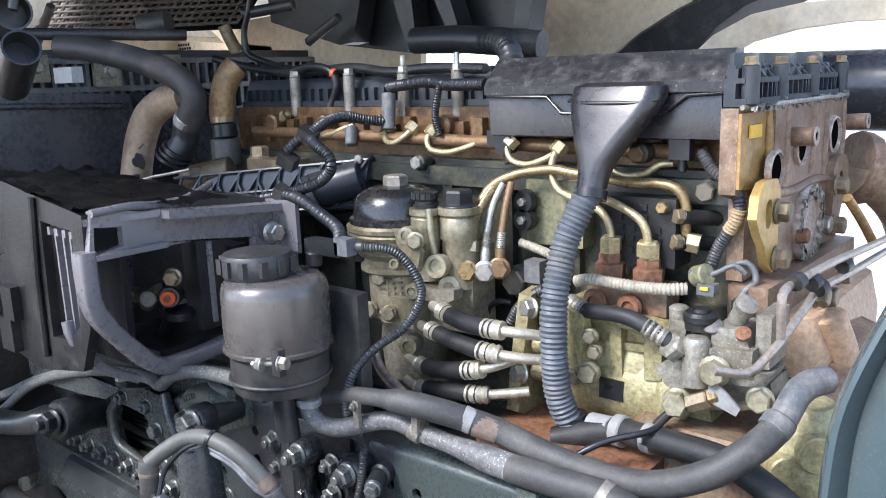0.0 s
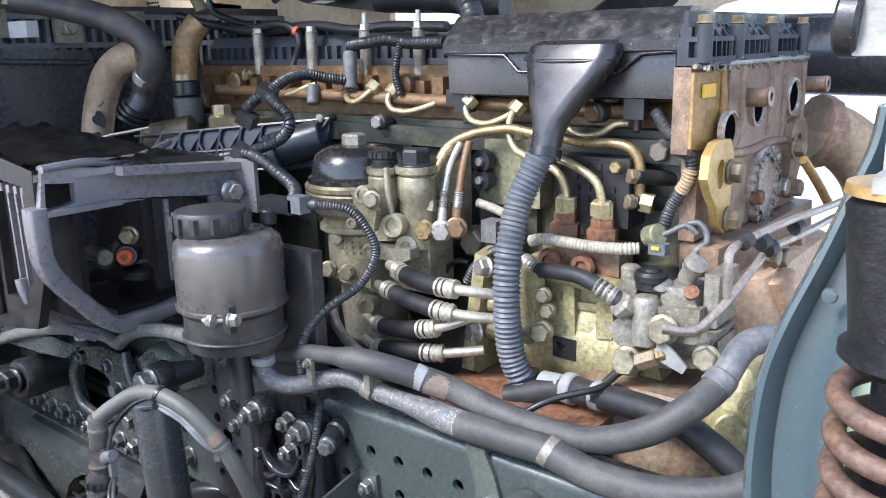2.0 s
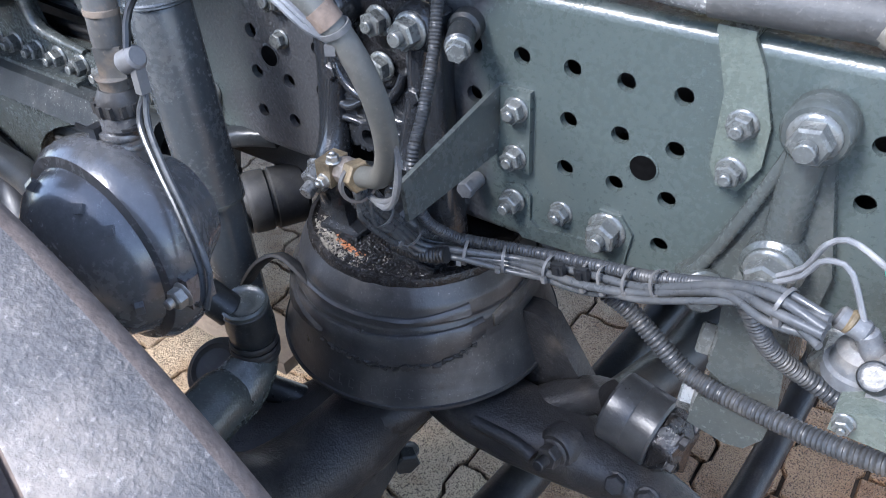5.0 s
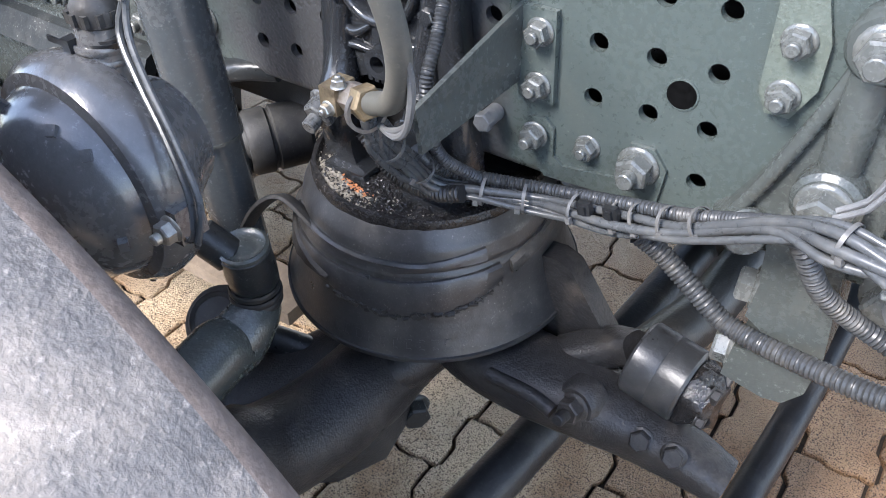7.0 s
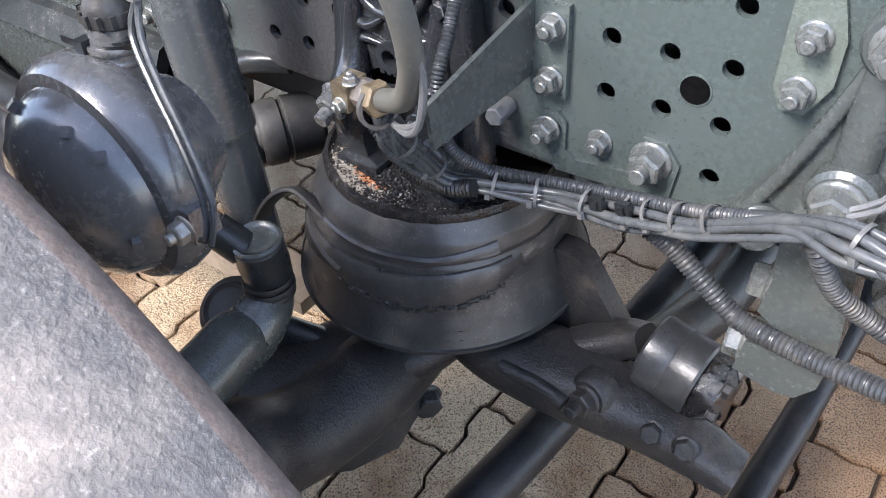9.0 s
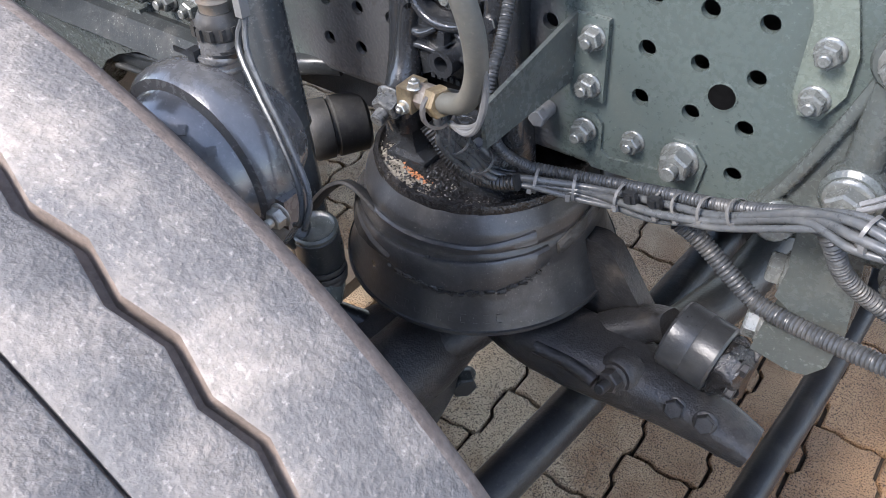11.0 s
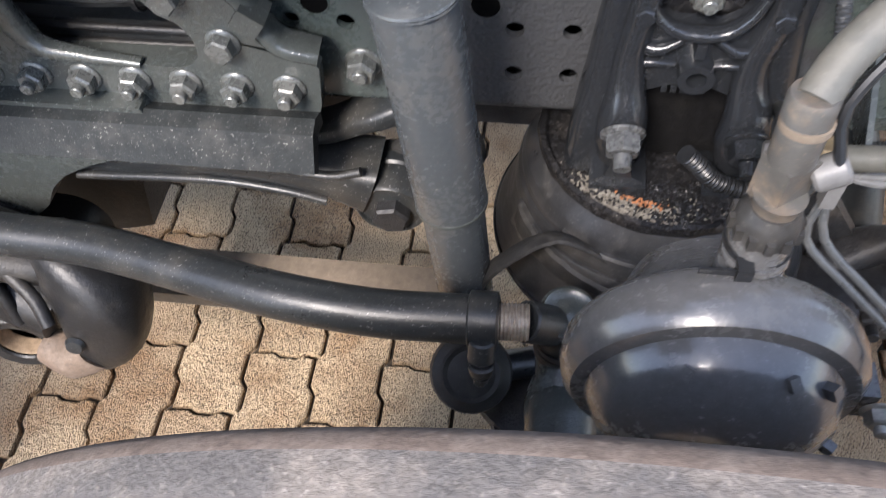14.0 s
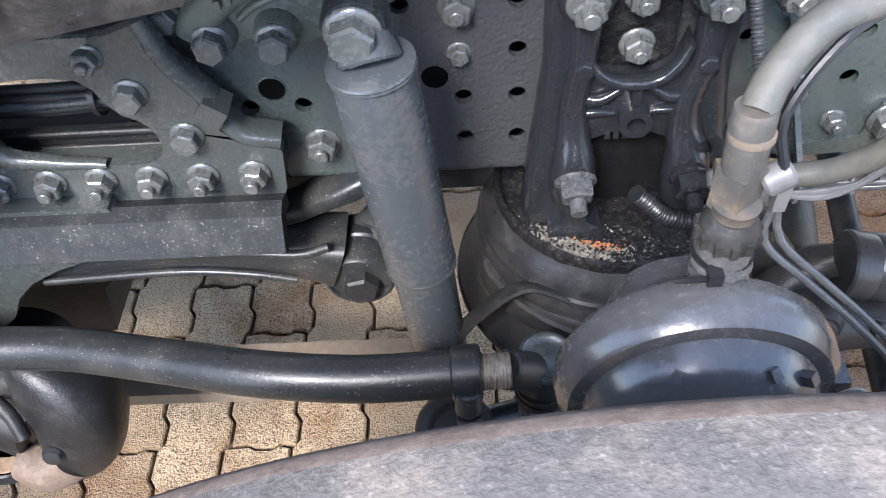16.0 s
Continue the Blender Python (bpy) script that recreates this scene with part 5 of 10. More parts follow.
leye = lathe("link_eye", [(0, -0.06), (0.037, -0.06), (0.039, -0.055), (0.039, 0.006), (0.036, 0.010), (0.034, 0.010), (0.032, 0.007), (0, 0.007)], (-0.474, -0.038, 0.503), OUT, M_CAST, link, seg=40)
lathe("eye_collar", [(0.030, 0.0), (0.040, 0.002), (0.0415, 0.006), (0.0415, 0.016), (0.038, 0.02), (0.03, 0.02)], (-0.474, 0.005, 0.503), OUT, M_CAST, link, seg=40)
bolt(leye, (-0.472, -0.045, 0.500), OUT, 0.034, M_ARM, head=0.45, washer=False)
forge("upper_strut", [((-0.60, 0.012, 0.560), 0.02, 0.008), ((-0.545, 0.006, 0.572), 0.022, 0.012), ((-0.495, 0.004, 0.598), 0.024, 0.013), ((-0.45, 0.012, 0.616), 0.026, 0.014), ((-0.41, 0.03, 0.618), 0.026, 0.014)], M_CAST, link)
pul = thing("bushing", "ribbed black rubber bushing beside the shock absorber", "bushing", (-0.45, 0.03, 0.45))
bm = bmesh.new()
add_lathe(bm, [(0, -0.045), (0.036, -0.045), (0.041, -0.04), (0.042, 0.0), (0.0385, 0.002), (0.0385, 0.006), (0.042, 0.008), (0.042, 0.03), (0.038, 0.036), (0.033, 0.036), (0.031, 0.032), (0.027, 0.034), (0.024, 0.04), (0.015, 0.041), (0.013, 0.036), (0, 0.036)], (-0.435, 0.02, 0.515), (-0.55, -0.83, 0), 36)
part("rubber_body", bm, M_RUBBER, pul)

# king pin housing at the end of the axle
hub = thing("axle_housing", "dark cast axle end with an open round bore", "axle", (-0.93, -0.1, 0.2))
HB = Vector((-0.942, -0.155, 0.318))
bm = bmesh.new()
add_lathe(bm, [(0.031, 0.0), (0.033, 0.003), (0.046, 0.004), (0.050, 0.0), (0.052, -0.02), (0.056, -0.05), (0.060, -0.2), (0, -0.2), (0, -0.05), (0.029, -0.05)], HB, (0.12, -1, 0.1), 44)
part("bore_ring", bm, M_BLACKC, hub)
lathe("bore_thread", [(0.0305, -0.002), (0.0295, -0.006), (0.0305, -0.010), (0.0295, -0.014), (0.0305, -0.018), (0.0295, -0.022), (0.0305, -0.026)], HB, (0.12, -1, 0.1), M_TANP, hub, "tan threaded bore", seg=36)
forge("side_lobe", [((-0.86, -0.10, 0.47), 0.03, 0.03), ((-0.825, -0.12, 0.455), 0.042, 0.04), ((-0.80, -0.135, 0.42), 0.05, 0.046), ((-0.808, -0.145, 0.37), 0.046, 0.042), ((-0.835, -0.15, 0.33), 0.034, 0.034), ((-0.85, -0.15, 0.305), 0.018, 0.02)], M_BLACKC, hub, power=3.0, up=(0, 1, 0))
lathe("lobe_cap", [(0, 0.006), (0.009, 0.005), (0.012, 0.0), (0, -0.002)], (-0.822, -0.188, 0.395), (0.1, -0.9, 0.3), M_CAST, hub)
forge("web_arm", [((-1.1, 0.04, 0.46), 0.07, 0.06), ((-1.0, -0.05, 0.44), 0.065, 0.055), ((-0.93, -0.10, 0.41), 0.06, 0.05), ((-0.86, -0.125, 0.38), 0.05, 0.04)], M_BLACKC, hub, power=3.0)
forge("hub_crown", [((-1.05, -0.10, 0.52), 0.05, 0.035), ((-0.97, -0.115, 0.50), 0.05, 0.03), ((-0.90, -0.115, 0.475), 0.042, 0.026), ((-0.84, -0.115, 0.455), 0.03, 0.022)], M_BLACKC, hub, power=2.6)
forge("lower_lobe", [((-0.895, -0.165, 0.335), 0.02, 0.02), ((-0.86, -0.168, 0.33), 0.03, 0.026), ((-0.828, -0.16, 0.345), 0.03, 0.03)], M_TAPE, hub, "tan dusty lower lobe", power=2.6)
for a, b in (((-0.925, -0.145, 0.485), (-0.895, -0.168, 0.40)), ((-0.885, -0.145, 0.475), (-0.842, -0.182, 0.425))):
    tube("web_rib", [a, Vector(a).lerp(Vector(b), 0.5) + Vector((0.008, 0, 0)), b], 0.008, M_BLACKC, hub)
prism("side_casting", [(-1.25, 0.645), (-0.70, 0.645), (-0.688, 0.600), (-0.70, 0.580), (-0.745, 0.570), (-0.79, 0.553), (-0.826, 0.533), (-0.852, 0.508), (-0.872, 0.475), (-0.90, 0.45), (-0.96, 0.435), (-1.25, 0.42)], (0, 0.0, 0), X, Z, 0.055, M_CASTH, hub, "dark green cast side plate", bevel=0.012)
prism("back_casting", [(-1.25, 0.46), (-0.86, 0.46), (-0.80, 0.44), (-0.79, 0.40), (-0.86, 0.34), (-0.88, 0.24), (-1.25, 0.12)], (0, 0.33, 0), X, Z, 0.24, M_ARM, hub, "black casting behind the axle end", bevel=0.03)

axle = thing("front_axle", "heavy dark forged front axle beam under the chassis", "axle", (-0.2, -0.2, 0.25))
bm = bmesh.new()
add_tube(bm, [(-0.24, -0.46, 0.42), (-0.235, -0.36, 0.39), (-0.215, -0.24, 0.335), (-0.20, -0.12, 0.325), (-0.205, 0.02, 0.33), (-0.21, 0.3, 0.33), (-0.21, 1.2, 0.33)], lambda s: 0.062 if s < 0.2 else 0.056, seg=24, step=0.015)
part("axle_beam", bm, M_ARM, axle)
prism("axle_flange", [(-0.354, -0.178), (-0.328, -0.131), (-0.289, -0.067), (-0.235, -0.03), (-0.182, -0.040), (-0.158, -0.087), (-0.146, -0.150), (-0.172, -0.206), (-0.24, -0.262), (-0.33, -0.27)], (0, 0, 0.262), X, Y, 0.052, M_ARM, axle, bevel=0.02)
forge("seat_arm", [((-0.33, -0.21, 0.30), 0.05, 0.03), ((-0.26, -0.13, 0.32), 0.06, 0.03), ((-0.20, -0.06, 0.35), 0.07, 0.035), ((-0.18, 0.0, 0.37), 0.07, 0.035)], M_ARM, axle, power=2.6)
tube("axle_ridge", [(-0.31, -0.215, 0.322), (-0.25, -0.165, 0.327), (-0.20, -0.125, 0.322), (-0.165, -0.085, 0.315)], 0.010, M_ARM, axle)
lathe("spring_seat", [(0, 0.02), (0.12, 0.02), (0.125, 0.0), (0.08, -0.03), (0, -0.03)], (BX, BY, 0.375), Z, M_CASTH, axle)
bolt(axle, (-0.166, -0.072, 0.262), (0.8, -0.6, 0), 0.03, M_CAST)
cylinder("axle_stub", (-0.24, -0.44, 0.47), (-0.24, -0.6, 0.49), 0.08, M_CASTH, axle)
# rear arm of the spring seat
swing = thing("trailing_arm", "dark forged spring arm with a large rubber bushing at its end", "link arm", (0.0, -0.03, 0.35))
forge("arm_body", [((-0.17, 0.0, 0.385), 0.05, 0.03), ((-0.09, -0.03, 0.385), 0.052, 0.03), ((-0.03, -0.035, 0.383), 0.05, 0.032), ((0.02, -0.034, 0.383), 0.048, 0.034), ((0.07, -0.030, 0.378), 0.042, 0.032), ((0.115, -0.030, 0.370), 0.034, 0.028), ((0.16, -0.030, 0.362), 0.030, 0.024), ((0.20, -0.030, 0.352), 0.026, 0.018)], M_ARM, swing, power=3)
prism("arm_web", [(-0.10, 0.40), (-0.075, 0.50), (-0.03, 0.505), (-0.012, 0.498), (0.042, 0.418), (0.048, 0.39), (-0.09, 0.37)], (0, 0.045, 0), X, Z, 0.028, M_ARM, swing, bevel=0.008)
forge("arm_lug", [((0.0, -0.005, 0.395), 0.022, 0.02), ((0.03, 0.008, 0.412), 0.024, 0.02), ((0.055, 0.012, 0.428), 0.022, 0.018), ((0.075, 0.006, 0.44), 0.016, 0.02)], M_ARM, swing)
SL = Vector((1, -0.10, -0.12)).normalized()
SC = Vector((0.078, 0.004, 0.437))
lathe("bushing_sleeve", [(0, 0.0), (0.030, 0.0), (0.038, 0.001), (0.0405, 0.004), (0.0405, 0.029), (0.0398, 0.0305), (0.0405, 0.032), (0.0405, 0.058), (0.038, 0.061), (0.032, 0.061), (0.030, 0.056), (0, 0.056)], SC, SL, M_SLEEVE, swing, "dark grey bushing sleeve", seg=56)
bm = bmesh.new()
add_lathe(bm, [(0, 0.0), (0.033, 0.0), (0.036, 0.012), (0.031, 0.026), (0.022, 0.034), (0, 0.036)], SC + SL * 0.058, SL, 28)
for v in bm.verts:
    v.co += Vector((noise.noise(v.co * 60), noise.noise(v.co * 60 + X), noise.noise(v.co * 60 + Y))) * 0.010
part("greasy_end", bm, M_OILY, swing, "greasy torn rubber end")
for k in range(5):
    a = 0.9 + 1.2 * k
    u3, v3, w3 = axis_frame(SL)
    bolt(swing, SC + SL * 0.082 + (u3 * math.cos(a) + v3 * math.sin(a)) * 0.026, SL, 0.013, M_ARM)
AB = Vector((0.046, -0.062, 0.402))
aboss = lathe("arm_boss", [(0, -0.02), (0.026, -0.02), (0.025, 0.0), (0.02, 0.006), (0, 0.006)], AB, (-0.1, -0.85, 0.2), M_ARM, swing)
bolt(aboss, AB + Vector((-0.0005, -0.005, 0.001)), (-0.1, -0.85, 0.2), 0.022, M_ARM, stud=0.016)
tube("arm_ridge", [(-0.05, -0.08, 0.405), (0.0, -0.082, 0.408), (0.03, -0.086, 0.404)], 0.008, M_ARM, swing)
for x in (0.115, 0.15):
    bolt(swing, (x, -0.055, 0.388), (0.1, -0.8, 0.5), 0.018, M_ARM)
# rods that cross below
tb = hose("torsion_bar", [(-0.055, -0.24, 0.225), (-0.022, 0.0, 0.24), (0.005, 0.26, 0.256), (0.04, 0.62, 0.28)], 0.030, M_BLACKC, "black painted steel torsion bar crossing under the chassis", "bar", seg=20, step=0.05)
box("bar_bracket", (0.0, 0.40, 0.27), (0.06, 0.44, 0.62), M_BLACKC, tb)
lower = thing("lower_rod", "black steel rod under the chassis, hung from the far rail", "rod", (0.2, 0.3, 0.26))
tube("rod_tube", [(0.196, -0.20, 0.17), (0.213, 0.05, 0.20), (0.231, 0.28, 0.225), (0.26, 0.80, 0.36)], 0.021, M_BLACKC, lower, seg=20, step=0.05)
box("hanger_strap", (0.24, 0.796, 0.35), (0.28, 0.812, 0.64), M_BLACKC, lower)
dl = thing("drag_link", "thick black drag link crossing behind the air spring", "link rod", (0.05, 0.2, 0.3))
tube("link_tube", [(0.05, 0.03, 0.36), (0.085, 0.16, 0.35), (0.10, 0.30, 0.34), (0.13, 0.8, 0.40)], 0.033, M_BLACKC, dl, step=0.05)
beam = tagged(box("inner_beam", (-0.60, 0.05, 0.545), (-0.30, 0.14, 0.632), M_ARM, bevel=0.008), "grimy black beam under the chassis rail behind the shock absorber", "beam")
plank = tagged(box("cross_strip", (-0.92, -0.03, 0.226), (-0.42, 0.048, 0.25), M_TANB, bevel=0.004), "tan dusty steel strip under the tie rod, beside the axle", "strip")

# ---- torque arm bracket on the rail ----
tq = thing("support_bracket", "grey-green cast support bracket with two large bolts on the rail", "bracket", (0.19, -0.02, 0.52))
bm = bmesh.new()
add_tube(bm, [(0.205, -0.012, 0.822), (0.203, -0.016, 0.78), (0.202, -0.016, 0.73), (0.203, -0.014, 0.69)], 0.0155, seg=16)
part("upright", bm, M_CASTH, tq)
prism("gusset", [(0.194, 0.83), (0.216, 0.83), (0.246, 0.70), (0.243, 0.66), (0.225, 0.655), (0.18, 0.665), (0.135, 0.645), (0.128, 0.66), (0.15, 0.70), (0.178, 0.77)], (0, -0.001, 0), X, Z, 0.012, M_CASTH, tq, bevel=0.004)
tube("gusset_rib", [(0.196, -0.014, 0.81), (0.176, -0.016, 0.75), (0.155, -0.016, 0.695), (0.138, -0.016, 0.66)], 0.006, M_CASTH, tq)
tboss = lathe("top_boss", [(0, 0), (0.024, 0), (0.026, 0.004), (0.026, 0.026), (0.023, 0.03), (0, 0.03)], (0.207, -0.001, 0.825), OUT, M_CASTH, tq)
bolt(tboss, (0.207, -0.031, 0.825), OUT, 0.026, M_BOLT, stud=0.01)
lboss = lathe("low_boss", [(0, 0), (0.024, 0), (0.026, 0.004), (0.026, 0.032), (0.022, 0.036), (0, 0.036)], (0.203, -0.001, 0.705), OUT, M_CASTH, tq)
bolt(lboss, (0.203, -0.037, 0.705), OUT, 0.028, M_BOLT, stud=0.01)
bm = bmesh.new()
add_prism(bm, [(0.172, 0.668), (0.174, 0.625), (0.176, 0.612), (0.172, 0.575), (0.186, 0.566), (0.193, 0.552), (0.186, 0.540), (0.170, 0.535), (0.166, 0.498), (0.205, 0.490), (0.222, 0.494), (0.236, 0.515), (0.240, 0.56), (0.234, 0.62), (0.228, 0.668)], (0, 0.03, 0), X, Z, 0.062)
foot_block = part("foot_block", bm, M_CASTH, tq, bevel=0.007)
for z in (0.592, 0.515):
    bolt(foot_block, (0.173 if z > 0.55 else 0.167, -0.012, z), (-0.98, -0.15, 0.05), 0.027, M_BOLT, head=0.5)
bolt(tq, (0.270, -0.002, 0.622), OUT, 0.036, M_BOLT)
cylinder("lower_knuckle", (0.13, 0.02, 0.64), (0.155, -0.03, 0.655), 0.02, M_CASTH, tq)
hb = thing("side_hook", "grey steel hook hung on a bolt in the rail", "bracket", (0.325, -0.02, 0.74))
bolt(hb, (0.2985, -0.003, 0.775), OUT, 0.016, M_BOLT, stud=0.005)
box("hook_strip", (0.295, -0.012, 0.735), (0.304, -0.007, 0.77), M_PLASTIC, hb, bevel=0.001)
lathe("hook_collar", [(0, 0), (0.009, 0), (0.0095, 0.004), (0.0085, 0.009), (0, 0.009)], (0.3, -0.003, 0.762), OUT, M_PLASTIC, hb)

# ---- valve block at the rail ----
vb = thing("valve_block", "grimy grey air valve block with plugs and a green connector", "valve", (0.3, -0.09, 0.66))
box("valve_body", (0.296, -0.122, 0.672), (0.348, -0.06, 0.718), M_GREYD, vb, bevel=0.005)
box("valve_top", (0.312, -0.115, 0.712), (0.352, -0.065, 0.738), M_CAST, vb, bevel=0.006)
box("valve_rib", (0.309, -0.119, 0.722), (0.316, -0.07, 0.742), M_GREYD, vb, bevel=0.002)
prism("valve_plate", [(0.282, 0.668), (0.36, 0.668), (0.362, 0.683), (0.345, 0.694), (0.30, 0.694), (0.282, 0.684)], (0, -0.112, 0), X, Z, 0.028, M_CASTG, vb, bevel=0.003)
lathe("valve_dome", [(0, 0.03), (0.012, 0.03), (0.019, 0.024), (0.021, 0.012), (0.024, 0.01), (0.024, 0.0), (0, 0.0)], (0.286, -0.092, 0.682), Z, M_GREYD, vb, seg=28)
lathe("valve_boss", [(0, 0.018), (0.006, 0.02), (0.01, 0.019), (0.0115, 0.016), (0.0115, 0.0), (0, 0.0)], (0.30, -0.112, 0.702), (-0.2, -0.7, 0.7), M_CAST, vb, seg=20)
for x, y, z in ((0.29, -0.141, 0.681), (0.35, -0.141, 0.679), (0.33, -0.116, 0.726), (0.286, -0.092, 0.711)):
    bolt(vb, (x, y, z), OUT if y < -0.11 else Z, 0.011, M_BOLT, stud=0.003)
cylinder("green_connector", (0.280, -0.1, 0.783), (0.300, -0.1, 0.785), 0.0058, M_GREEN, vb, "turquoise plastic connector")
cylinder("connector_end", (0.300, -0.1, 0.785), (0.318, -0.099, 0.787), 0.0044, M_GREEN, vb)
tube("connector_lead", [(0.318, -0.099, 0.787), (0.33, -0.095, 0.775), (0.332, -0.092, 0.738)], 0.003, M_GREYD, vb, seg=8)
cylinder("port", (0.262, -0.1, 0.735), (0.284, -0.1, 0.728), 0.0085, M_GREYD, vb)
cylinder("port_seal", (0.268, -0.1, 0.734), (0.274, -0.1, 0.732), 0.0092, M_BRONZE, vb)
cylinder("elbow_stub", (0.282, -0.1, 0.73), (0.296, -0.1, 0.705), 0.0085, M_GREYD, vb)
for x, z in ((0.36, 0.70), (0.368, 0.725)):
    cylinder("fitting", (x - 0.02, -0.095, z), (x, -0.105, z + 0.004), 0.0105, M_GREYD, vb, seg=8)
    cylinder("fitting_collar", (x, -0.105, z + 0.004), (x + 0.009, -0.109, z + 0.006), 0.0085, M_ZINCD, vb)
tube("ribbed_lead", [(0.372, -0.108, 0.73), (0.385, -0.1, 0.745), (0.394, -0.085, 0.765), (0.40, -0.06, 0.775), (0.41, -0.02, 0.77)], 0.008, M_CONDUIT, vb, ribs=0.0014, pitch=0.004, seg=12, step=0.005)
lathe("reservoir_cap", [(0, 0.0), (0.021, 0.0), (0.022, -0.005), (0.02, -0.022), (0, -0.024)], (0.315, -0.095, 0.672), Z, M_GREYD, vb)
box("mount_leg", (0.30, -0.062, 0.68), (0.335, 0.0, 0.70), M_CAST, vb)
hose("cable", [(0.215, -0.08, 0.735), (0.231, -0.08, 0.75), (0.240, -0.084, 0.776), (0.252, -0.087, 0.787), (0.266, -0.09, 0.785), (0.281, -0.1, 0.783)], 0.0023, M_WIREL, "grey cable looping into the turquoise connector", "cable", seg=8)
hose("cable", [(0.215, -0.085, 0.732), (0.232, -0.085, 0.746), (0.240, -0.09, 0.765), (0.25, -0.092, 0.771), (0.262, -0.095, 0.768), (0.28, -0.1, 0.735)], 0.0023, M_WIREL, "grey cable looping into the valve block", "cable", seg=8)

# ---- wiring bundle along the rail ----
RUN = [(-0.118, -0.145, 0.735), (-0.122, -0.135, 0.705), (-0.123, -0.095, 0.657), (-0.113, -0.07, 0.625), (-0.076, -0.05, 0.618), (-0.021, -0.035, 0.618), (0.056, -0.045, 0.640), (0.116, -0.06, 0.668), (0.183, -0.09, 0.716), (0.222, -0.11, 0.737), (0.26, -0.125, 0.745)]
loom = thing("wiring_loom", "bundle of grey cables and ribbed conduit strapped along the chassis rail", "cable bundle", (0.0, -0.04, 0.61))
for i, (dy, dz, r) in enumerate(((-0.005, 0.004, 0.0040), (-0.010, 0.0, 0.0040), (-0.007, -0.007, 0.0036), (0.0, -0.009, 0.0036), (0.003, -0.002, 0.0034), (-0.012, -0.005, 0.0030), (0.004, 0.004, 0.0030))):
    pts = [Vector(p) + Vector((0, dy * (1 + 0.6 * math.sin(2.1 * k + i)) + 0.002 * math.sin(1.3 * k + 3 * i), dz * (1 + 0.7 * math.sin(1.7 * k + 2 * i)) + 0.0025 * math.sin(2.3 * k + i))) for k, p in enumerate(RUN)]
    tube("cable", pts, r, M_WIRE, loom, seg=12)
pts = [Vector(p) + Vector((0.0, 0.004, 0.011 if k < 5 else 0.011 - 0.006 * (k - 4))) for k, p in enumerate(RUN[2:9])]
tube("conduit", pts, 0.0066, M_CONDUIT, loom, ribs=0.0014, pitch=0.0036, seg=12, step=0.005)
for k, p in ((1, 0.3), (2, 0.3), (4, 0.0), (4, 0.7), (5, 0.45), (6, 0.0), (6, 0.35), (6, 0.75), (7, 0.2), (9, 0.2)):
    c = Vector(RUN[k]).lerp(Vector(RUN[k + 1]), p)
    d = (Vector(RUN[k + 1]) - Vector(RUN[k])).normalized()
    tilt = (d + Vector((random.uniform(-0.25, 0.25), 0, random.uniform(-0.25, 0.25)))).normalized()
    bm = bmesh.new()
    add_lathe(bm, [(0.0132, -0.0016), (0.0141, -0.0016), (0.0141, 0.0016), (0.0132, 0.0016), (0.0132, -0.0016)], c + Vector((0, -0.002, 0.0005)), tilt, 24)
    add_obox(bm, Matrix.Translation(c + Vector((0, -0.016, -0.004))) @ d.to_track_quat("X", "Z").to_matrix().to_4x4(), (0.0048, 0.0042, 0.006))
    part("cable_tie", bm, M_GREYD if k < 6 else M_TIE, loom)
for k, p in ((5, 0.62), (5, 0.95)):
    c = Vector(RUN[k]).lerp(Vector(RUN[k + 1]), p)
    d = (Vector(RUN[k + 1]) - Vector(RUN[k])).normalized()
    m = Matrix.Translation(c + Vector((0, -0.012, 0.010))) @ d.to_track_quat("X", "Z").to_matrix().to_4x4()
    bm = bmesh.new()
    add_obox(bm, m, (0.013, 0.006, 0.012))
    add_obox(bm, m @ Matrix.Translation((0, -0.004, 0)), (0.006, 0.004, 0.007))
    part("cable_clip", bm, M_PLASTIC, loom, "black square cable clip", bevel=0.0015)
hose("conduit", [(0.07, -0.035, 0.62), (0.092, -0.03, 0.605), (0.125, -0.032, 0.582), (0.16, -0.036, 0.562), (0.206, -0.045, 0.562), (0.285, -0.065, 0.578), (0.36, -0.08, 0.60)], 0.0098, M_CONDUIT, "ribbed grey conduit hanging below the wiring bundle", "conduit", ribs=0.0016, pitch=0.0042, seg=14, step=0.006)
hose("conduit", [(0.195, -0.088, 0.715), (0.206, -0.088, 0.700), (0.225, -0.07, 0.656), (0.265, -0.05, 0.62), (0.33, -0.05, 0.60)], 0.0085, M_CONDUIT, "ribbed grey conduit branching from the wiring bundle", "conduit", ribs=0.0016, pitch=0.0042, seg=14, step=0.006)
hose("conduit", [(-0.197, -0.076, 0.655), (-0.184, -0.076, 0.642), (-0.166, -0.077, 0.624), (-0.140, -0.078, 0.616), (-0.11, -0.078, 0.618), (-0.085, -0.074, 0.625)], 0.0088, M_PLASTIC, "black ribbed conduit over the spring plate", "conduit", ribs=0.0018, pitch=0.004, seg=14, step=0.005)
hose("conduit", [(-0.126, -0.005, 0.90), (-0.124, -0.02, 0.875), (-0.117, -0.04, 0.824), (-0.110, -0.07, 0.775), (-0.106, -0.095, 0.735), (-0.103, -0.085, 0.67), (-0.082, -0.05, 0.628)], 0.0062, M_CONDUIT, "ribbed black conduit running down to the wiring bundle", "conduit", ribs=0.0012, pitch=0.0034, seg=12, step=0.006)

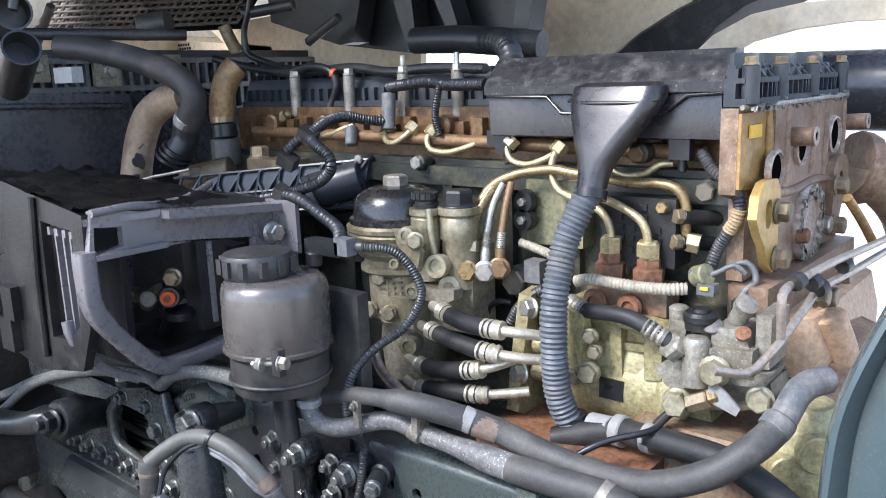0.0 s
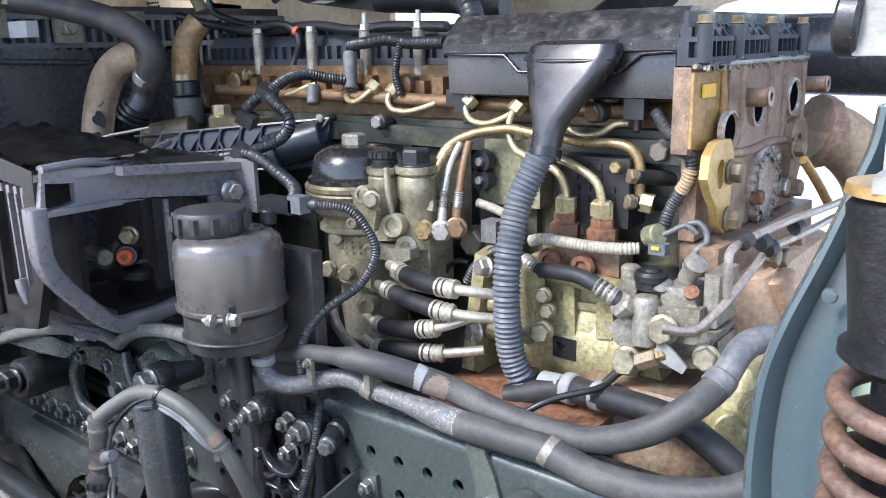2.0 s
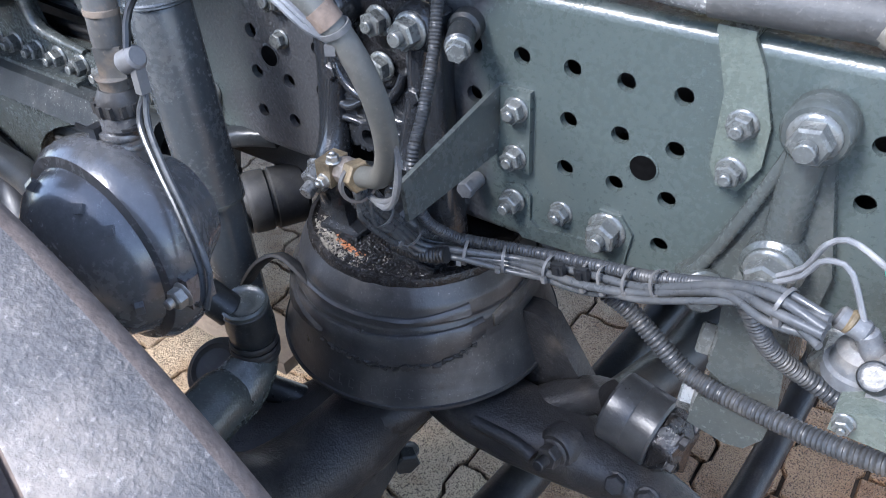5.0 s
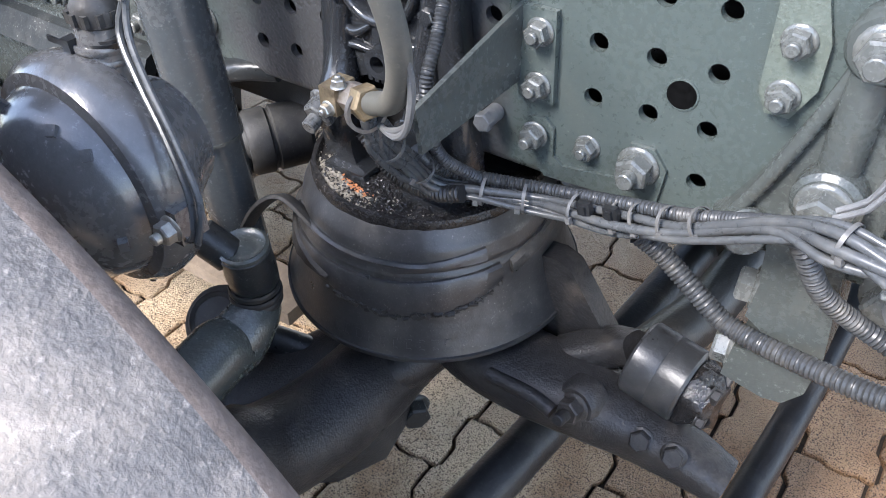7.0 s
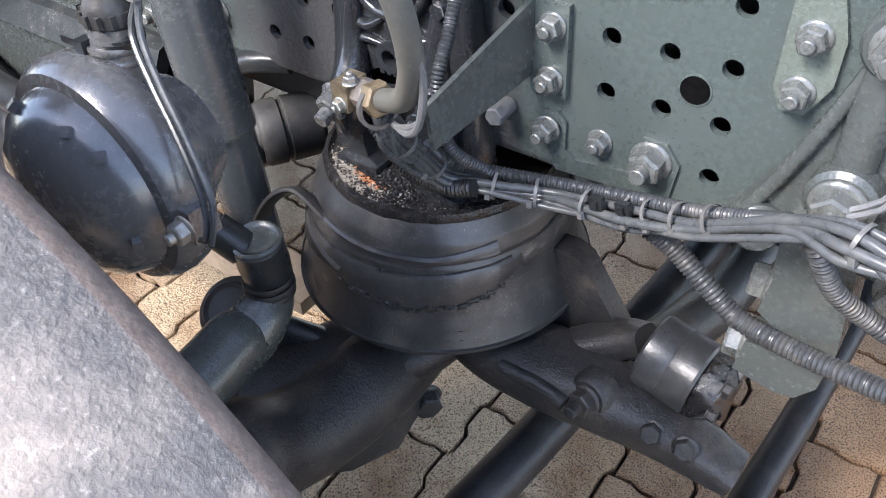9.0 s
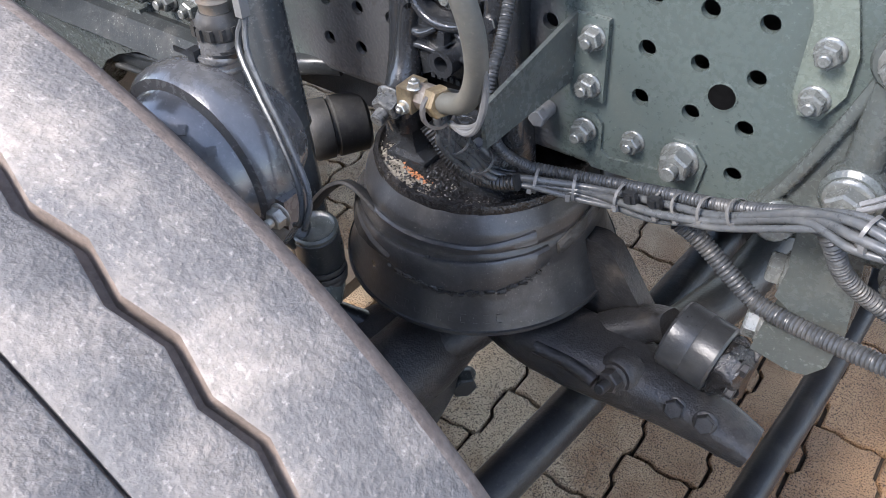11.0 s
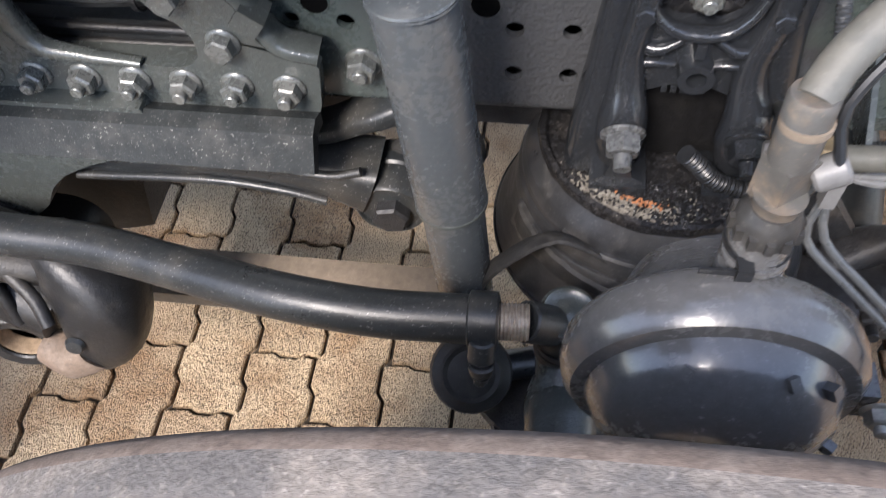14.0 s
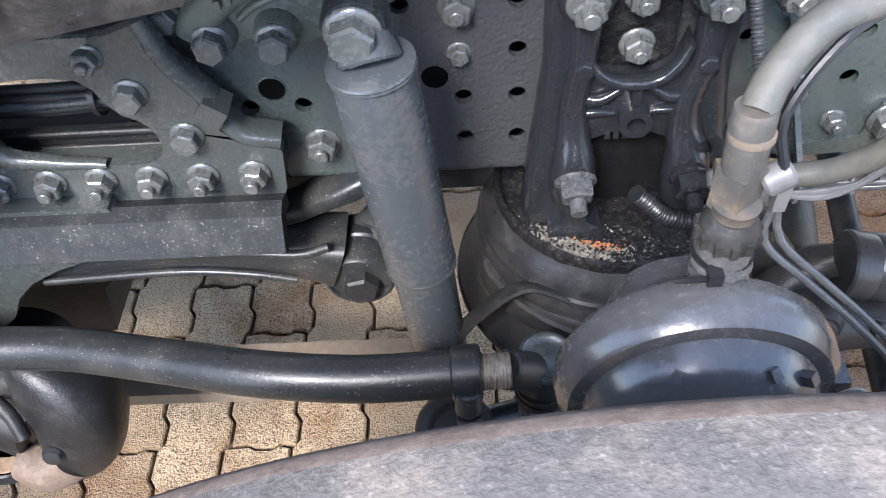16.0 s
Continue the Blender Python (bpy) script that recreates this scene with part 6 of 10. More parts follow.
# ---- brake chamber ----
CX, CZ, CY = -0.212, 0.752, -0.33
cham = thing("brake_chamber", "dark grey painted round brake chamber with a clamp band", "brake chamber", (CX, CY, 0.64))
bm = bmesh.new()
add_lathe(bm, [(0, 0.053), (0.026, 0.051), (0.049, 0.044), (0.064, 0.031), (0.0705, 0.015), (0.0725, 0.0), (0, 0.0)], (CX, CY - 0.004, CZ), OUT, 56)
part("dome", bm, M_CHAM, cham)
bm = bmesh.new()
add_lathe(bm, [(0.071, 0.017), (0.079, 0.0155), (0.0845, 0.008), (0.086, -0.003), (0.0845, -0.013), (0.079, -0.020), (0.0695, -0.022), (0.0695, 0.017)], (CX, CY, CZ), OUT, 64)
part("clamp_band", bm, M_CHAM, cham)
lathe("rear_shell", [(0.0725, 0.0), (0.068, 0.012), (0.053, 0.03), (0.042, 0.05), (0, 0.052)], (CX, CY + 0.015, CZ), Y, M_CHAM, cham, seg=56)
for lx, ly, lz in ((-0.184, -0.364, 0.813), (-0.144, -0.366, 0.741), (-0.238, -0.365, 0.8155), (-0.16, -0.361, 0.802)):
    bm = bmesh.new()
    lx, ly, lz = CX + 0.93 * (lx - CX), CY + 0.94 * (ly - CY), CZ + 0.93 * (lz - CZ)
    d = Vector((lx - CX, -0.045, lz - CZ)).normalized()
    add_obox(bm, Matrix.Translation(Vector((lx, ly, lz)) + d * 0.002) @ d.to_track_quat("Z", "X").to_matrix().to_4x4(), (0.0075, 0.006, 0.008))
    part("clip_lug", bm, M_CHAM, cham, bevel=0.0015)
bm = bmesh.new()
add_obox(bm, pose(CX + 0.0855, CY, CZ - 0.005, 0, 0, 0), (0.012, 0.022, 0.026))
blug = part("band_lug", bm, M_CHAM, cham, bevel=0.004)
bolt(blug, (CX + 0.0915, CY - 0.015, CZ + 0.0), OUT, 0.013, M_ZINC, stud=0.006)
cylinder("inlet_boss", (-0.207, -0.312, 0.775), (-0.205, -0.301, 0.853), 0.0215, M_CHAM, cham, r1=0.0145)
for z in (0.826, 0.835):
    lathe("boss_ring", [(0.012, 0), (0.0165, 0), (0.0172, 0.0015), (0.0172, 0.0035), (0.0165, 0.005), (0.012, 0.005)], (-0.2055, -0.3045, z), (0.03, 0.13, 1), M_CHAM, cham)

# inlet fitting and brake hose
bhose = thing("brake_hose", "thick dusty grey brake hose arched up from the brake chamber", "hose", (-0.2, -0.3, 0.85))
F0 = Vector((-0.205, -0.300, 0.837))
collar = lathe("collar", [(0, 0), (0.0155, 0), (0.0165, 0.003), (0.0165, 0.008), (0.0135, 0.010), (0.0135, 0.013), (0.0165, 0.016), (0.0165, 0.026), (0.0145, 0.03), (0.0125, 0.034), (0, 0.034)], F0, (0.03, 0.02, 1), M_PLASTICD, bhose, seg=28)
bm = bmesh.new()
add_ring(bm, F0 + Vector((0, 0, 0.005)), (0.1, 0, 1), 0.016, 0.0177, 0.004, 24)
part("cable_tie", bm, M_PLASTIC, bhose)
box("tie_head", (F0.x - 0.012, F0.y - 0.023, F0.z + 0.0), (F0.x - 0.004, F0.y - 0.014, F0.z + 0.009), M_PLASTIC, bhose, bevel=0.001)
box("tie_tail", (F0.x - 0.03, F0.y - 0.021, F0.z + 0.002), (F0.x - 0.01, F0.y - 0.0195, F0.z + 0.006), M_PLASTIC, bhose, bevel=0.0004)
for i in range(12):
    a = math.pi * i / 6
    box("knurl", (F0.x + 0.0163 * math.cos(a) - 0.002, F0.y + 0.0163 * math.sin(a) - 0.002, F0.z + 0.017), (F0.x + 0.0163 * math.cos(a) + 0.002, F0.y + 0.0163 * math.sin(a) + 0.002, F0.z + 0.025), M_PLASTICD, collar, bevel=0.0006)
lathe("brass_neck", [(0, 0), (0.0115, 0), (0.0115, 0.008), (0.013, 0.012), (0, 0.012)], F0 + Vector((0.001, 0.001, 0.03)), Z, M_GREYT, bhose)
bm = bmesh.new()
add_obox(bm, pose(-0.2045, -0.295, 0.886, 0, 0, 35), (0.0185, 0.0185, 0.030))
part("swivel_block", bm, M_GREYT, bhose, "grey and tan painted swivel fitting", bevel=0.004)
lathe("ferrule", [(0, 0), (0.0105, 0), (0.011, 0.003), (0.0113, 0.036), (0.0104, 0.039), (0, 0.039)], (-0.205, -0.2955, 0.900), (-0.02, 0.08, 1), M_GREYT, bhose, "grey and tan painted sleeve", seg=24)
lathe("tape_ring", [(0.0105, 0), (0.0117, 0), (0.0119, 0.002), (0.0117, 0.004), (0.0105, 0.004)], (-0.205, -0.2945, 0.921), (-0.02, 0.08, 1), M_TANB, bhose, "tan tape ring", seg=24)
HP = [(-0.205, -0.293, 0.935), (-0.197, -0.278, 0.953), (-0.172, -0.262, 0.97), (-0.133, -0.253, 0.976), (-0.09, -0.242, 0.96), (-0.056, -0.228, 0.921), (-0.043, -0.212, 0.872), (-0.05, -0.192, 0.815), (-0.078, -0.172, 0.772), (-0.11, -0.158, 0.752)]
HP = [Vector(p) if k in (0, 8, 9) else Vector((-0.125 + (p[0] + 0.125) * 0.95, p[1], 0.86 + (p[2] - 0.86) * 0.95)) for k, p in enumerate(HP)]
tube("hose_body", HP, 0.0094, M_HOSEL, bhose, seg=20, step=0.006)
for p, q in ((HP[3], HP[4]), (HP[5], HP[6])):
    d = (Vector(q) - Vector(p)).normalized()
    bm = bmesh.new()
    add_ring(bm, Vector(p), d, 0.0098, 0.0112, 0.004, 20)
    add_obox(bm, Matrix.Translation(Vector(p) + Vector((0.0, -0.006, -0.012))) @ pose(0, 0, 0, 0, 0, 30), (0.007, 0.005, 0.007))
    part("hose_tie", bm, M_PLASTIC if q is HP[4] else M_TIE, bhose)
path = spline(HP, 0.004)
mid = min(range(len(path)), key=lambda k: (path[k] - HP[5]).length)
bm = bmesh.new()
add_tube(bm, path[mid - 4:mid], 0.0103, seg=20, straight=True)
part("tape_wrap", bm, M_TAPE, bhose)
# grey connector on the fitting
gc = thing("grey_connector", "light grey plastic cable connector beside the brake hose fitting", "connector", (-0.18, -0.29, 0.88))
cylinder("connector_body", (-0.193, -0.296, 0.889), (-0.178, -0.294, 0.897), 0.0085, M_GREY, gc)
box("connector_tab", (-0.184, -0.299, 0.870), (-0.177, -0.291, 0.889), M_GREY, gc, bevel=0.003)
# thin cables tied along the hose
for off, r, end in ((0.018, 0.003, (-0.083, -0.165, 0.735)), (0.013, 0.0026, (-0.10, -0.155, 0.73))):
    pts = [(-0.135, -0.258, 0.976 - off), (-0.10, -0.25, 0.964 - off), (-0.072, -0.242, 0.94 - off), (-0.064 + 0.3 * off, -0.228, 0.905), (-0.056 + off * 0.5, -0.212, 0.86), (-0.047, -0.19, 0.81), (-0.062, -0.176, 0.76), end, (-0.118, -0.145, 0.725)]
    hose("cable", pts, r, M_WIREL, "thin grey cable tied along the brake hose", "cable", seg=8)
for dx in (0.0, 0.009):
    hose("cable", [(-0.18, -0.292, 0.875), (-0.184 + dx, -0.302, 0.85), (-0.158 + dx, -0.315, 0.828), (-0.132 + dx, -0.325, 0.806), (-0.104 + dx, -0.338, 0.778), (-0.100 + dx * 0.5, -0.345, 0.755), (-0.108 + dx, -0.345, 0.748)], 0.0023, M_WIRE, "grey cable running down beside the brake chamber", "cable", seg=8)
hose("cable", [(-0.135, -0.256, 0.97), (-0.165, -0.27, 0.955), (-0.187, -0.285, 0.925), (-0.184, -0.297, 0.9)], 0.0028, M_PLASTIC, "thin black cable from the hose tie to the connector", "cable", seg=8)

# brass valve where the hose ends
bv = thing("brass_valve", "brass hose fitting with a small bolted valve", "fitting", (-0.145, -0.15, 0.73))
cylinder("union_nut", (-0.112, -0.158, 0.751), (-0.126, -0.153, 0.748), 0.0145, M_BRONZE, bv, seg=6)
cylinder("hex_body", (-0.126, -0.153, 0.748), (-0.142, -0.15, 0.746), 0.0125, M_STEELP, bv, seg=8)
box("valve_body", (-0.158, -0.165, 0.733), (-0.142, -0.14, 0.757), M_BRASS, bv, bevel=0.003)
bolt(bv, (-0.15, -0.165, 0.739), OUT, 0.009, M_ZINC, stud=0.003)
bolt(bv, (-0.143, -0.158, 0.757), Z, 0.009, M_ZINC, stud=0.003)
bm = bmesh.new()
add_ring(bm, (-0.119, -0.155, 0.742), (0.9, -0.35, 0.1), 0.0155, 0.0185, 0.005, 20)
part("clip", bm, M_STEELD, bv)
cylinder("side_port", (-0.158, -0.15, 0.745), (-0.164, -0.149, 0.744), 0.008, M_STEELD, bv, seg=8)
tube("back_pipe", [(-0.15, -0.14, 0.742), (-0.14, -0.10, 0.72), (-0.125, -0.06, 0.69), (-0.12, -0.02, 0.67), (-0.12, 0.0, 0.665)], 0.006, M_CAST, bv)

# ---- engine ----
def loft(name, rings, material, parent=None, label="", caps=True, bevel=0.0):
    """Join rings of equally many points into one closed skin."""
    bm = bmesh.new()
    vs = [[bm.verts.new(p) for p in r] for r in rings]
    n = len(vs[0])
    for p, q in zip(vs, vs[1:]):
        for j in range(n):
            bm.faces.new((p[j], p[(j + 1) % n], q[(j + 1) % n], q[j]))
    if caps:
        bm.faces.new(vs[0][::-1]), bm.faces.new(vs[-1])
    return part(name, bm, material, parent, label, bevel=bevel)


def rounded(cx, cy, z, wx, wy, n=5, r=0.45):
    """A rounded rectangle at height z."""
    pts = []
    rr = min(wx, wy) * r
    for sx, sy, a0 in ((1, 1, 0), (-1, 1, 90), (-1, -1, 180), (1, -1, 270)):
        for i in range(n):
            a = radians(a0 + 90 * i / (n - 1))
            pts.append((cx + sx * (wx / 2 - rr) + rr * math.cos(a), cy + sy * (wy / 2 - rr) + rr * math.sin(a), z))
    return pts


engine = thing("diesel_engine", "oily diesel truck engine with rusty brown end housing", "engine", (-0.25, 0.45, 0.5))
box("block", (-0.86, 0.285, 0.80), (0.27, 0.66, 1.235), M_GREENBLK, engine, "oily green-black engine block", bevel=0.012)
box("sump", (-0.80, 0.24, 0.46), (0.25, 0.62, 0.80), M_PLASTIC, engine, "black oil sump", bevel=0.02)
box("cylinder_head", (-0.80, 0.315, 1.225), (0.262, 0.655, 1.318), M_BROWNO, engine, "brown oily cylinder head", bevel=0.006)
bm = bmesh.new()
for i in range(26):
    x = -0.78 + 0.038 * i
    add_box(bm, (x, 0.300, 1.262 + 0.01 * math.sin(i * 2.3)), (x + 0.022, 0.32, 1.290 + 0.012 * math.sin(i * 1.7)))
part("head_ribs", bm, M_BROWNO, engine, bevel=0.003)
tube("fuel_rail", [(-0.72, 0.295, 1.272), (-0.4, 0.292, 1.268), (-0.02, 0.285, 1.262), (0.22, 0.285, 1.258)], 0.0105, M_COPPERD, engine, step=0.05)
for i in range(7):
    x = -0.66 + 0.145 * i
    lathe("injector_boss", [(0, 0.0), (0.017, 0.0), (0.0185, 0.006), (0.0185, 0.03), (0.014, 0.034), (0, 0.034)], (x, 0.318, 1.288), OUT, M_BROWNO, engine)
# casting relief on the dark block face
bm = bmesh.new()
for i in range(9):
    x = -0.8 + 0.118 * i
    add_box(bm, (x, 0.27, 0.90), (x + 0.018, 0.29, 1.20))
add_box(bm, (-0.85, 0.268, 1.195), (0.26, 0.29, 1.225))
add_box(bm, (-0.85, 0.272, 1.04), (0.26, 0.29, 1.06))
part("casting_ribs", bm, M_GREENBLK, engine, bevel=0.004)
box("olive_panel", (-0.035, 0.252, 1.12), (0.06, 0.29, 1.215), M_OLIVE, engine, "olive oil-stained panel", bevel=0.008)
for i, p in enumerate(((-0.027, 0.245, 1.185), (-0.028, 0.245, 1.158))):
    lathe("black_pad", [(0, 0), (0.016, 0), (0.0175, 0.004), (0.0155, 0.016), (0, 0.016)], p, OUT, M_PLASTIC, engine)
    bolt(engine, Vector(p) + Vector((0, -0.016, 0)), OUT, 0.011, M_ZINC, washer=False)
box("pad_link", (-0.035, 0.238, 1.156), (-0.020, 0.246, 1.187) , M_PLASTIC, engine, bevel=0.001)
# black cast plate with raised unreadable marks
box("marked_plate", (0.103, 0.235, 1.112), (0.205, 0.285, 1.203), M_BLACKC, engine, "black cast plate with raised marks", bevel=0.008)
for r in range(5):
    for c in range(4):
        if random.random() < 0.85:
            x, z = 0.122 + 0.018 * c, 1.128 + 0.0145 * r
            box("raised_mark", (x, 0.232, z), (x + random.uniform(0.006, 0.012), 0.2355, z + 0.0085), M_BLACKC, engine, bevel=0.0008)
for p, s, m in (((0.231, 0.272, 1.211), 0.022, M_BOLTB), ((0.143, 0.255, 1.258), 0.019, M_COPPERD), ((-0.385, 0.260, 1.231), 0.014, M_ZINC), ((-0.251, 0.260, 1.230), 0.018, M_ZINC), ((-0.036, 0.230, 1.065), 0.034, M_BOLTB), ((0.190, 0.232, 1.193), 0.013, M_COPPER)):
    lathe("boss", [(0, 0.02), (s * 0.72, 0.02), (s * 0.72, -0.002), (s * 0.5, -0.006), (0, -0.006)], p, Y, M_GREENBLK, engine)
    bolt(engine, Vector(p) + Vector((0, -0.006, 0)), OUT, s, m, head=0.35, washer=False)
for p in ((0.221, 0.262, 1.179), (0.219, 0.262, 1.145)):
    cylinder("stub_pipe", Vector(p) + Vector((0.02, 0.03, -0.006)), Vector(p) + Vector((-0.012, -0.02, 0.002)), 0.010, M_BLACKC, engine)
    bolt(engine, Vector(p) + Vector((-0.012, -0.02, 0.002)), (-0.5, -0.85, 0.1), 0.017, M_BRONZE, washer=False)

# end housing
ENDX = 0.283
prism("end_head", [(0.226, 1.318), (0.226, 1.215), (0.262, 1.205), (0.262, 1.10), (0.64, 1.10), (0.655, 1.20), (0.655, 1.318)], (0.262, 0, 0), Y, Z, ENDX - 0.262, M_BROWN, engine, "rust-brown end housing", bevel=0.006)
prism("end_facet", [(0.2265, 1.312), (0.2265, 1.222), (0.305, 1.212), (0.318, 1.222), (0.318, 1.312)], (ENDX - 0.002, 0, 0), Y, Z, 0.006, M_OCHRE, engine, "ochre oil-stained facet", bevel=0.002)
prism("end_flange", [(0.318, 1.318), (0.318, 1.226), (0.34, 1.205), (0.34, 1.10), (0.64, 1.095), (0.652, 1.20), (0.655, 1.318)], (ENDX - 0.002, 0, 0), Y, Z, 0.016, M_BROWN, engine, bevel=0.004)
tube("gasket", [(ENDX + 0.004, 0.226, 1.319), (ENDX + 0.016, 0.33, 1.3195), (ENDX + 0.016, 0.5, 1.319), (ENDX + 0.014, 0.655, 1.3185)], 0.0032, M_ALUW, engine, "crusty white gasket edge", step=0.02)
box("yellow_mark", Vector((0.288, 0.250, 1.281)), Vector((0.290, 0.290, 1.297)), M_YELP, engine, "yellow paint mark", bevel=0.0006)
for py, pz, pr in ((0.319, 1.236, 0.026), (0.424, 1.256, 0.024), (0.583, 1.262, 0.028)):
    bm = bmesh.new()
    add_lathe(bm, [(pr * 1.18, -0.002), (pr * 1.16, 0.005), (pr, 0.006), (pr * 0.94, -0.001), (pr * 0.9, -0.004)], (ENDX + 0.014, py, pz), X, 32, 0.86)
    for v in bm.verts:
        v.co += Vector((0.4, 1, 1)) * 0.0012 * noise.noise(v.co * 130)
    part("port_rim", bm, M_RUSTS, engine, "chalky rim of a port")
    # nothing is cut here: a black disc paints the port's inner shade
    lathe("port", [(pr * 0.98, 0.0), (pr * 0.96, 0.001), (0, 0.001)], (ENDX + 0.0145, py, pz), X, M_HOLE_SHADE, engine, "black disc that paints the port's shaded inside", seg=28)
for px in ((0.385, 1.273), (0.66, 1.275)):
    cylinder("stud_post", (ENDX + 0.008, px[0], px[1]), (ENDX + 0.046, px[0] - 0.004, px[1] + 0.002), 0.0125, M_BROWN, engine)
    lathe("stud_face", [(0.0125, 0.0), (0.012, 0.0012), (0.0065, 0.0012), (0.006, 0.0)], (ENDX + 0.046, px[0] - 0.004, px[1] + 0.002), X, M_STEELP, engine)
    # black disc on the stud's face paints the shade of its hole
    cylinder("stud_hole_disc", (ENDX + 0.0455, px[0] - 0.004, px[1] + 0.002), (ENDX + 0.0463, px[0] - 0.004, px[1] + 0.002), 0.006, M_HOLE_SHADE, engine, edge=0.0)
for py, z0, z1 in ((0.362, 1.21, 1.315), (0.478, 1.215, 1.315), (0.54, 1.20, 1.315), (0.634, 1.20, 1.31)):
    tube("cast_fold", [(ENDX + 0.012, py, z0), (ENDX + 0.0135, py + 0.003, (z0 + z1) / 2), (ENDX + 0.012, py + 0.004, z1)], 0.006, M_BROWN, engine, step=0.02)
tube("cast_fold", [(ENDX + 0.013, 0.335, 1.205), (ENDX + 0.014, 0.40, 1.20), (ENDX + 0.014, 0.50, 1.203), (ENDX + 0.013, 0.64, 1.19)], 0.0065, M_BROWN, engine, step=0.02)
tube("corner_edge", [(ENDX + 0.004, 0.319, 1.315), (ENDX + 0.007, 0.318, 1.27), (ENDX + 0.006, 0.322, 1.212)], 0.006, M_OCHRE, engine, "ochre oil-stained corner", step=0.02)
bm = bmesh.new()
for i in range(150):
    y = random.uniform(0.23, 0.655)
    add_obox(bm, pose(ENDX + 0.0155, y, 1.3175 + random.gauss(0, 0.0022), random.uniform(0, 360), 0, 0), (0.003, random.uniform(0.003, 0.011), random.uniform(0.0015, 0.0045)))
tagged(part("gasket_crust", bm, M_ALUW, engine), "flaking white crust along the gasket", kind="stuff")
# sealed round cover
lathe("round_cover", [(0, 0.006), (0.042, 0.006), (0.046, 0.010), (0.053, 0.010), (0.056, 0.004), (0.056, 0.0), (0, 0.0)], (ENDX + 0.014, 0.465, 1.145), X, M_RUSTS, engine, "rusty round cover with flaking white sealant", seg=40)
bm = bmesh.new()
for i in range(120):
    a, r = random.uniform(0, 6.28), 0.049 + random.uniform(-0.006, 0.006)
    add_obox(bm, pose(ENDX + 0.025, 0.465 + r * math.cos(a), 1.145 + r * math.sin(a), random.uniform(0, 360), 0, 0), (0.003, random.uniform(0.004, 0.012), random.uniform(0.003, 0.006)))
part("sealant", bm, M_ALUW, engine, "flaking white sealant")
bolt(engine, (ENDX + 0.02, 0.42, 1.135), X, 0.018, M_RUST)
bolt(engine, (ENDX + 0.014, 0.545, 1.13), X, 0.022, M_STEELP)
# lifting plates
def lifting_plate(y0, flip, mat):
    o = [(0, 0.0), (0.022, -0.002), (0.034, -0.02), (0.030, -0.06), (0.030, -0.10), (0.018, -0.112), (0.002, -0.10), (-0.008, -0.075), (-0.022, -0.06), (-0.034, -0.04), (-0.030, -0.015), (-0.016, -0.002)]
    i = [(0.0, -0.022), (0.006, -0.024), (0.009, -0.032), (0.009, -0.044), (0.006, -0.052), (0.002, -0.056), (-0.002, -0.056), (-0.005, -0.054), (-0.008, -0.048), (-0.009, -0.038), (-0.008, -0.029), (-0.004, -0.024)]
    bm = bmesh.new()
    add_plate(bm, [(flip * 1.3 * a, 1.1 * b) for a, b in o], [(flip * 1.3 * a, 1.1 * b) for a, b in i], (ENDX + 0.014, y0, 1.230), Y, Z, 0.011)
    pl = thing("lifting_plate", "thick plated steel lifting plate bolted to the engine end", "bracket", (ENDX + 0.02, y0, 1.12), "lifting plates on the engine")
    part("plate", bm, mat, pl, bevel=0.002)
    for dz in (-0.04, -0.095):
        bolt(pl, (ENDX + 0.026, y0 + flip * 0.03, 1.230 + 1.1 * dz), X, 0.022, M_BRONZE)
lifting_plate(0.275, 1, M_OCHREP)
lifting_plate(0.605, -1, M_BROWN)
# flywheel side, tan dusty housings under the end plate
prism("lower_flange", [(0.25, 1.098), (0.66, 1.093), (0.67, 1.05), (0.60, 1.02), (0.42, 1.03), (0.25, 1.05)], (0.27, 0, 0), Y, Z, 0.05, M_BROWN, engine, bevel=0.005)
loft("tan_housing", [rounded(0.31, 0.47, z, wx, wy) for z, wx, wy in ((1.05, 0.1, 0.36), (1.0, 0.13, 0.36), (0.93, 0.14, 0.30), (0.84, 0.13, 0.26))], M_TAN, engine, "tan dust-covered housing")
for p in ((0.355, 0.325, 1.078), (0.355, 0.365, 1.068), (0.355, 0.43, 1.085)):
    bolt(engine, p, X, 0.022, M_BRONZE)
tube("tan_rib", [(0.37, 0.34, 1.05), (0.385, 0.37, 0.98), (0.38, 0.40, 0.90)], 0.02, M_TAN, engine)
loft("lower_casting", [rounded(0.28, 0.22, z, wx, wy) for z, wx, wy in ((0.93, 0.20, 0.12), (0.90, 0.24, 0.16), (0.82, 0.24, 0.2), (0.72, 0.2, 0.2))], M_RUSTD, engine, "rust-stained lower casting")
loft("yellow_lower", [rounded(0.385, 0.20, z, wx, wy) for z, wx, wy in ((0.985, 0.06, 0.06), (0.95, 0.1, 0.1), (0.87, 0.12, 0.12), (0.80, 0.10, 0.10))], M_YELLOW, engine, "pale yellow cast housing")
for p in ((0.379, 0.150, 0.917), (0.406, 0.160, 0.943)):
    cylinder("housing_boss", Vector(p) + Vector((-0.02, 0.03, 0)), Vector(p) + Vector((0.008, -0.01, 0)), 0.022, M_YELLOW, engine)
box("brown_shelf", (0.0, 0.07, 0.872), (0.24, 0.27, 0.897), M_RUST, engine, "rusty brown ledge", bevel=0.006)

# rocker cover, ribbed black plastic
rock = thing("rocker_cover", "ribbed black plastic rocker cover on top of the engine", "engine cover", (-0.25, 0.45, 1.32))
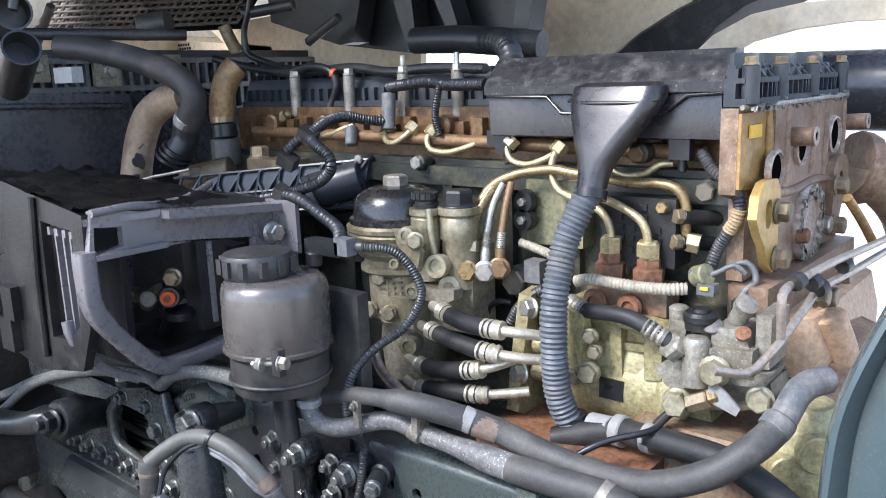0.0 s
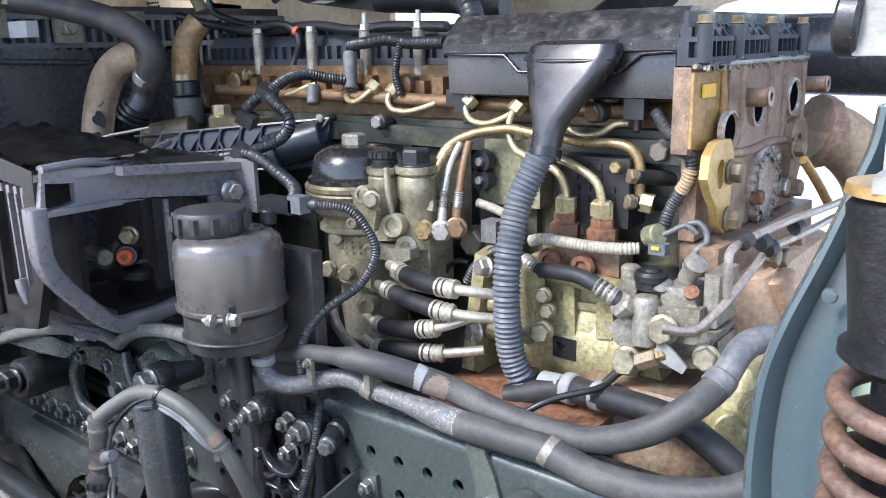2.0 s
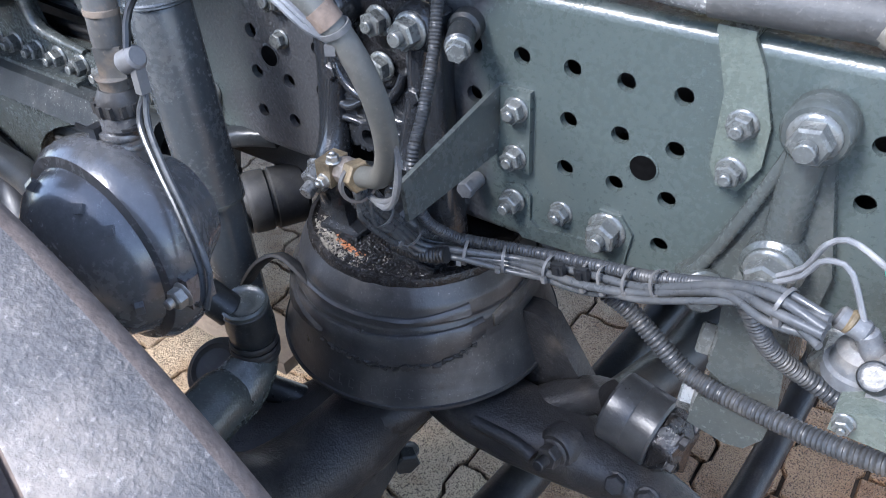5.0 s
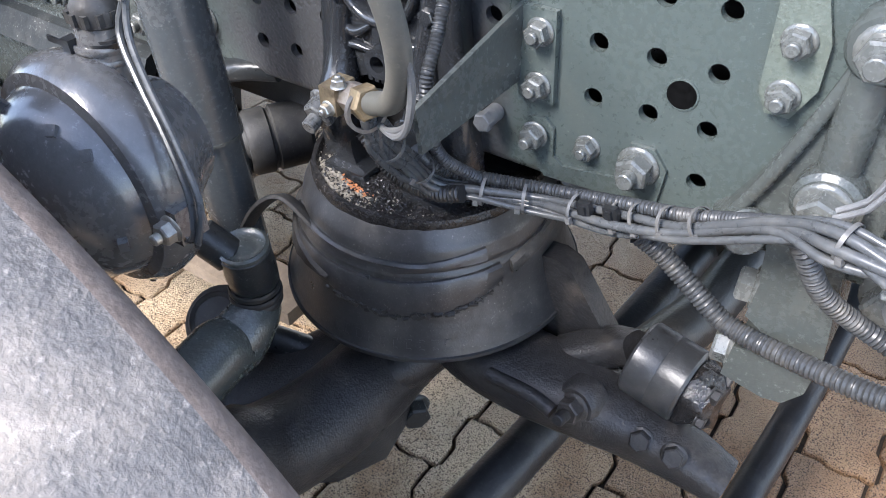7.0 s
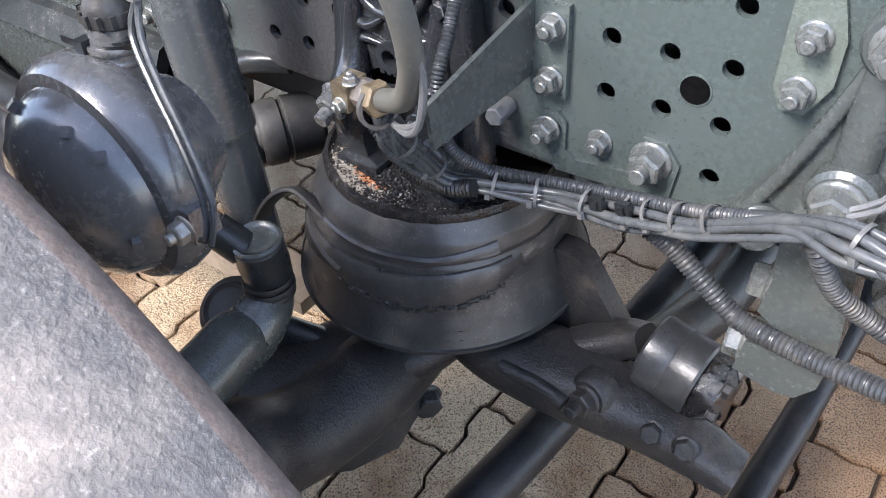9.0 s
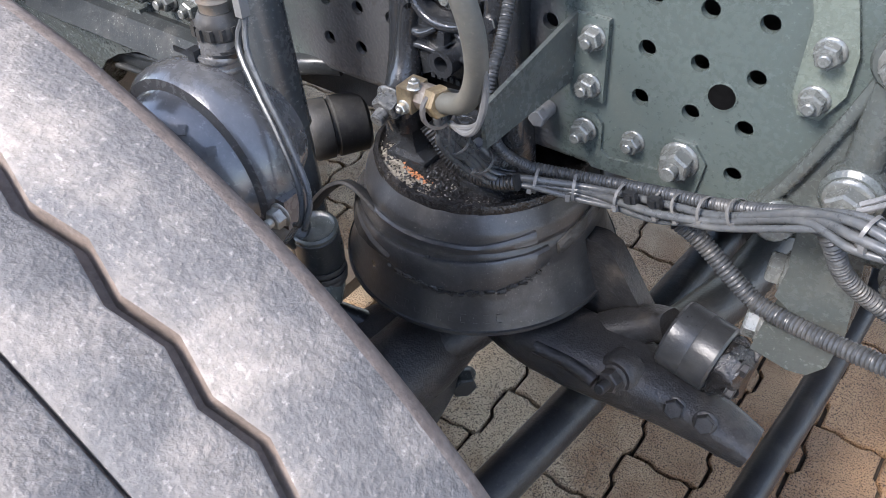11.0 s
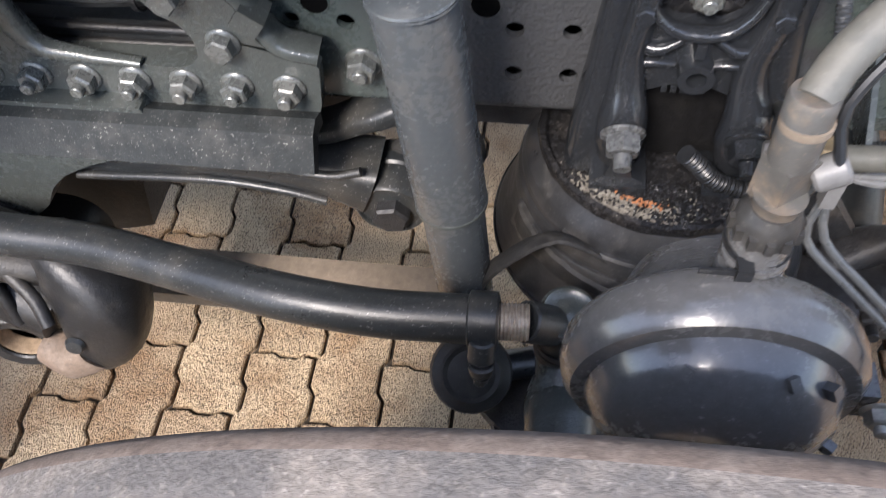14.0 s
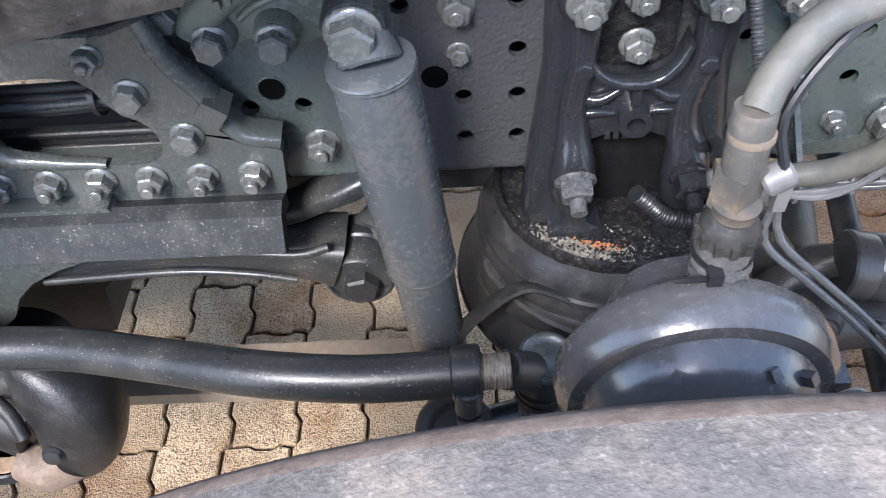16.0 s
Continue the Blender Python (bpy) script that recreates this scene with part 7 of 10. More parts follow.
def lobed(y, grow):
    """The end of the cover, seen from above: three round lobes."""
    return 0.284 + grow + 0.013 * (0.5 + 0.5 * math.cos(2 * math.pi * (y - 0.295) / 0.137)) ** 0.6


def end_tier(name, z0, z1, grow, lo=0.232, hi=0.658):
    out = [(0.262, lo)] + [(lobed(lo + (hi - lo) * i / 60, grow), lo + (hi - lo) * i / 60) for i in range(61)] + [(0.262, hi)]
    return prism(name, out, (0, 0, z0), X, Y, z1 - z0, M_PLASTICB, rock, bevel=0)


end_tier("end_rim", 1.3195, 1.329, 0.004)
end_tier("cover_end", 1.329, 1.347, -0.009)
end_tier("end_rim_top", 1.347, 1.353, 0.002)
end_tier("upper_end", 1.353, 1.364, -0.010, 0.238, 0.652)
end_tier("cover_top", 1.364, 1.369, -0.016, 0.242, 0.648)
end_tier("cover_crown", 1.369, 1.383, -0.023, 0.25, 0.64)
prism("cover_body", [(0.34, 1.318), (0.34, 1.345), (0.352, 1.372), (0.64, 1.372), (0.652, 1.345), (0.652, 1.318)], (-0.80, 0, 0), Y, Z, 1.062, M_PLASTICB, rock, bevel=0.004)
box("side_rim", (-0.80, 0.328, 1.3185), (-0.10, 0.345, 1.329), M_PLASTICB, rock, bevel=0.002)
for i in range(29):
    y = 0.243 + 0.0139 * i
    bm = bmesh.new()
    add_box(bm, (0.27, y, 1.3285), (lobed(y, -0.0005), y + 0.0032, 1.3475))
    if i % 2:
        add_prism(bm, [(0.0, 0.0), (lobed(y, -0.002) - 0.262, 0.0), (lobed(y, -0.016) - 0.262, 0.016), (0.0, 0.016)], (0.262, y + 0.0032, 1.353), X, Z, 0.0032)
    part("end_rib", bm, M_PLASTICB, rock)
bm = bmesh.new()
for i in range(28):
    x = -0.79 + 0.0245 * i
    add_box(bm, (x, 0.332, 1.329), (x + 0.006, 0.345, 1.352))
    add_box(bm, (x, 0.36, 1.37), (x + 0.005, 0.63, 1.382))
part("side_ribs", bm, M_PLASTICB, rock)
for y in (0.243, 0.363, 0.5, 0.645):
    x = lobed(y, 0.002)
    cylinder("cover_screw", (x, y, 1.321), (x, y, 1.368), 0.0105, M_PLASTICB, rock)
    bolt(rock, (x, y, 1.368), Z, 0.013, M_BRONZE, washer=True)
for x in (-0.62, -0.47, -0.335, -0.215, -0.12):
    cylinder("cover_post", (x, 0.322, 1.30), (x, 0.322, 1.376), 0.0105, M_ZINCD, rock)
    bolt(rock, (x, 0.322, 1.376), Z, 0.015, M_ZINC, stud=0.018 if x in (-0.335, -0.215) else 0.0)

# ---- big black cover with its funnel and ribbed hose ----
cov = thing("wiring_cover", "dusty black plastic wiring cover box on the engine side", "cover", (0.08, 0.3, 1.275))
prism("cover_shell", [(0.262, 1.276), (0.241, 1.280), (0.238, 1.342), (0.244, 1.352), (0.272, 1.384), (0.29, 1.384), (0.29, 1.276)], (-0.09, 0, 0), Y, Z, 0.348, M_COVER, cov, bevel=0.005)
prism("cover_lid", [(0.232, 1.338), (0.232, 1.350), (0.240, 1.360), (0.271, 1.3895), (0.295, 1.3895), (0.295, 1.376), (0.25, 1.344)], (-0.094, 0, 0), Y, Z, 0.356, M_COVERD, cov, "dust-scuffed black lid", bevel=0.002)
for x0, x1, x2 in ((-0.092, 0.012, 0.035), (0.262, 0.215, 0.185)):
    bm = bmesh.new()
    add_tube(bm, [(x0, 0.2355, 1.337), (x1, 0.2355, 1.334), (x2, 0.2355, 1.312), ((x2 + 0.11) / 2, 0.2355, 1.311)], 0.0024, seg=8, straight=True)
    part("cover_seam", bm, M_COVER, cov)
box("end_tab", (-0.106, 0.252, 1.262), (-0.082, 0.285, 1.285), M_PLASTIC, cov)
for x in (-0.075, 0.2):
    cylinder("hanger_tab", (x, 0.26, 1.285), (x, 0.262, 1.235), 0.006, M_PLASTIC, cov)
    box("tab_plate", (x - 0.014, 0.25, 1.252), (x + 0.014, 0.266, 1.28), M_PLASTIC, cov)
fun = thing("cable_funnel", "black plastic cable funnel on the cover, leading into a ribbed hose", "funnel", (0.11, 0.2, 1.22))
loft("funnel_shell", [rounded(cx, cy, z, wx, wy) for cx, cy, z, wx, wy in ((0.128, 0.238, 1.352, 0.108, 0.03), (0.128, 0.228, 1.347, 0.126, 0.046), (0.128, 0.222, 1.333, 0.131, 0.05), (0.126, 0.214, 1.313, 0.116, 0.05), (0.121, 0.20, 1.282, 0.082, 0.05), (0.118, 0.187, 1.254, 0.05, 0.044), (0.117, 0.181, 1.238, 0.041, 0.041), (0.117, 0.174, 1.220, 0.038, 0.038))], M_COVER, fun)
tube("funnel_ridge", [(0.066, 0.205, 1.330), (0.092, 0.1965, 1.327), (0.13, 0.1945, 1.327), (0.168, 0.197, 1.327), (0.188, 0.207, 1.330)], 0.0028, M_COVER, fun)
bm = bmesh.new()
add_ring(bm, (0.118, 0.170, 1.213), (0.02, -0.35, -1), 0.017, 0.0215, 0.012, 28)
part("clamp_ring", bm, M_PLASTIC, fun)
rh = hose("ribbed_hose", [(0.117, 0.176, 1.218), (0.114, 0.165, 1.209), (0.106, 0.155, 1.185), (0.097, 0.142, 1.15), (0.094, 0.122, 1.086), (0.096, 0.115, 1.02), (0.1, 0.118, 0.958), (0.111, 0.125, 0.92), (0.117, 0.132, 0.900)], 0.0188, M_HOSER, "thick ribbed grey hose hanging down the engine side", "hose", ribs=0.003, pitch=0.0068, seg=24, step=0.006)
bm = bmesh.new()
add_cyl(bm, (0.113, 0.131, 0.925), (0.121, 0.134, 0.897), 0.0205, 0.021, 24, 0.002)
part("end_boot", bm, M_PLASTIC, rh, "black rubber boot")

# ---- oil filter ----
filt = thing("oil_filter", "cast oil filter housing with a black domed cap", "oil filter", (-0.22, 0.17, 0.96))
FX, FY = -0.222, 0.17
lathe("cap", [(0.074, 1.150), (0.074, 1.158), (0.068, 1.162), (0.066, 1.178), (0.060, 1.192), (0.045, 1.202), (0.022, 1.206), (0.0, 1.206)], (FX, FY, 0), Z, M_CAPB, filt, "glossy black domed cap", seg=48)
bolt(filt, (FX, FY, 1.204), Z, 0.032, M_ZINCD, washer=False, head=0.55)
bm = bmesh.new()
add_lathe(bm, [(0, 1.0), (0.046, 1.0), (0.05, 1.004), (0.05, 1.012), (0.047, 1.016), (0.048, 1.03), (0.0485, 1.07), (0.055, 1.074), (0.060, 1.077), (0.060, 1.084), (0.054, 1.087), (0.054, 1.096), (0.061, 1.10), (0.066, 1.106), (0.066, 1.110), (0.072, 1.112), (0.074, 1.116), (0.074, 1.12), (0.070, 1.123), (0.070, 1.128), (0.078, 1.131), (0.079, 1.135), (0.0765, 1.138), (0.079, 1.141), (0.079, 1.147), (0.075, 1.151), (0, 1.151)], (FX, FY, 0), Z, 56)
part("housing", bm, M_ALU, filt)
for i in range(5):
    z = 1.035 + 0.0085 * i
    for k in range(3):
        a = -1.25 + 0.22 * k
        box("raised_mark", (FX + 0.048 * math.cos(a) - 0.004, FY + 0.048 * math.sin(a) - 0.002, z), (FX + 0.048 * math.cos(a) + 0.003, FY + 0.048 * math.sin(a) + 0.003, z + 0.004), M_ALU, filt, bevel=0)
lathe("base", [(0, 0.90), (0.05, 0.90), (0.055, 0.96), (0.05, 1.0), (0, 1.0)], (FX + 0.01, FY + 0.02, 0), Z, M_ALUD, filt, "oily dark aluminium base")
for p in ((-0.237, 0.115, 1.017), (-0.195, 0.115, 1.018), (-0.123, 0.100, 1.140), (-0.222, 0.125, 1.068)):
    bolt(filt, p, (0.5, -0.85, 0.1), 0.018, M_ALU)
for p, r in (((-0.140, 0.100, 1.146), 0.0135), ((-0.180, 0.115, 1.097), 0.0085), ((-0.193, 0.115, 1.020), 0.011), ((-0.152, 0.120, 1.057), 0.012), ((-0.164, 0.120, 0.970), 0.015)):
    lathe("cast_boss", [(0, -0.03), (r * 0.95, -0.03), (r, 0.0), (r * 0.92, 0.004), (r * 0.55, 0.004), (r * 0.5, 0.001), (0, 0.001)], p, (0.35, -0.92, 0.1), M_ALU, filt, seg=24)
prism("cast_arm", [(-0.012, 0.006), (0.012, 0.01), (0.032, -0.02), (0.026, -0.05), (0.012, -0.03), (-0.008, -0.012)], (-0.148, 0.108, 1.144), (1, 0.1, 0), Z, 0.012, M_ALU, filt, bevel=0.003)
box("cast_block", (-0.219, 0.120, 0.999), (-0.152, 0.160, 1.041), M_ALU, filt, bevel=0.006)
hose("drain_pipe", [(-0.216, 0.100, 0.966), (-0.209, 0.095, 0.948), (-0.182, 0.085, 0.929), (-0.143, 0.075, 0.918), (-0.110, 0.070, 0.909)], 0.0075, M_STEELP, "dull steel drain pipe below the oil filter", "pipe")
fuel = thing("fuel_filter_block", "twin cast fuel filter towers with black caps", "fuel filter", (-0.13, 0.15, 1.0))
T1, T2 = Vector((-0.141, 0.145, 1.093)), Vector((-0.094, 0.165, 1.103))
lathe("tower", [(0, -0.02), (0.019, -0.02), (0.020, 0.03), (0.0225, 0.035), (0.0225, 0.072), (0.02, 0.075), (0.024, 0.078), (0.024, 0.087), (0, 0.087)], T1, Z, M_ALU, fuel, seg=32)
bm = bmesh.new()
add_lathe(bm, [(0, 0.086), (0.017, 0.086), (0.0175, 0.092), (0.0145, 0.094), (0.0145, 0.098), (0.0185, 0.101), (0.0185, 0.109), (0.014, 0.111), (0, 0.111)], T1, Z, 24)
kcap = part("knurled_cap", bm, M_PLASTIC, fuel)
for i in range(14):
    a = 2 * math.pi * i / 14
    box("knurl", (T1.x + 0.0182 * math.cos(a) - 0.0016, T1.y + 0.0182 * math.sin(a) - 0.0016, T1.z + 0.101), (T1.x + 0.0182 * math.cos(a) + 0.0016, T1.y + 0.0182 * math.sin(a) + 0.0016, T1.z + 0.110), M_PLASTIC, kcap, bevel=0)
lathe("tower", [(0, -0.04), (0.024, -0.04), (0.026, 0.03), (0.029, 0.034), (0.029, 0.062), (0.026, 0.066), (0.031, 0.07), (0.031, 0.08), (0, 0.08)], T2, Z, M_ALU, fuel, seg=32)
bolt(fuel, T2 + Vector((0, 0, 0.079)), Z, 0.036, M_PLASTIC, head=0.55)
box("manifold", (-0.184, 0.160, 0.994), (-0.069, 0.215, 1.124), M_ALU, fuel, bevel=0.01)
for p in ((-0.114, 0.140, 1.098), (-0.100, 0.150, 1.067)):
    lathe("port_boss", [(0, 0), (0.016, 0), (0.0175, 0.004), (0.016, 0.016), (0.008, 0.018), (0, 0.012)], p, (0.4, -0.9, 0.1), M_ALU, fuel)

tube("cast_rib", [(-0.117, 0.125, 1.183), (-0.113, 0.123, 1.151), (-0.109, 0.125, 1.118), (-0.107, 0.128, 1.101)], 0.0045, M_ALU, fuel)
lathe("side_port", [(0, -0.01), (0.017, -0.01), (0.018, 0.006), (0.0165, 0.009), (0.011, 0.009), (0.0095, 0.003), (0, 0.003)], (-0.104, 0.125, 1.101), (0.25, -0.95, 0.1), M_ALU, fuel, seg=28)
prism("lower_arm", [(0, 0), (0.03, 0.012), (0.06, 0.008), (0.085, 0.02), (0.085, 0.034), (0.05, 0.03), (0.015, 0.034), (-0.005, 0.02)], (-0.157, 0.140, 1.036), X, Z, 0.02, M_ALUD, fuel, bevel=0.004)

# lower black sensor and loom tubes
hose("ribbed_conduit", [(-0.121, -0.008, 1.152), (-0.087, 0.020, 1.143), (-0.065, 0.035, 1.109), (-0.064, 0.040, 1.077), (-0.088, 0.030, 1.036), (-0.108, 0.000, 1.015), (-0.120, -0.030, 0.991), (-0.128, -0.045, 0.955), (-0.128, -0.042, 0.905), (-0.126, -0.02, 0.89)], 0.0068, M_CONDUIT, "thin ribbed black conduit looping down past the fuel hoses", "conduit", ribs=0.0014, pitch=0.004, seg=12, step=0.006)
sens = thing("level_sensor", "black plastic level sensor with its plug on the reservoir", "sensor", (-0.17, -0.03, 1.13))
box("sensor_body", (-0.210, -0.030, 1.138), (-0.145, -0.010, 1.158), M_PLASTIC, sens, bevel=0.002)
box("plug", (-0.151, -0.030, 1.141), (-0.127, -0.012, 1.164), M_GREYD, sens, bevel=0.002)
cylinder("plug_neck", (-0.141, -0.015, 1.152), (-0.116, -0.008, 1.152), 0.007, M_CONDUIT, sens)
cylinder("stem", (-0.193, -0.030, 1.122), (-0.191, -0.030, 1.142), 0.011, M_PLASTIC, sens)

# ---- high pressure pump ----
pump = thing("fuel_pump", "oily pale yellow cast fuel pump with a bolted silver head", "pump", (0.13, 0.22, 0.9))
bm = bmesh.new()
add_lathe(bm, [(0, 0.0), (0.075, 0.0), (0.082, 0.006), (0.082, 0.03), (0.078, 0.034), (0.074, 0.05), (0.074, 0.145), (0.07, 0.155), (0.062, 0.19), (0, 0.19)], (0.03, 0.265, 0.965), X, 40)
part("pump_body", bm, M_YELLOW, pump)
prism("front_flange", [(0.15, 0.985), (0.17, 1.065), (0.23, 1.075), (0.27, 1.02), (0.25, 0.90), (0.17, 0.885), (0.135, 0.905)], (0.005, 0, 0), Y, Z, 0.02, M_YELLOW, pump, bevel=0.004)
for p in ((0.040, 0.150, 1.055), (0.026, 0.145, 0.960), (0.067, 0.170, 1.062)):
    bolt(pump, p, (-0.35, -0.9, 0.1), 0.02, M_ZINC)
lathe("pump_barrel", [(0, 0.0), (0.066, 0.0), (0.072, 0.005), (0.0735, 0.02), (0.0735, 0.15), (0.076, 0.153), (0.078, 0.165), (0.07, 0.19), (0, 0.19)], (0.055, 0.258, 0.943), X, M_YELLOW, pump, seg=56)
# upper half: a recessed wall between cast pillars
prism("upper_wall", [(0.075, 0.94), (0.245, 0.95), (0.245, 1.045), (0.19, 1.05), (0.12, 1.058), (0.075, 1.066)], (0, 0.265, 0), X, Z, 0.06, M_YELLOW, pump, bevel=0.005)
bm = bmesh.new()
add_prism(bm, [(0.138, 0.965), (0.156, 0.968), (0.154, 1.03), (0.150, 1.046), (0.137, 1.048)], (0, 0.218, 0), X, Z, 0.03)
part("cast_pillar", bm, M_YELLOW, pump, bevel=0.004)
bm = bmesh.new()
add_prism(bm, [(0.188, 0.972), (0.212, 0.976), (0.212, 1.032), (0.188, 1.034)], (0, 0.216, 0), X, Z, 0.03)
part("cast_pillar", bm, M_YELLOW, pump, bevel=0.004)
prism("cast_shelf", [(0.152, 1.004), (0.19, 1.006), (0.19, 1.016), (0.152, 1.014)], (0, 0.216, 0), X, Z, 0.02, M_YELLOW, pump, bevel=0.003)
tube("cast_ridge", [(0.114, 0.190, 1.044), (0.142, 0.188, 1.044), (0.183, 0.188, 1.040), (0.214, 0.190, 1.033)], 0.0065, M_YELLOW, pump)
lathe("recess_screw", [(0, 0), (0.009, 0), (0.0095, 0.004), (0.005, 0.0055), (0.004, 0.003), (0, 0.003)], (0.171, 0.204, 0.991), OUT, M_ALU, pump, seg=20)
prism("side_web", [(0.215, 0.88), (0.26, 0.885), (0.275, 0.93), (0.262, 0.985), (0.235, 1.0), (0.212, 0.985)], (0, 0.25, 0), X, Z, 0.05, M_YELLOW, pump, bevel=0.006)
nameplate = tagged(box("name_plate", (0.125, 0.183, 0.935), (0.160, 0.185, 0.964), M_BLACKC, pump, "small black rating plate", bevel=0.0005), "small black rating plate")
for i in range(3):
    p = Vector((0.132, 0.183, 0.953))
    box("print_bar", p + Vector((0, 0, -0.0035 * i)), p + Vector((0.014 - 0.003 * i, 0.0006, -0.0035 * i + 0.0015)), M_WHITE, pump, bevel=0)
# bolted end plate beside the ribbed hose
prism("bracket_web", [(0.0, 0.0), (0.014, -0.012), (0.05, 0.006), (0.036, 0.035), (0.044, 0.062), (0.038, 0.09), (0.012, 0.098), (-0.004, 0.075)], (0.077, 0.186, 0.963), (0.95, -0.25, 0), Z, 0.014, M_YELLOW, pump, bevel=0.004)
prism("bracket_face", [(0.004, 0.012), (0.02, -0.004), (0.034, 0.008), (0.02, 0.05), (0.024, 0.088), (0.006, 0.09)], (0.082, 0.176, 0.968), (0.95, -0.25, 0), Z, 0.012, M_YELLOW, pump, bevel=0.004)
for p, s in (((0.122, 0.162, 1.026), 0.015), ((0.128, 0.163, 1.006), 0.015), ((0.119, 0.163, 0.975), 0.022), ((0.097, 0.162, 0.966), 0.018)):
    lathe("bolt_seat", [(0, 0), (0.72 * s, 0), (0.74 * s, 0.003), (0.68 * s, 0.005), (0, 0.005)], Vector(p) + Vector((0, 0.004, 0)), (0.25, -0.95, 0), M_YELLOW, pump, seg=20)
    bolt(pump, p, (0.25, -0.95, 0), s, M_ALU, head=0.45)
for k in range(4):
    a = 0.5 + 0.42 * k
    lathe("flange_lug", [(0, 0), (0.013, 0), (0.0135, 0.004), (0.012, 0.018), (0, 0.018)], (0.028, 0.265 - 0.092 * math.cos(a - 0.6), 0.965 + 0.092 * math.sin(a - 0.6)), X, M_YELLOW, pump, seg=16)
# rusty delivery valves on top
V1, V2 = Vector((0.118, 0.225, 1.101)), Vector((0.174, 0.225, 1.099))
for v in (V1, V2):
    lathe("delivery_valve", [(0, -0.012), (0.021, -0.012), (0.022, 0.012), (0.0165, 0.014), (0.0165, 0.026), (0, 0.026)], v, Z, M_RUST, pump, "rusty delivery valve", seg=6)
    bolt(pump, v + Vector((0, 0, 0.026)), Z, 0.024, M_GOLD, washer=False, head=0.9)
box("valve_block", V1 + Vector((-0.03, -0.01, -0.05)), V2 + Vector((0.03, 0.03, -0.008)), M_RUSTD, pump, "rust-stained steel block", bevel=0.004)
for p in ((0.107, 0.205, 1.062), (0.158, 0.205, 1.062)):
    lathe("rusty_plug", [(0, 0), (0.017, 0), (0.018, 0.003), (0.015, 0.008), (0.009, 0.008), (0.008, 0.004), (0, 0.004)], p, OUT, M_RUST, pump, "rusty sealing plug", seg=24)
# silver head
def facing(pts):
    return [(p[0], p[2]) for p in pts]


prism("silver_head", facing(((0.279, 0.170, 1.005), (0.330, 0.170, 1.012), (0.331, 0.170, 1.043), (0.277, 0.170, 1.037))), (0, 0.245, 0), X, Z, 0.075, M_ALUW, pump, "corroded silver pump head", bevel=0.006)
prism("head_shoulder", facing(((0.276, 0.180, 1.030), (0.324, 0.180, 1.038), (0.315, 0.180, 1.063), (0.278, 0.180, 1.060))), (0, 0.242, 0), X, Z, 0.06, M_ALUW, pump, bevel=0.007)
prism("silver_step", facing(((0.327, 0.190, 1.015), (0.344, 0.190, 1.017), (0.345, 0.190, 1.082), (0.327, 0.190, 1.082))), (0, 0.255, 0), X, Z, 0.065, M_ALUW, pump, bevel=0.006)
prism("silver_side", facing(((0.218, 0.185, 1.024), (0.240, 0.185, 1.025), (0.246, 0.185, 1.060), (0.223, 0.185, 1.062))), (0, 0.235, 0), X, Z, 0.05, M_ALUW, pump, bevel=0.006)
prism("gasket_plate", facing(((0.208, 0.176, 0.996), (0.222, 0.176, 1.009), (0.249, 0.176, 1.014), (0.278, 0.176, 1.006), (0.330, 0.176, 1.013), (0.350, 0.176, 1.015), (0.343, 0.176, 0.998), (0.289, 0.176, 0.994), (0.246, 0.176, 0.977), (0.223, 0.176, 0.975))), (0, 0.236, 0), X, Z, 0.06, M_ALUW, pump, "chalky corroded plate", bevel=0.003)
prism("lower_cast", facing(((0.211, 0.185, 0.971), (0.347, 0.185, 1.001), (0.352, 0.185, 0.971), (0.302, 0.185, 0.955), (0.220, 0.185, 0.943))), (0, 0.25, 0), X, Z, 0.06, M_ALUD, pump, bevel=0.006)
lathe("valve_turret", [(0, -0.036), (0.0155, -0.036), (0.0165, -0.03), (0.0165, 0.02), (0.013, 0.025), (0.009, 0.026), (0, 0.027)], (0.263, 0.172, 1.023), Z, M_ALUW, pump, seg=28)
lathe("valve_turret", [(0, -0.02), (0.012, -0.02), (0.0125, 0.012), (0.009, 0.015), (0, 0.016)], (0.228, 0.200, 1.061), Z, M_ALUW, pump, seg=24)
lathe("union_nut", [(0, 0), (0.017, 0.0), (0.018, 0.003), (0.018, 0.014), (0.014, 0.018), (0, 0.018)], (0.242, 0.168, 1.028), (-0.45, -0.5, 0.5), M_ALUW, pump, seg=6)
for p, s in (((0.290, 0.163, 1.013), 0.026), ((0.244, 0.165, 0.962), 0.026), ((0.344, 0.165, 0.989), 0.022)):
    bolt(pump, p, (0.15, -0.98, 0.1), s, M_ALU)
lathe("rusty_screw", [(0, 0), (0.009, 0), (0.009, 0.006), (0.004, 0.008), (0, 0.006)], (0.316, 0.182, 1.057), (0.1, -0.7, 0.7), M_RUST, pump)
lathe("pivot_screw", [(0, 0), (0.012, 0), (0.0125, 0.004), (0.007, 0.007), (0, 0.008)], (0.275, 0.190, 1.058), (0.1, -0.5, 0.8), M_STEELD, pump)
lathe("elbow_union", [(0, 0), (0.011, 0), (0.0115, 0.02), (0.014, 0.022), (0.014, 0.032), (0.009, 0.034), (0, 0.034)], (0.299, 0.205, 1.068), (0.45, -0.35, 0.7), M_ALUW, pump, seg=20)
hs = thing("pump_sensor", "black plastic metering unit with plugged cables on the pump", "sensor", (0.25, 0.21, 1.05))
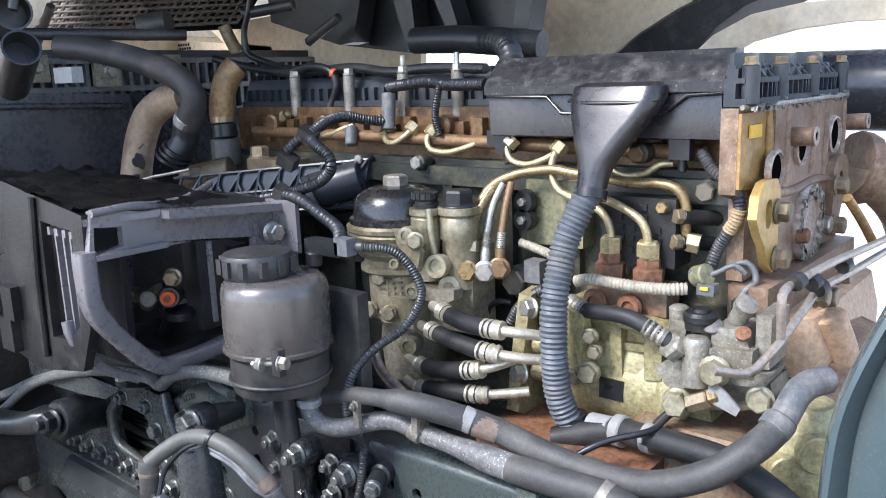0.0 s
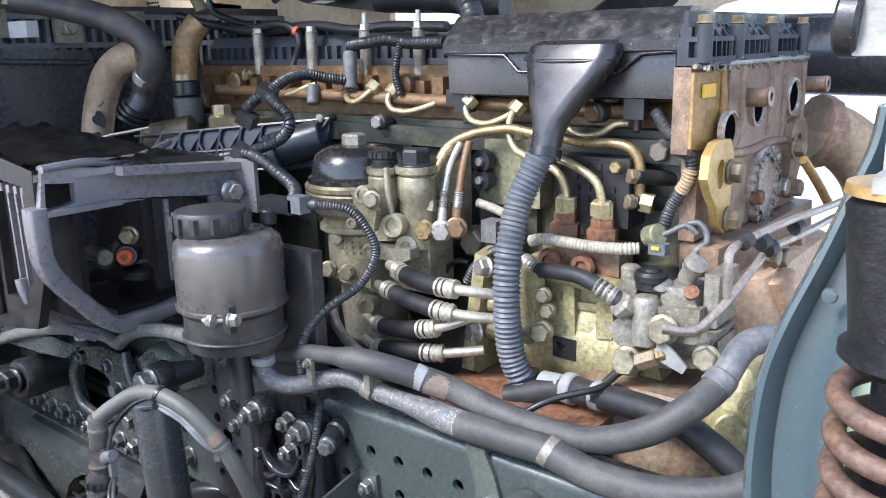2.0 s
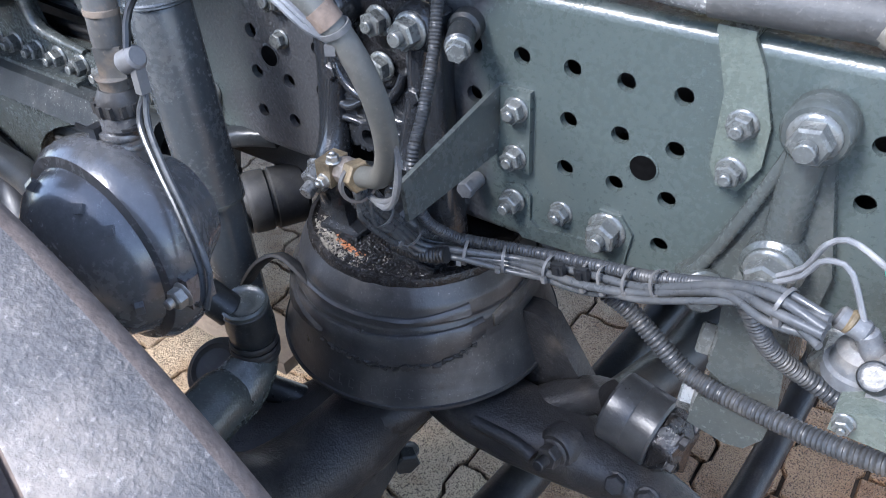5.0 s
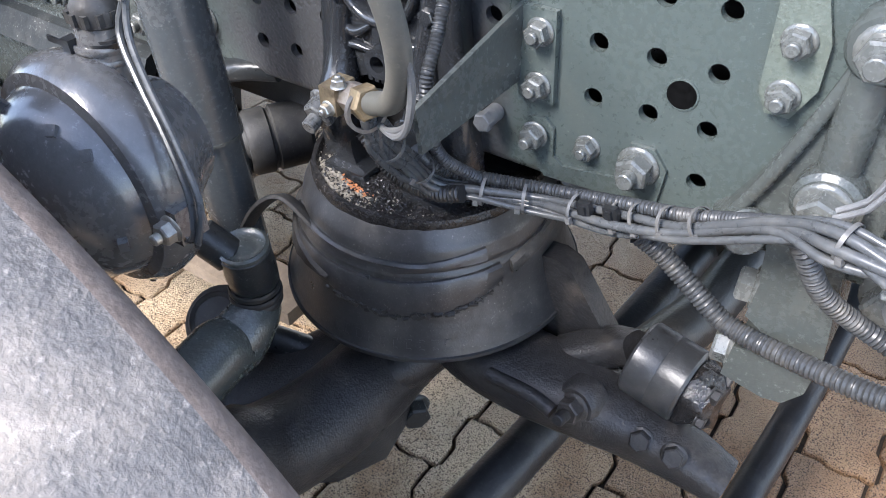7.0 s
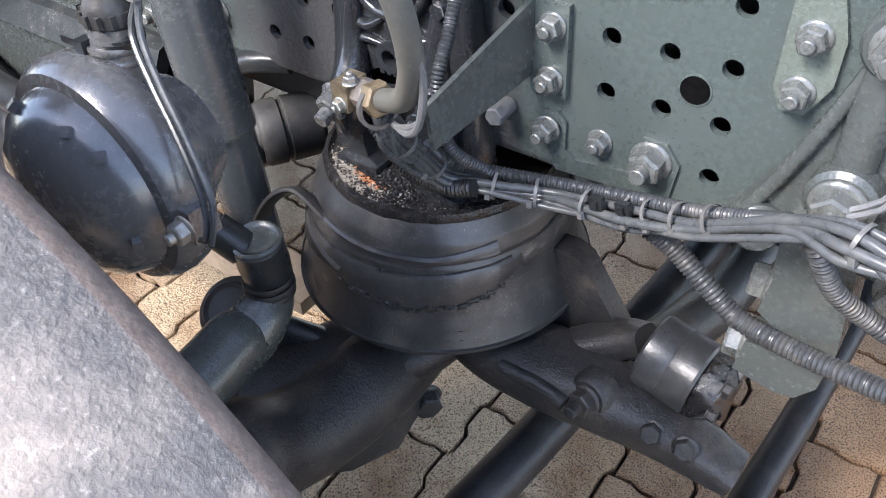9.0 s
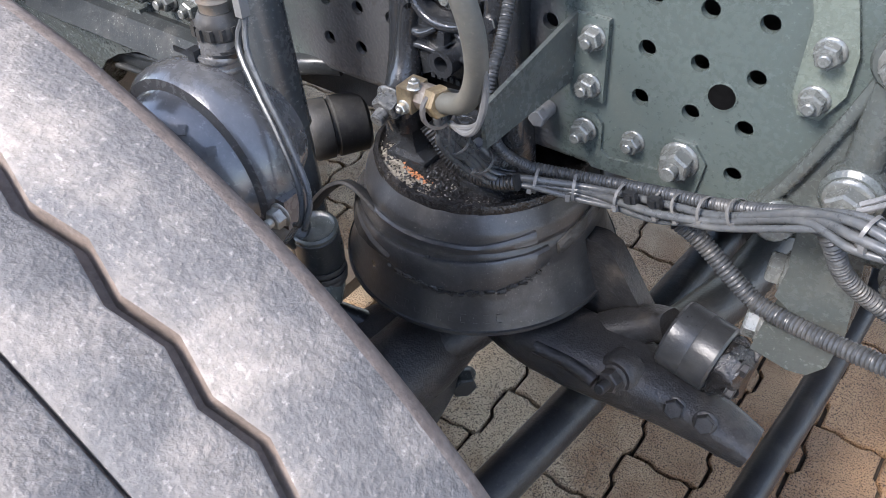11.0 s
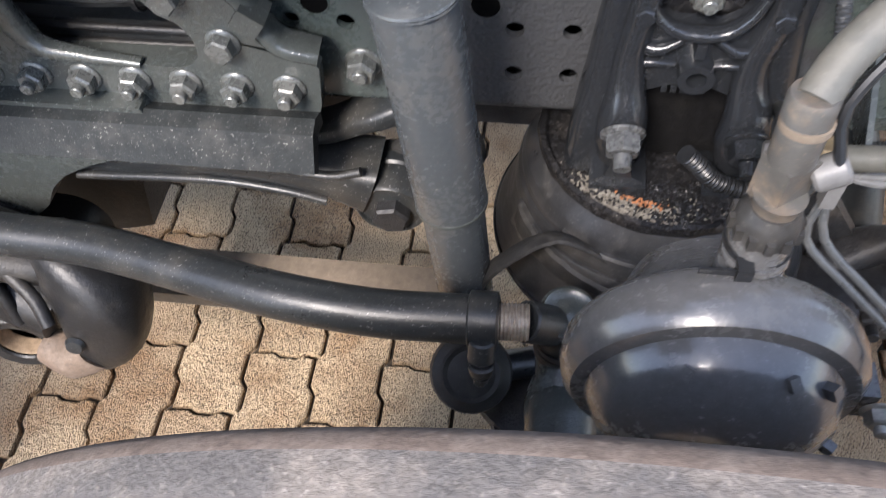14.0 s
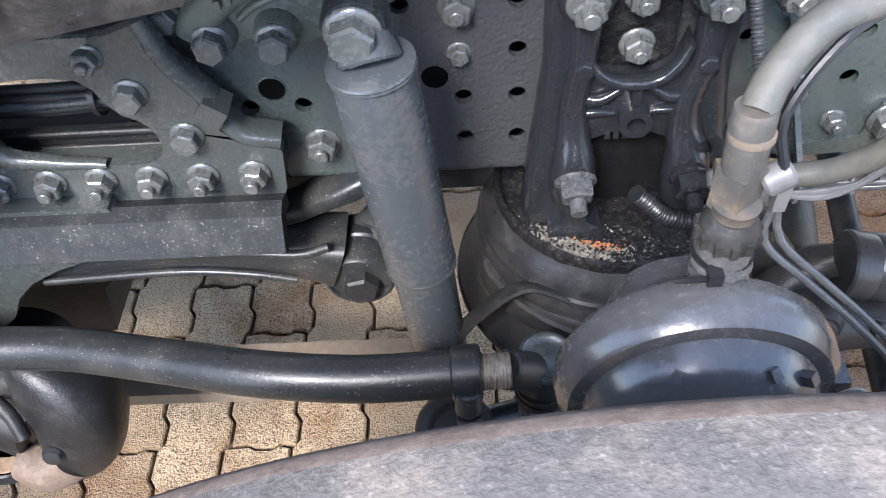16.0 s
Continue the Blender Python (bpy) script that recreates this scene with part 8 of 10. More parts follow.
lathe("sensor_can", [(0, -0.014), (0.019, -0.014), (0.0195, -0.004), (0.0215, -0.003), (0.0215, 0.004), (0.018, 0.008), (0.012, 0.0085), (0.011, 0.012), (0, 0.0125)], (0.258, 0.195, 1.066), Z, M_BLACKC, hs)
box("sensor_plug", (0.244, 0.213, 1.089), (0.266, 0.23, 1.103), M_GREYD, hs, bevel=0.003)
box("sensor_plug_top", (0.230, 0.222, 1.102), (0.246, 0.24, 1.117), M_GREYD, hs, bevel=0.003)
cylinder("grey_round_plug", (0.234, 0.235, 1.106), (0.253, 0.225, 1.114), 0.014, M_OLIVE, hs)
box("yellow_clip", (0.249, 0.211, 1.096), (0.259, 0.2132, 1.100), M_YELP, hs, bevel=0.0006)
box("second_plug", (0.284, 0.225, 1.051), (0.300, 0.245, 1.085), M_BLACKC, hs, bevel=0.003)
tube("plug_wire", [(0.288, 0.235, 1.073), (0.291, 0.250, 1.092), (0.300, 0.260, 1.102), (0.297, 0.265, 1.115), (0.286, 0.265, 1.125), (0.270, 0.260, 1.120)], 0.0042, M_GREYD, hs)
tube("plug_wire", [(0.249, 0.230, 1.109), (0.265, 0.235, 1.117), (0.281, 0.240, 1.126), (0.293, 0.245, 1.115)], 0.0035, M_GREYD, hs)
tube("plug_wire", [(0.231, 0.225, 1.097), (0.211, 0.225, 1.086), (0.181, 0.215, 1.087)], 0.005, M_PLASTIC, hs)

# ---- pipes ----
def pipe(label, pts, r, mat, nuts=(), name="fuel_pipe"):
    ob = hose(name, pts, r, mat, label, "pipe", step=0.006)
    for i, size in nuts:
        a, b = Vector(pts[i]), Vector(pts[i - 1] if i else pts[1])
        bm = bmesh.new()
        add_bolt(bm, a, b - a, size, 0, False, 0.8)
        part("union_nut", bm, M_GOLD, ob)
    return ob


GP = "pale gold steel fuel pipe with a union nut"
pipe(GP, [(-0.281, 0.288, 1.289), (-0.287, 0.275, 1.276), (-0.310, 0.268, 1.261), (-0.334, 0.272, 1.262), (-0.348, 0.285, 1.275), (-0.338, 0.300, 1.284)], 0.0048, M_GOLD, ((0, 0.02),))
pipe(GP, [(-0.235, 0.285, 1.284), (-0.242, 0.272, 1.269), (-0.231, 0.266, 1.252), (-0.197, 0.266, 1.248), (-0.162, 0.272, 1.256), (-0.146, 0.285, 1.264)], 0.0048, M_GOLD, ((0, 0.02),))
pipe(GP, [(-0.061, 0.262, 1.274), (-0.070, 0.255, 1.263), (-0.062, 0.250, 1.244), (-0.034, 0.248, 1.237), (-0.004, 0.250, 1.245), (0.011, 0.262, 1.255)], 0.0048, M_GOLD, ((0, 0.02),))
pipe(GP, [(0.023, 0.258, 1.267), (0.015, 0.248, 1.252), (0.016, 0.240, 1.229), (0.027, 0.236, 1.208), (0.046, 0.232, 1.199), (0.086, 0.226, 1.190), (0.112, 0.222, 1.175), (0.121, 0.222, 1.149), (0.120, 0.223, 1.131)], 0.0054, M_GOLD, ((0, 0.02), (8, 0.024)))
pipe(GP, [(0.084, 0.222, 1.203), (0.116, 0.218, 1.199), (0.150, 0.216, 1.186), (0.169, 0.216, 1.172), (0.175, 0.218, 1.151), (0.174, 0.220, 1.130)], 0.0058, M_GOLD, ((5, 0.024),))
pipe(GP, [(0.098, 0.262, 1.236), (0.120, 0.258, 1.227), (0.149, 0.258, 1.231), (0.169, 0.262, 1.244), (0.183, 0.270, 1.245)], 0.005, M_GOLD)
pipe(GP, [(-0.707, 0.310, 1.276), (-0.657, 0.300, 1.288), (-0.625, 0.300, 1.306)], 0.005, M_GOLD, ((2, 0.018),))
pipe(GP, [(-0.524, 0.290, 1.267), (-0.488, 0.285, 1.270), (-0.462, 0.290, 1.280), (-0.442, 0.300, 1.286)], 0.0045, M_GOLD)
pipe("copper-brown steel pipe bent across the engine side", [(-0.076, 0.165, 1.118), (-0.078, 0.175, 1.150), (-0.074, 0.190, 1.185), (-0.062, 0.205, 1.210), (-0.031, 0.222, 1.226), (0.020, 0.232, 1.234), (0.059, 0.236, 1.229), (0.100, 0.240, 1.225), (0.137, 0.242, 1.220), (0.175, 0.245, 1.221), (0.201, 0.246, 1.215), (0.212, 0.248, 1.196), (0.212, 0.250, 1.168), (0.214, 0.252, 1.147), (0.229, 0.256, 1.144)], 0.0068, M_COPPER, ((0, 0.02), (14, 0.022)))
for k, (lab, pts) in enumerate((("braided steel fuel hose with gold crimped ends", [(-0.056, 0.215, 1.218), (-0.065, 0.195, 1.197), (-0.074, 0.178, 1.166), (-0.078, 0.168, 1.130), (-0.078, 0.160, 1.096)]), ("braided steel fuel hose", [(-0.049, 0.212, 1.213), (-0.058, 0.198, 1.181), (-0.060, 0.186, 1.145), (-0.059, 0.180, 1.121), (-0.055, 0.172, 1.095)]), ("braided steel fuel hose with brown ends", [(-0.036, 0.215, 1.215), (-0.039, 0.204, 1.181), (-0.041, 0.196, 1.145), (-0.040, 0.190, 1.122), (-0.039, 0.186, 1.099)]))):
    m1 = (M_COPPER, M_ZINC, M_COPPERD)[k]
    h = hose("braided_hose", pts, 0.0058, m1, lab, "hose", step=0.006)
    bm = bmesh.new()
    add_tube(bm, pts[2:4], 0.0072, seg=12, straight=True, ribs=0.0012, pitch=0.003)
    part("braid", bm, M_ZINC, h)
    bm = bmesh.new()
    add_cyl(bm, pts[3], pts[4], 0.0075, 0.0075, 12, 0.001)
    add_bolt(bm, Vector(pts[4]) + Vector((0.004, -0.006, -0.004)), (0.5, -0.85, 0), 0.022, 0, True, 0.5)
    part("banjo_end", bm, m1, h)
hose("steel_pipe", [(-0.164, 0.050, 0.979), (-0.153, 0.045, 0.963), (-0.129, 0.040, 0.951), (-0.093, 0.030, 0.940), (-0.060, 0.020, 0.920)], 0.0062, M_STEELP, "bare steel pipe behind the fuel hoses", "pipe")

# four fuel hoses with crimped ends
FH = "black rubber fuel hose with crimped pale metal ends"
for pts, crimp, mats in (
    ([(-0.113, 0.120, 1.042), (-0.080, 0.105, 1.041), (-0.041, 0.095, 1.037), (0.005, 0.085, 1.038), (0.039, 0.083, 1.040), (0.061, 0.090, 1.039), (0.078, 0.110, 1.033)], (0.3, 0.72), 0),
    ([(-0.133, 0.115, 1.010), (-0.095, 0.100, 1.011), (-0.054, 0.090, 1.008), (0.001, 0.083, 1.006), (0.027, 0.085, 1.005), (0.052, 0.095, 1.002), (0.074, 0.115, 0.998)], (0.28, 0.7), 0),
    ([(-0.166, 0.120, 0.954), (-0.137, 0.110, 0.950), (-0.088, 0.098, 0.956), (-0.035, 0.090, 0.968), (-0.001, 0.090, 0.977), (0.025, 0.100, 0.987), (0.038, 0.120, 0.993)], (0.3, 0.68), 0),
    ([(-0.166, 0.115, 0.918), (-0.134, 0.105, 0.916), (-0.083, 0.097, 0.926), (-0.030, 0.095, 0.933), (-0.004, 0.100, 0.936), (0.023, 0.115, 0.939), (0.048, 0.130, 0.943)], (0.3, 0.68), 0)):
    h = hose("fuel_hose", pts, 0.0072, M_GOLDP, FH, "hose", step=0.006)
    tagged(h, group="fuel hoses")
    path = spline(pts, 0.004)
    n = len(path)
    a, b = int(n * 0.2), int(n * 0.72)
    bm = bmesh.new()
    add_tube(bm, path[a:b], 0.0122, seg=16, straight=True)
    part("rubber_sleeve", bm, M_RUBBER, h)
    for s, e in ((a - 2, a + int(n * 0.09)), (b - int(n * 0.1), b + 3)):
        bm = bmesh.new()
        add_tube(bm, path[max(0, s):e], 0.0136, seg=16, straight=True, ribs=0.0022, pitch=0.009)
        part("crimp", bm, M_GOLDP, h, "ribbed crimp ferrule")
short = hose("return_hose", [(0.084, 0.185, 1.057), (0.107, 0.175, 1.056), (0.142, 0.165, 1.061), (0.177, 0.160, 1.062), (0.208, 0.160, 1.052), (0.232, 0.165, 1.038)], 0.0105, M_RUBBER, "short black return hose to the pump head", "hose")
for a, b in (((0.078, 0.187, 1.060), (0.108, 0.175, 1.055)), ((0.201, 0.160, 1.054), (0.227, 0.163, 1.042))):
    bm = bmesh.new()
    add_tube(bm, [a, Vector(a).lerp(Vector(b), 0.5), b], 0.0125, seg=16, straight=True, ribs=0.002, pitch=0.008)
    part("crimp", bm, M_ALUW, short)
hose("beige_conduit", [(0.086, 0.190, 1.090), (0.108, 0.188, 1.096), (0.137, 0.190, 1.095), (0.174, 0.195, 1.093), (0.211, 0.200, 1.094), (0.232, 0.212, 1.095)], 0.0085, M_CONDUITB, "dusty beige ribbed conduit across the pump", "conduit", ribs=0.0014, pitch=0.005, seg=12, step=0.005)
hose("beige_conduit", [(0.036, 0.190, 1.072), (0.012, 0.190, 1.058), (-0.010, 0.190, 1.037), (-0.023, 0.190, 1.014)], 0.0085, M_CONDUIT, "dusty ribbed conduit behind the ribbed hose", "conduit", ribs=0.0014, pitch=0.005, seg=12, step=0.005)
hose("beige_conduit", [(-0.028, 0.225, 1.125), (-0.003, 0.222, 1.121), (0.030, 0.215, 1.115), (0.059, 0.205, 1.106)], 0.007, M_CONDUITB, "beige ribbed conduit leading to a black plug", "conduit", ribs=0.0014, pitch=0.0045, seg=12, step=0.005)
box("cable_plug", (-0.006, 0.200, 1.074), (0.020, 0.225, 1.106), M_GREYD, None, bevel=0.003)
tagged(bpy.data.objects["cable_plug"], "grey plastic cable plug hanging on its conduit", "plug")
hose("black_cable", [(-0.075, 0.200, 1.003), (-0.070, 0.200, 1.025), (-0.050, 0.200, 1.039), (-0.029, 0.200, 1.039)], 0.004, M_PLASTIC, "black cable loop on the engine side", "cable")
hose("ribbed_cable", [(0.227, 0.258, 1.262), (0.245, 0.250, 1.242), (0.264, 0.246, 1.230), (0.279, 0.245, 1.213), (0.281, 0.248, 1.188), (0.268, 0.250, 1.166), (0.253, 0.255, 1.141), (0.247, 0.250, 1.119)], 0.0085, M_CONDUIT, "ribbed black and tan conduit along the engine end", "conduit", ribs=0.0013, pitch=0.0045, seg=12, step=0.006)
bm = bmesh.new()
add_tube(bm, [(0.269, 0.249, 1.167), (0.277, 0.247, 1.180), (0.282, 0.246, 1.196)], 0.0092, seg=12, ribs=0.001, pitch=0.0045)
tagged(part("tape_wrap", bm, M_CONDUITT), "tan tape wrapped round the ribbed conduit", "tape")

# steel brake pipes on the end housing
for pts in ([(0.360, 0.175, 1.063), (0.360, 0.171, 1.104), (0.360, 0.178, 1.118), (0.360, 0.227, 1.119), (0.370, 0.352, 1.120), (0.380, 0.521, 1.113), (0.380, 0.716, 1.102)], [(0.310, 0.110, 1.035), (0.335, 0.138, 1.027), (0.345, 0.163, 1.036), (0.355, 0.198, 1.055), (0.360, 0.264, 1.078), (0.362, 0.313, 1.090), (0.370, 0.415, 1.090), (0.380, 0.545, 1.091), (0.380, 0.724, 1.082)]):
    hose("steel_pipe", pts, 0.0052, M_STEELP, "bare steel pipe clipped across the engine end", "pipe", step=0.01)
clip = thing("pipe_clip", "black rubber pipe clips on the engine end", "clip", (0.36, 0.36, 1.08))
for p in ((0.365, 0.209, 1.123), (0.368, 0.294, 1.097), (0.372, 0.388, 1.107), (0.366, 0.271, 1.109)):
    lathe("clip_body", [(0, -0.007), (0.0095, -0.007), (0.0095, 0.007), (0, 0.007)], p, (0.2, 1, 0.2), M_PLASTIC, clip)
brass = thing("brass_union", "brass pipe union with a white retaining clip", "fitting", (0.27, 0.17, 0.94))
cylinder("union_body", (0.260, 0.160, 0.965), (0.286, 0.160, 0.979), 0.0115, M_BRASS, brass, seg=6)
cylinder("union_nut", (0.288, 0.160, 0.980), (0.299, 0.160, 0.987), 0.0125, M_COPPER, brass, seg=6)
hose("black_pipe", [(0.220, 0.140, 0.925), (0.237, 0.150, 0.948), (0.258, 0.160, 0.964)], 0.006, M_PLASTIC, "thin black plastic pipe to the brass union", "pipe")
prism("white_clip", [(0, 0), (0.03, -0.01), (0.035, 0.0), (0.008, 0.025), (-0.004, 0.02)], (0.291, 0.155, 0.977), X, Z, 0.004, M_WHITE, brass)
hose("pipe", [(0.297, 0.145, 1.020), (0.318, 0.150, 1.020), (0.336, 0.155, 1.023), (0.340, 0.170, 1.028)], 0.005, M_ALUW, "short silver pipe on the pump head", "pipe")
# rear grey elbow
hose("grey_elbow", [(0.383, 0.095, 0.989), (0.389, 0.105, 1.001), (0.393, 0.120, 1.016), (0.399, 0.140, 1.026), (0.412, 0.170, 1.027)], 0.0155, M_GREYD, "grey rubber elbow at the engine end", "hose")
hose("black_return", [(0.10, 0.11, 0.895), (0.178, 0.130, 0.920), (0.214, 0.120, 0.926), (0.270, 0.110, 0.932), (0.334, 0.100, 0.933), (0.378, 0.100, 0.914), (0.415, 0.100, 0.891)], 0.0165, M_RUBBER, "thick black rubber hose running behind the chassis rail", "hose")
cw = thing("hose_joint", "chalky white metal hose joint", "joint", (0.15, 0.13, 0.92))
for a, b, r in (((0.139, 0.135, 0.916), (0.174, 0.130, 0.920), 0.0165), ((0.177, 0.130, 0.921), (0.193, 0.128, 0.922), 0.0205), ((0.222, 0.120, 0.927), (0.239, 0.118, 0.927), 0.0185)):
    cylinder("joint_ring", a, b, r, M_WHITE, cw)

# ---- coolant hoses above the rail ----
h1 = hose("coolant_hose", [(-0.204, -0.020, 0.927), (-0.154, -0.035, 0.943), (-0.099, -0.045, 0.961), (-0.013, -0.030, 0.963), (0.039, 0.003, 0.945), (0.072, 0.020, 0.933), (0.132, 0.030, 0.916), (0.202, 0.030, 0.910), (0.272, 0.031, 0.917), (0.332, 0.040, 0.943), (0.368, 0.060, 0.972), (0.381, 0.085, 0.985), (0.388, 0.103, 0.998)], lambda s: 0.0115 if s < 0.15 else min(0.0162, 0.0115 + (s - 0.15) * 0.25), M_HOSE, "thick dusty grey coolant hose sagging over the rail", "hose", seg=20)
for (a, b, m, r) in (((0.033, 0.000, 0.948), (0.046, 0.006, 0.942), M_WHITE, 0.0165), ((0.046, 0.008, 0.941), (0.075, 0.021, 0.931), M_TAPE, 0.0168), ((0.382, 0.090, 0.988), (0.387, 0.102, 0.998), M_GREYD, 0.0178)):
    bm = bmesh.new()
    add_cyl(bm, a, b, r, r, 20, 0.001)
    part("hose_clamp" if m is not M_TAPE else "tape_wrap", bm, m, h1)
h2 = hose("coolant_pipe", [(-0.170, -0.075, 0.963), (-0.168, -0.078, 0.939), (-0.155, -0.075, 0.921), (-0.130, -0.060, 0.913), (-0.091, -0.035, 0.923), (-0.059, -0.025, 0.928), (-0.026, -0.018, 0.920), (0.025, -0.012, 0.913), (0.107, -0.006, 0.905), (0.185, -0.004, 0.905), (0.231, -0.002, 0.905), (0.29, 0.0, 0.893), (0.36, 0.012, 0.892), (0.43, 0.04, 0.905), (0.48, 0.09, 0.94)], lambda s: 0.0125 if s < 0.25 else min(0.017, 0.0125 + (s - 0.25) * 0.1), M_SPECK, "speckled grey coolant pipe lying on the chassis rail", "pipe", seg=20)
tube("hose_sleeve", [(0.111, -0.006, 0.904), (0.185, -0.004, 0.905), (0.231, -0.002, 0.905), (0.29, 0.0, 0.893), (0.36, 0.012, 0.892), (0.43, 0.04, 0.905), (0.48, 0.09, 0.94)], 0.0178, M_HOSE, h2, "dusty grey rubber sleeve", seg=20)
for a, b, m, r in (((-0.034, -0.020, 0.924), (-0.019, -0.017, 0.918), M_ZINCD, 0.0155), ((0.227, -0.002, 0.908), (0.238, -0.001, 0.903), M_ZINCD, 0.0192), ((-0.185, -0.076, 0.952), (-0.154, -0.076, 0.949), M_WHITE, 0.0)):
    if r:
        bm = bmesh.new()
        add_cyl(bm, a, b, r, r, 20, 0.001)
        part("hose_clamp", bm, m, h2)
for a in ((-0.019, -0.030, 0.946), (-0.099, -0.055, 0.943)):
    bm = bmesh.new()
    add_box(bm, Vector(a) + Vector((-0.005, -0.003, -0.022)), Vector(a) + Vector((0.005, 0.003, 0.014)))
    add_bolt(bm, Vector(a) + Vector((0, -0.003, 0.008)), OUT, 0.009, 0.003)
    tagged(part("pipe_bracket", bm, M_ZINCD), "small zinc-plated pipe bracket on the coolant pipe", "bracket")
hose("black_cable", [(0.149, 0.035, 0.898), (0.179, 0.050, 0.924), (0.202, 0.070, 0.936), (0.238, 0.100, 0.946), (0.241, 0.140, 0.949)], 0.0042, M_PLASTIC, "thin black cable over the coolant hose", "cable")

# ---- expansion reservoir ----
RX, RY = -0.207, -0.088
res = thing("fluid_reservoir", "round smoky grey metal fluid reservoir with a black screw cap", "reservoir", (RX, RY, 0.95))
lathe("tank", [(0.071, 1.022), (0.0735, 1.024), (0.0735, 1.028), (0.071, 1.030), (0.071, 1.10), (0.068, 1.112), (0.058, 1.120), (0.0, 1.122)], (RX, RY, 0), Z, M_TANK, res, "streaked smoky grey tank", seg=56)
lathe("lower_bowl", [(0.0, 0.962), (0.05, 0.963), (0.063, 0.968), (0.0655, 0.978), (0.0655, 1.016), (0.071, 1.022)], (RX, RY, 0), Z, M_PLASTICD, res, "black lower bowl", seg=56)
tube("bowl_ring", [(RX + 0.0665 * math.cos(0.35 * k), RY + 0.0665 * math.sin(0.35 * k), 0.985) for k in range(19)], 0.003, M_PLASTICD, res)
CXR, CYR = RX - 0.016, RY - 0.012
bm = bmesh.new()
add_lathe(bm, [(0, 1.12), (0.045, 1.12), (0.047, 1.124), (0.047, 1.146), (0.044, 1.151), (0.03, 1.153), (0, 1.153)], (CXR, CYR, 0), Z, 48)
cap = part("screw_cap", bm, M_CAPP, res, "black plastic screw cap")
for i in range(12):
    a = 2 * math.pi * i / 12
    box("cap_grip", (CXR + 0.0462 * math.cos(a) - 0.005, CYR + 0.0462 * math.sin(a) - 0.005, 1.126), (CXR + 0.0462 * math.cos(a) + 0.005, CYR + 0.0462 * math.sin(a) + 0.005, 1.146), M_CAPP, cap, bevel=0.002)
lathe("outlet", [(0.022, 0.0), (0.022, -0.012), (0.016, -0.02), (0.015, -0.045), (0, -0.045)], (-0.175, -0.075, 0.971), Z, M_PLASTICD, res)
cylinder("hose_band", (-0.167, -0.077, 0.953), (-0.168, -0.077, 0.942), 0.0168, M_WHITE, res)
box("bowl_lug", (-0.139, -0.155, 1.015), (-0.124, -0.145, 1.049), M_PLASTICD, res, bevel=0.002)
bolt(res, (-0.155, -0.156, 1.026), (-1, -0.4, 0), 0.013, M_ZINC, stud=0.006)
cylinder("clip_bolt", (-0.176, -0.152, 1.020), (-0.125, -0.152, 1.033), 0.003, M_ZINC, res)
bolt(res, (-0.126, -0.152, 1.033), (1, 0.3, 0), 0.014, M_ZINC)
box("tank_bracket", (RX - 0.02, RY + 0.062, 0.88), (RX + 0.09, RY + 0.082, 1.09), M_PLASTICD, res, bevel=0.006)
lathe("white_clip", [(0, 0), (0.009, 0), (0.01, 0.006), (0.006, 0.012), (0, 0.012)], (-0.217, -0.100, 0.961), (0.3, -0.8, 0.3), M_WHITE, res)
hose("black_strut", [(-0.191, -0.105, 0.991), (-0.187, -0.105, 0.961), (-0.183, -0.105, 0.931), (-0.179, -0.105, 0.901)], 0.0155, M_PLASTIC, "thick black rubber elbow beside the rail", "hose")
bm = bmesh.new()
add_cyl(bm, (-0.10, -0.02, 0.835), (-0.088, -0.045, 0.83), 0.0125, 0.0135, 24, 0.003)
add_cyl(bm, (-0.105, -0.0, 0.835), (-0.10, -0.02, 0.835), 0.016, 0.016, 24, 0.003)
knob = tagged(part("rail_bush", bm, M_CAST), "dark rubber-bushed bolt on the rail below the conduit", "bushing")
bolt(knob, (-0.088, -0.045, 0.83), (0.4, -0.9, 0), 0.016, M_BOLT)

# ---- black frame of the step box, open towards the engine ----
frame_box = thing("step_frame", "dusty black plastic step frame with slatted side", "frame", (-0.42, -0.12, 0.98))
FX0 = -0.345
bm = bmesh.new()
add_plate(bm, [(-0.264, 1.154), (-0.168, 1.153), (-0.10, 1.153), (0.03, 1.136), (0.03, 1.178), (-0.10, 1.192), (-0.162, 1.202), (-0.254, 1.215)],
          [(-0.256, 1.160), (-0.240, 1.161), (-0.230, 1.162), (-0.216, 1.165), (-0.216, 1.190), (-0.230, 1.191), (-0.240, 1.192), (-0.253, 1.194)], (FX0 - 0.012, 0, 0), Y, Z, 0.013)
part("top_arm", bm, M_FRAME_LIT, frame_box, bevel=0.0022)
bm = bmesh.new()
add_obox(bm, pose(FX0 + 0.012, -0.066, 1.1905, -4.9, 0, 0), (0.034, 0.196, 0.011))
part("arm_lip", bm, M_FRAME_LIT, frame_box, bevel=0.003)
bm = bmesh.new()
add_obox(bm, pose(FX0 + 0.004, -0.21, 1.157, 0, 0, 0), (0.02, 0.10, 0.007))
part("arm_rib", bm, M_FRAME_LIT, frame_box, bevel=0.002)
box("end_flange", (FX0 - 0.01, 0.024, 1.115), (-0.287, 0.031, 1.193), M_FRAME_LIT, frame_box, bevel=0.002)
box("end_web", (FX0 - 0.01, -0.012, 1.112), (FX0 + 0.006, 0.026, 1.186), M_FRAME_LIT, frame_box, bevel=0.002)
bolt(frame_box, (FX0 + 0.022, 0.006, 1.147), X, 0.022, M_ZINC)
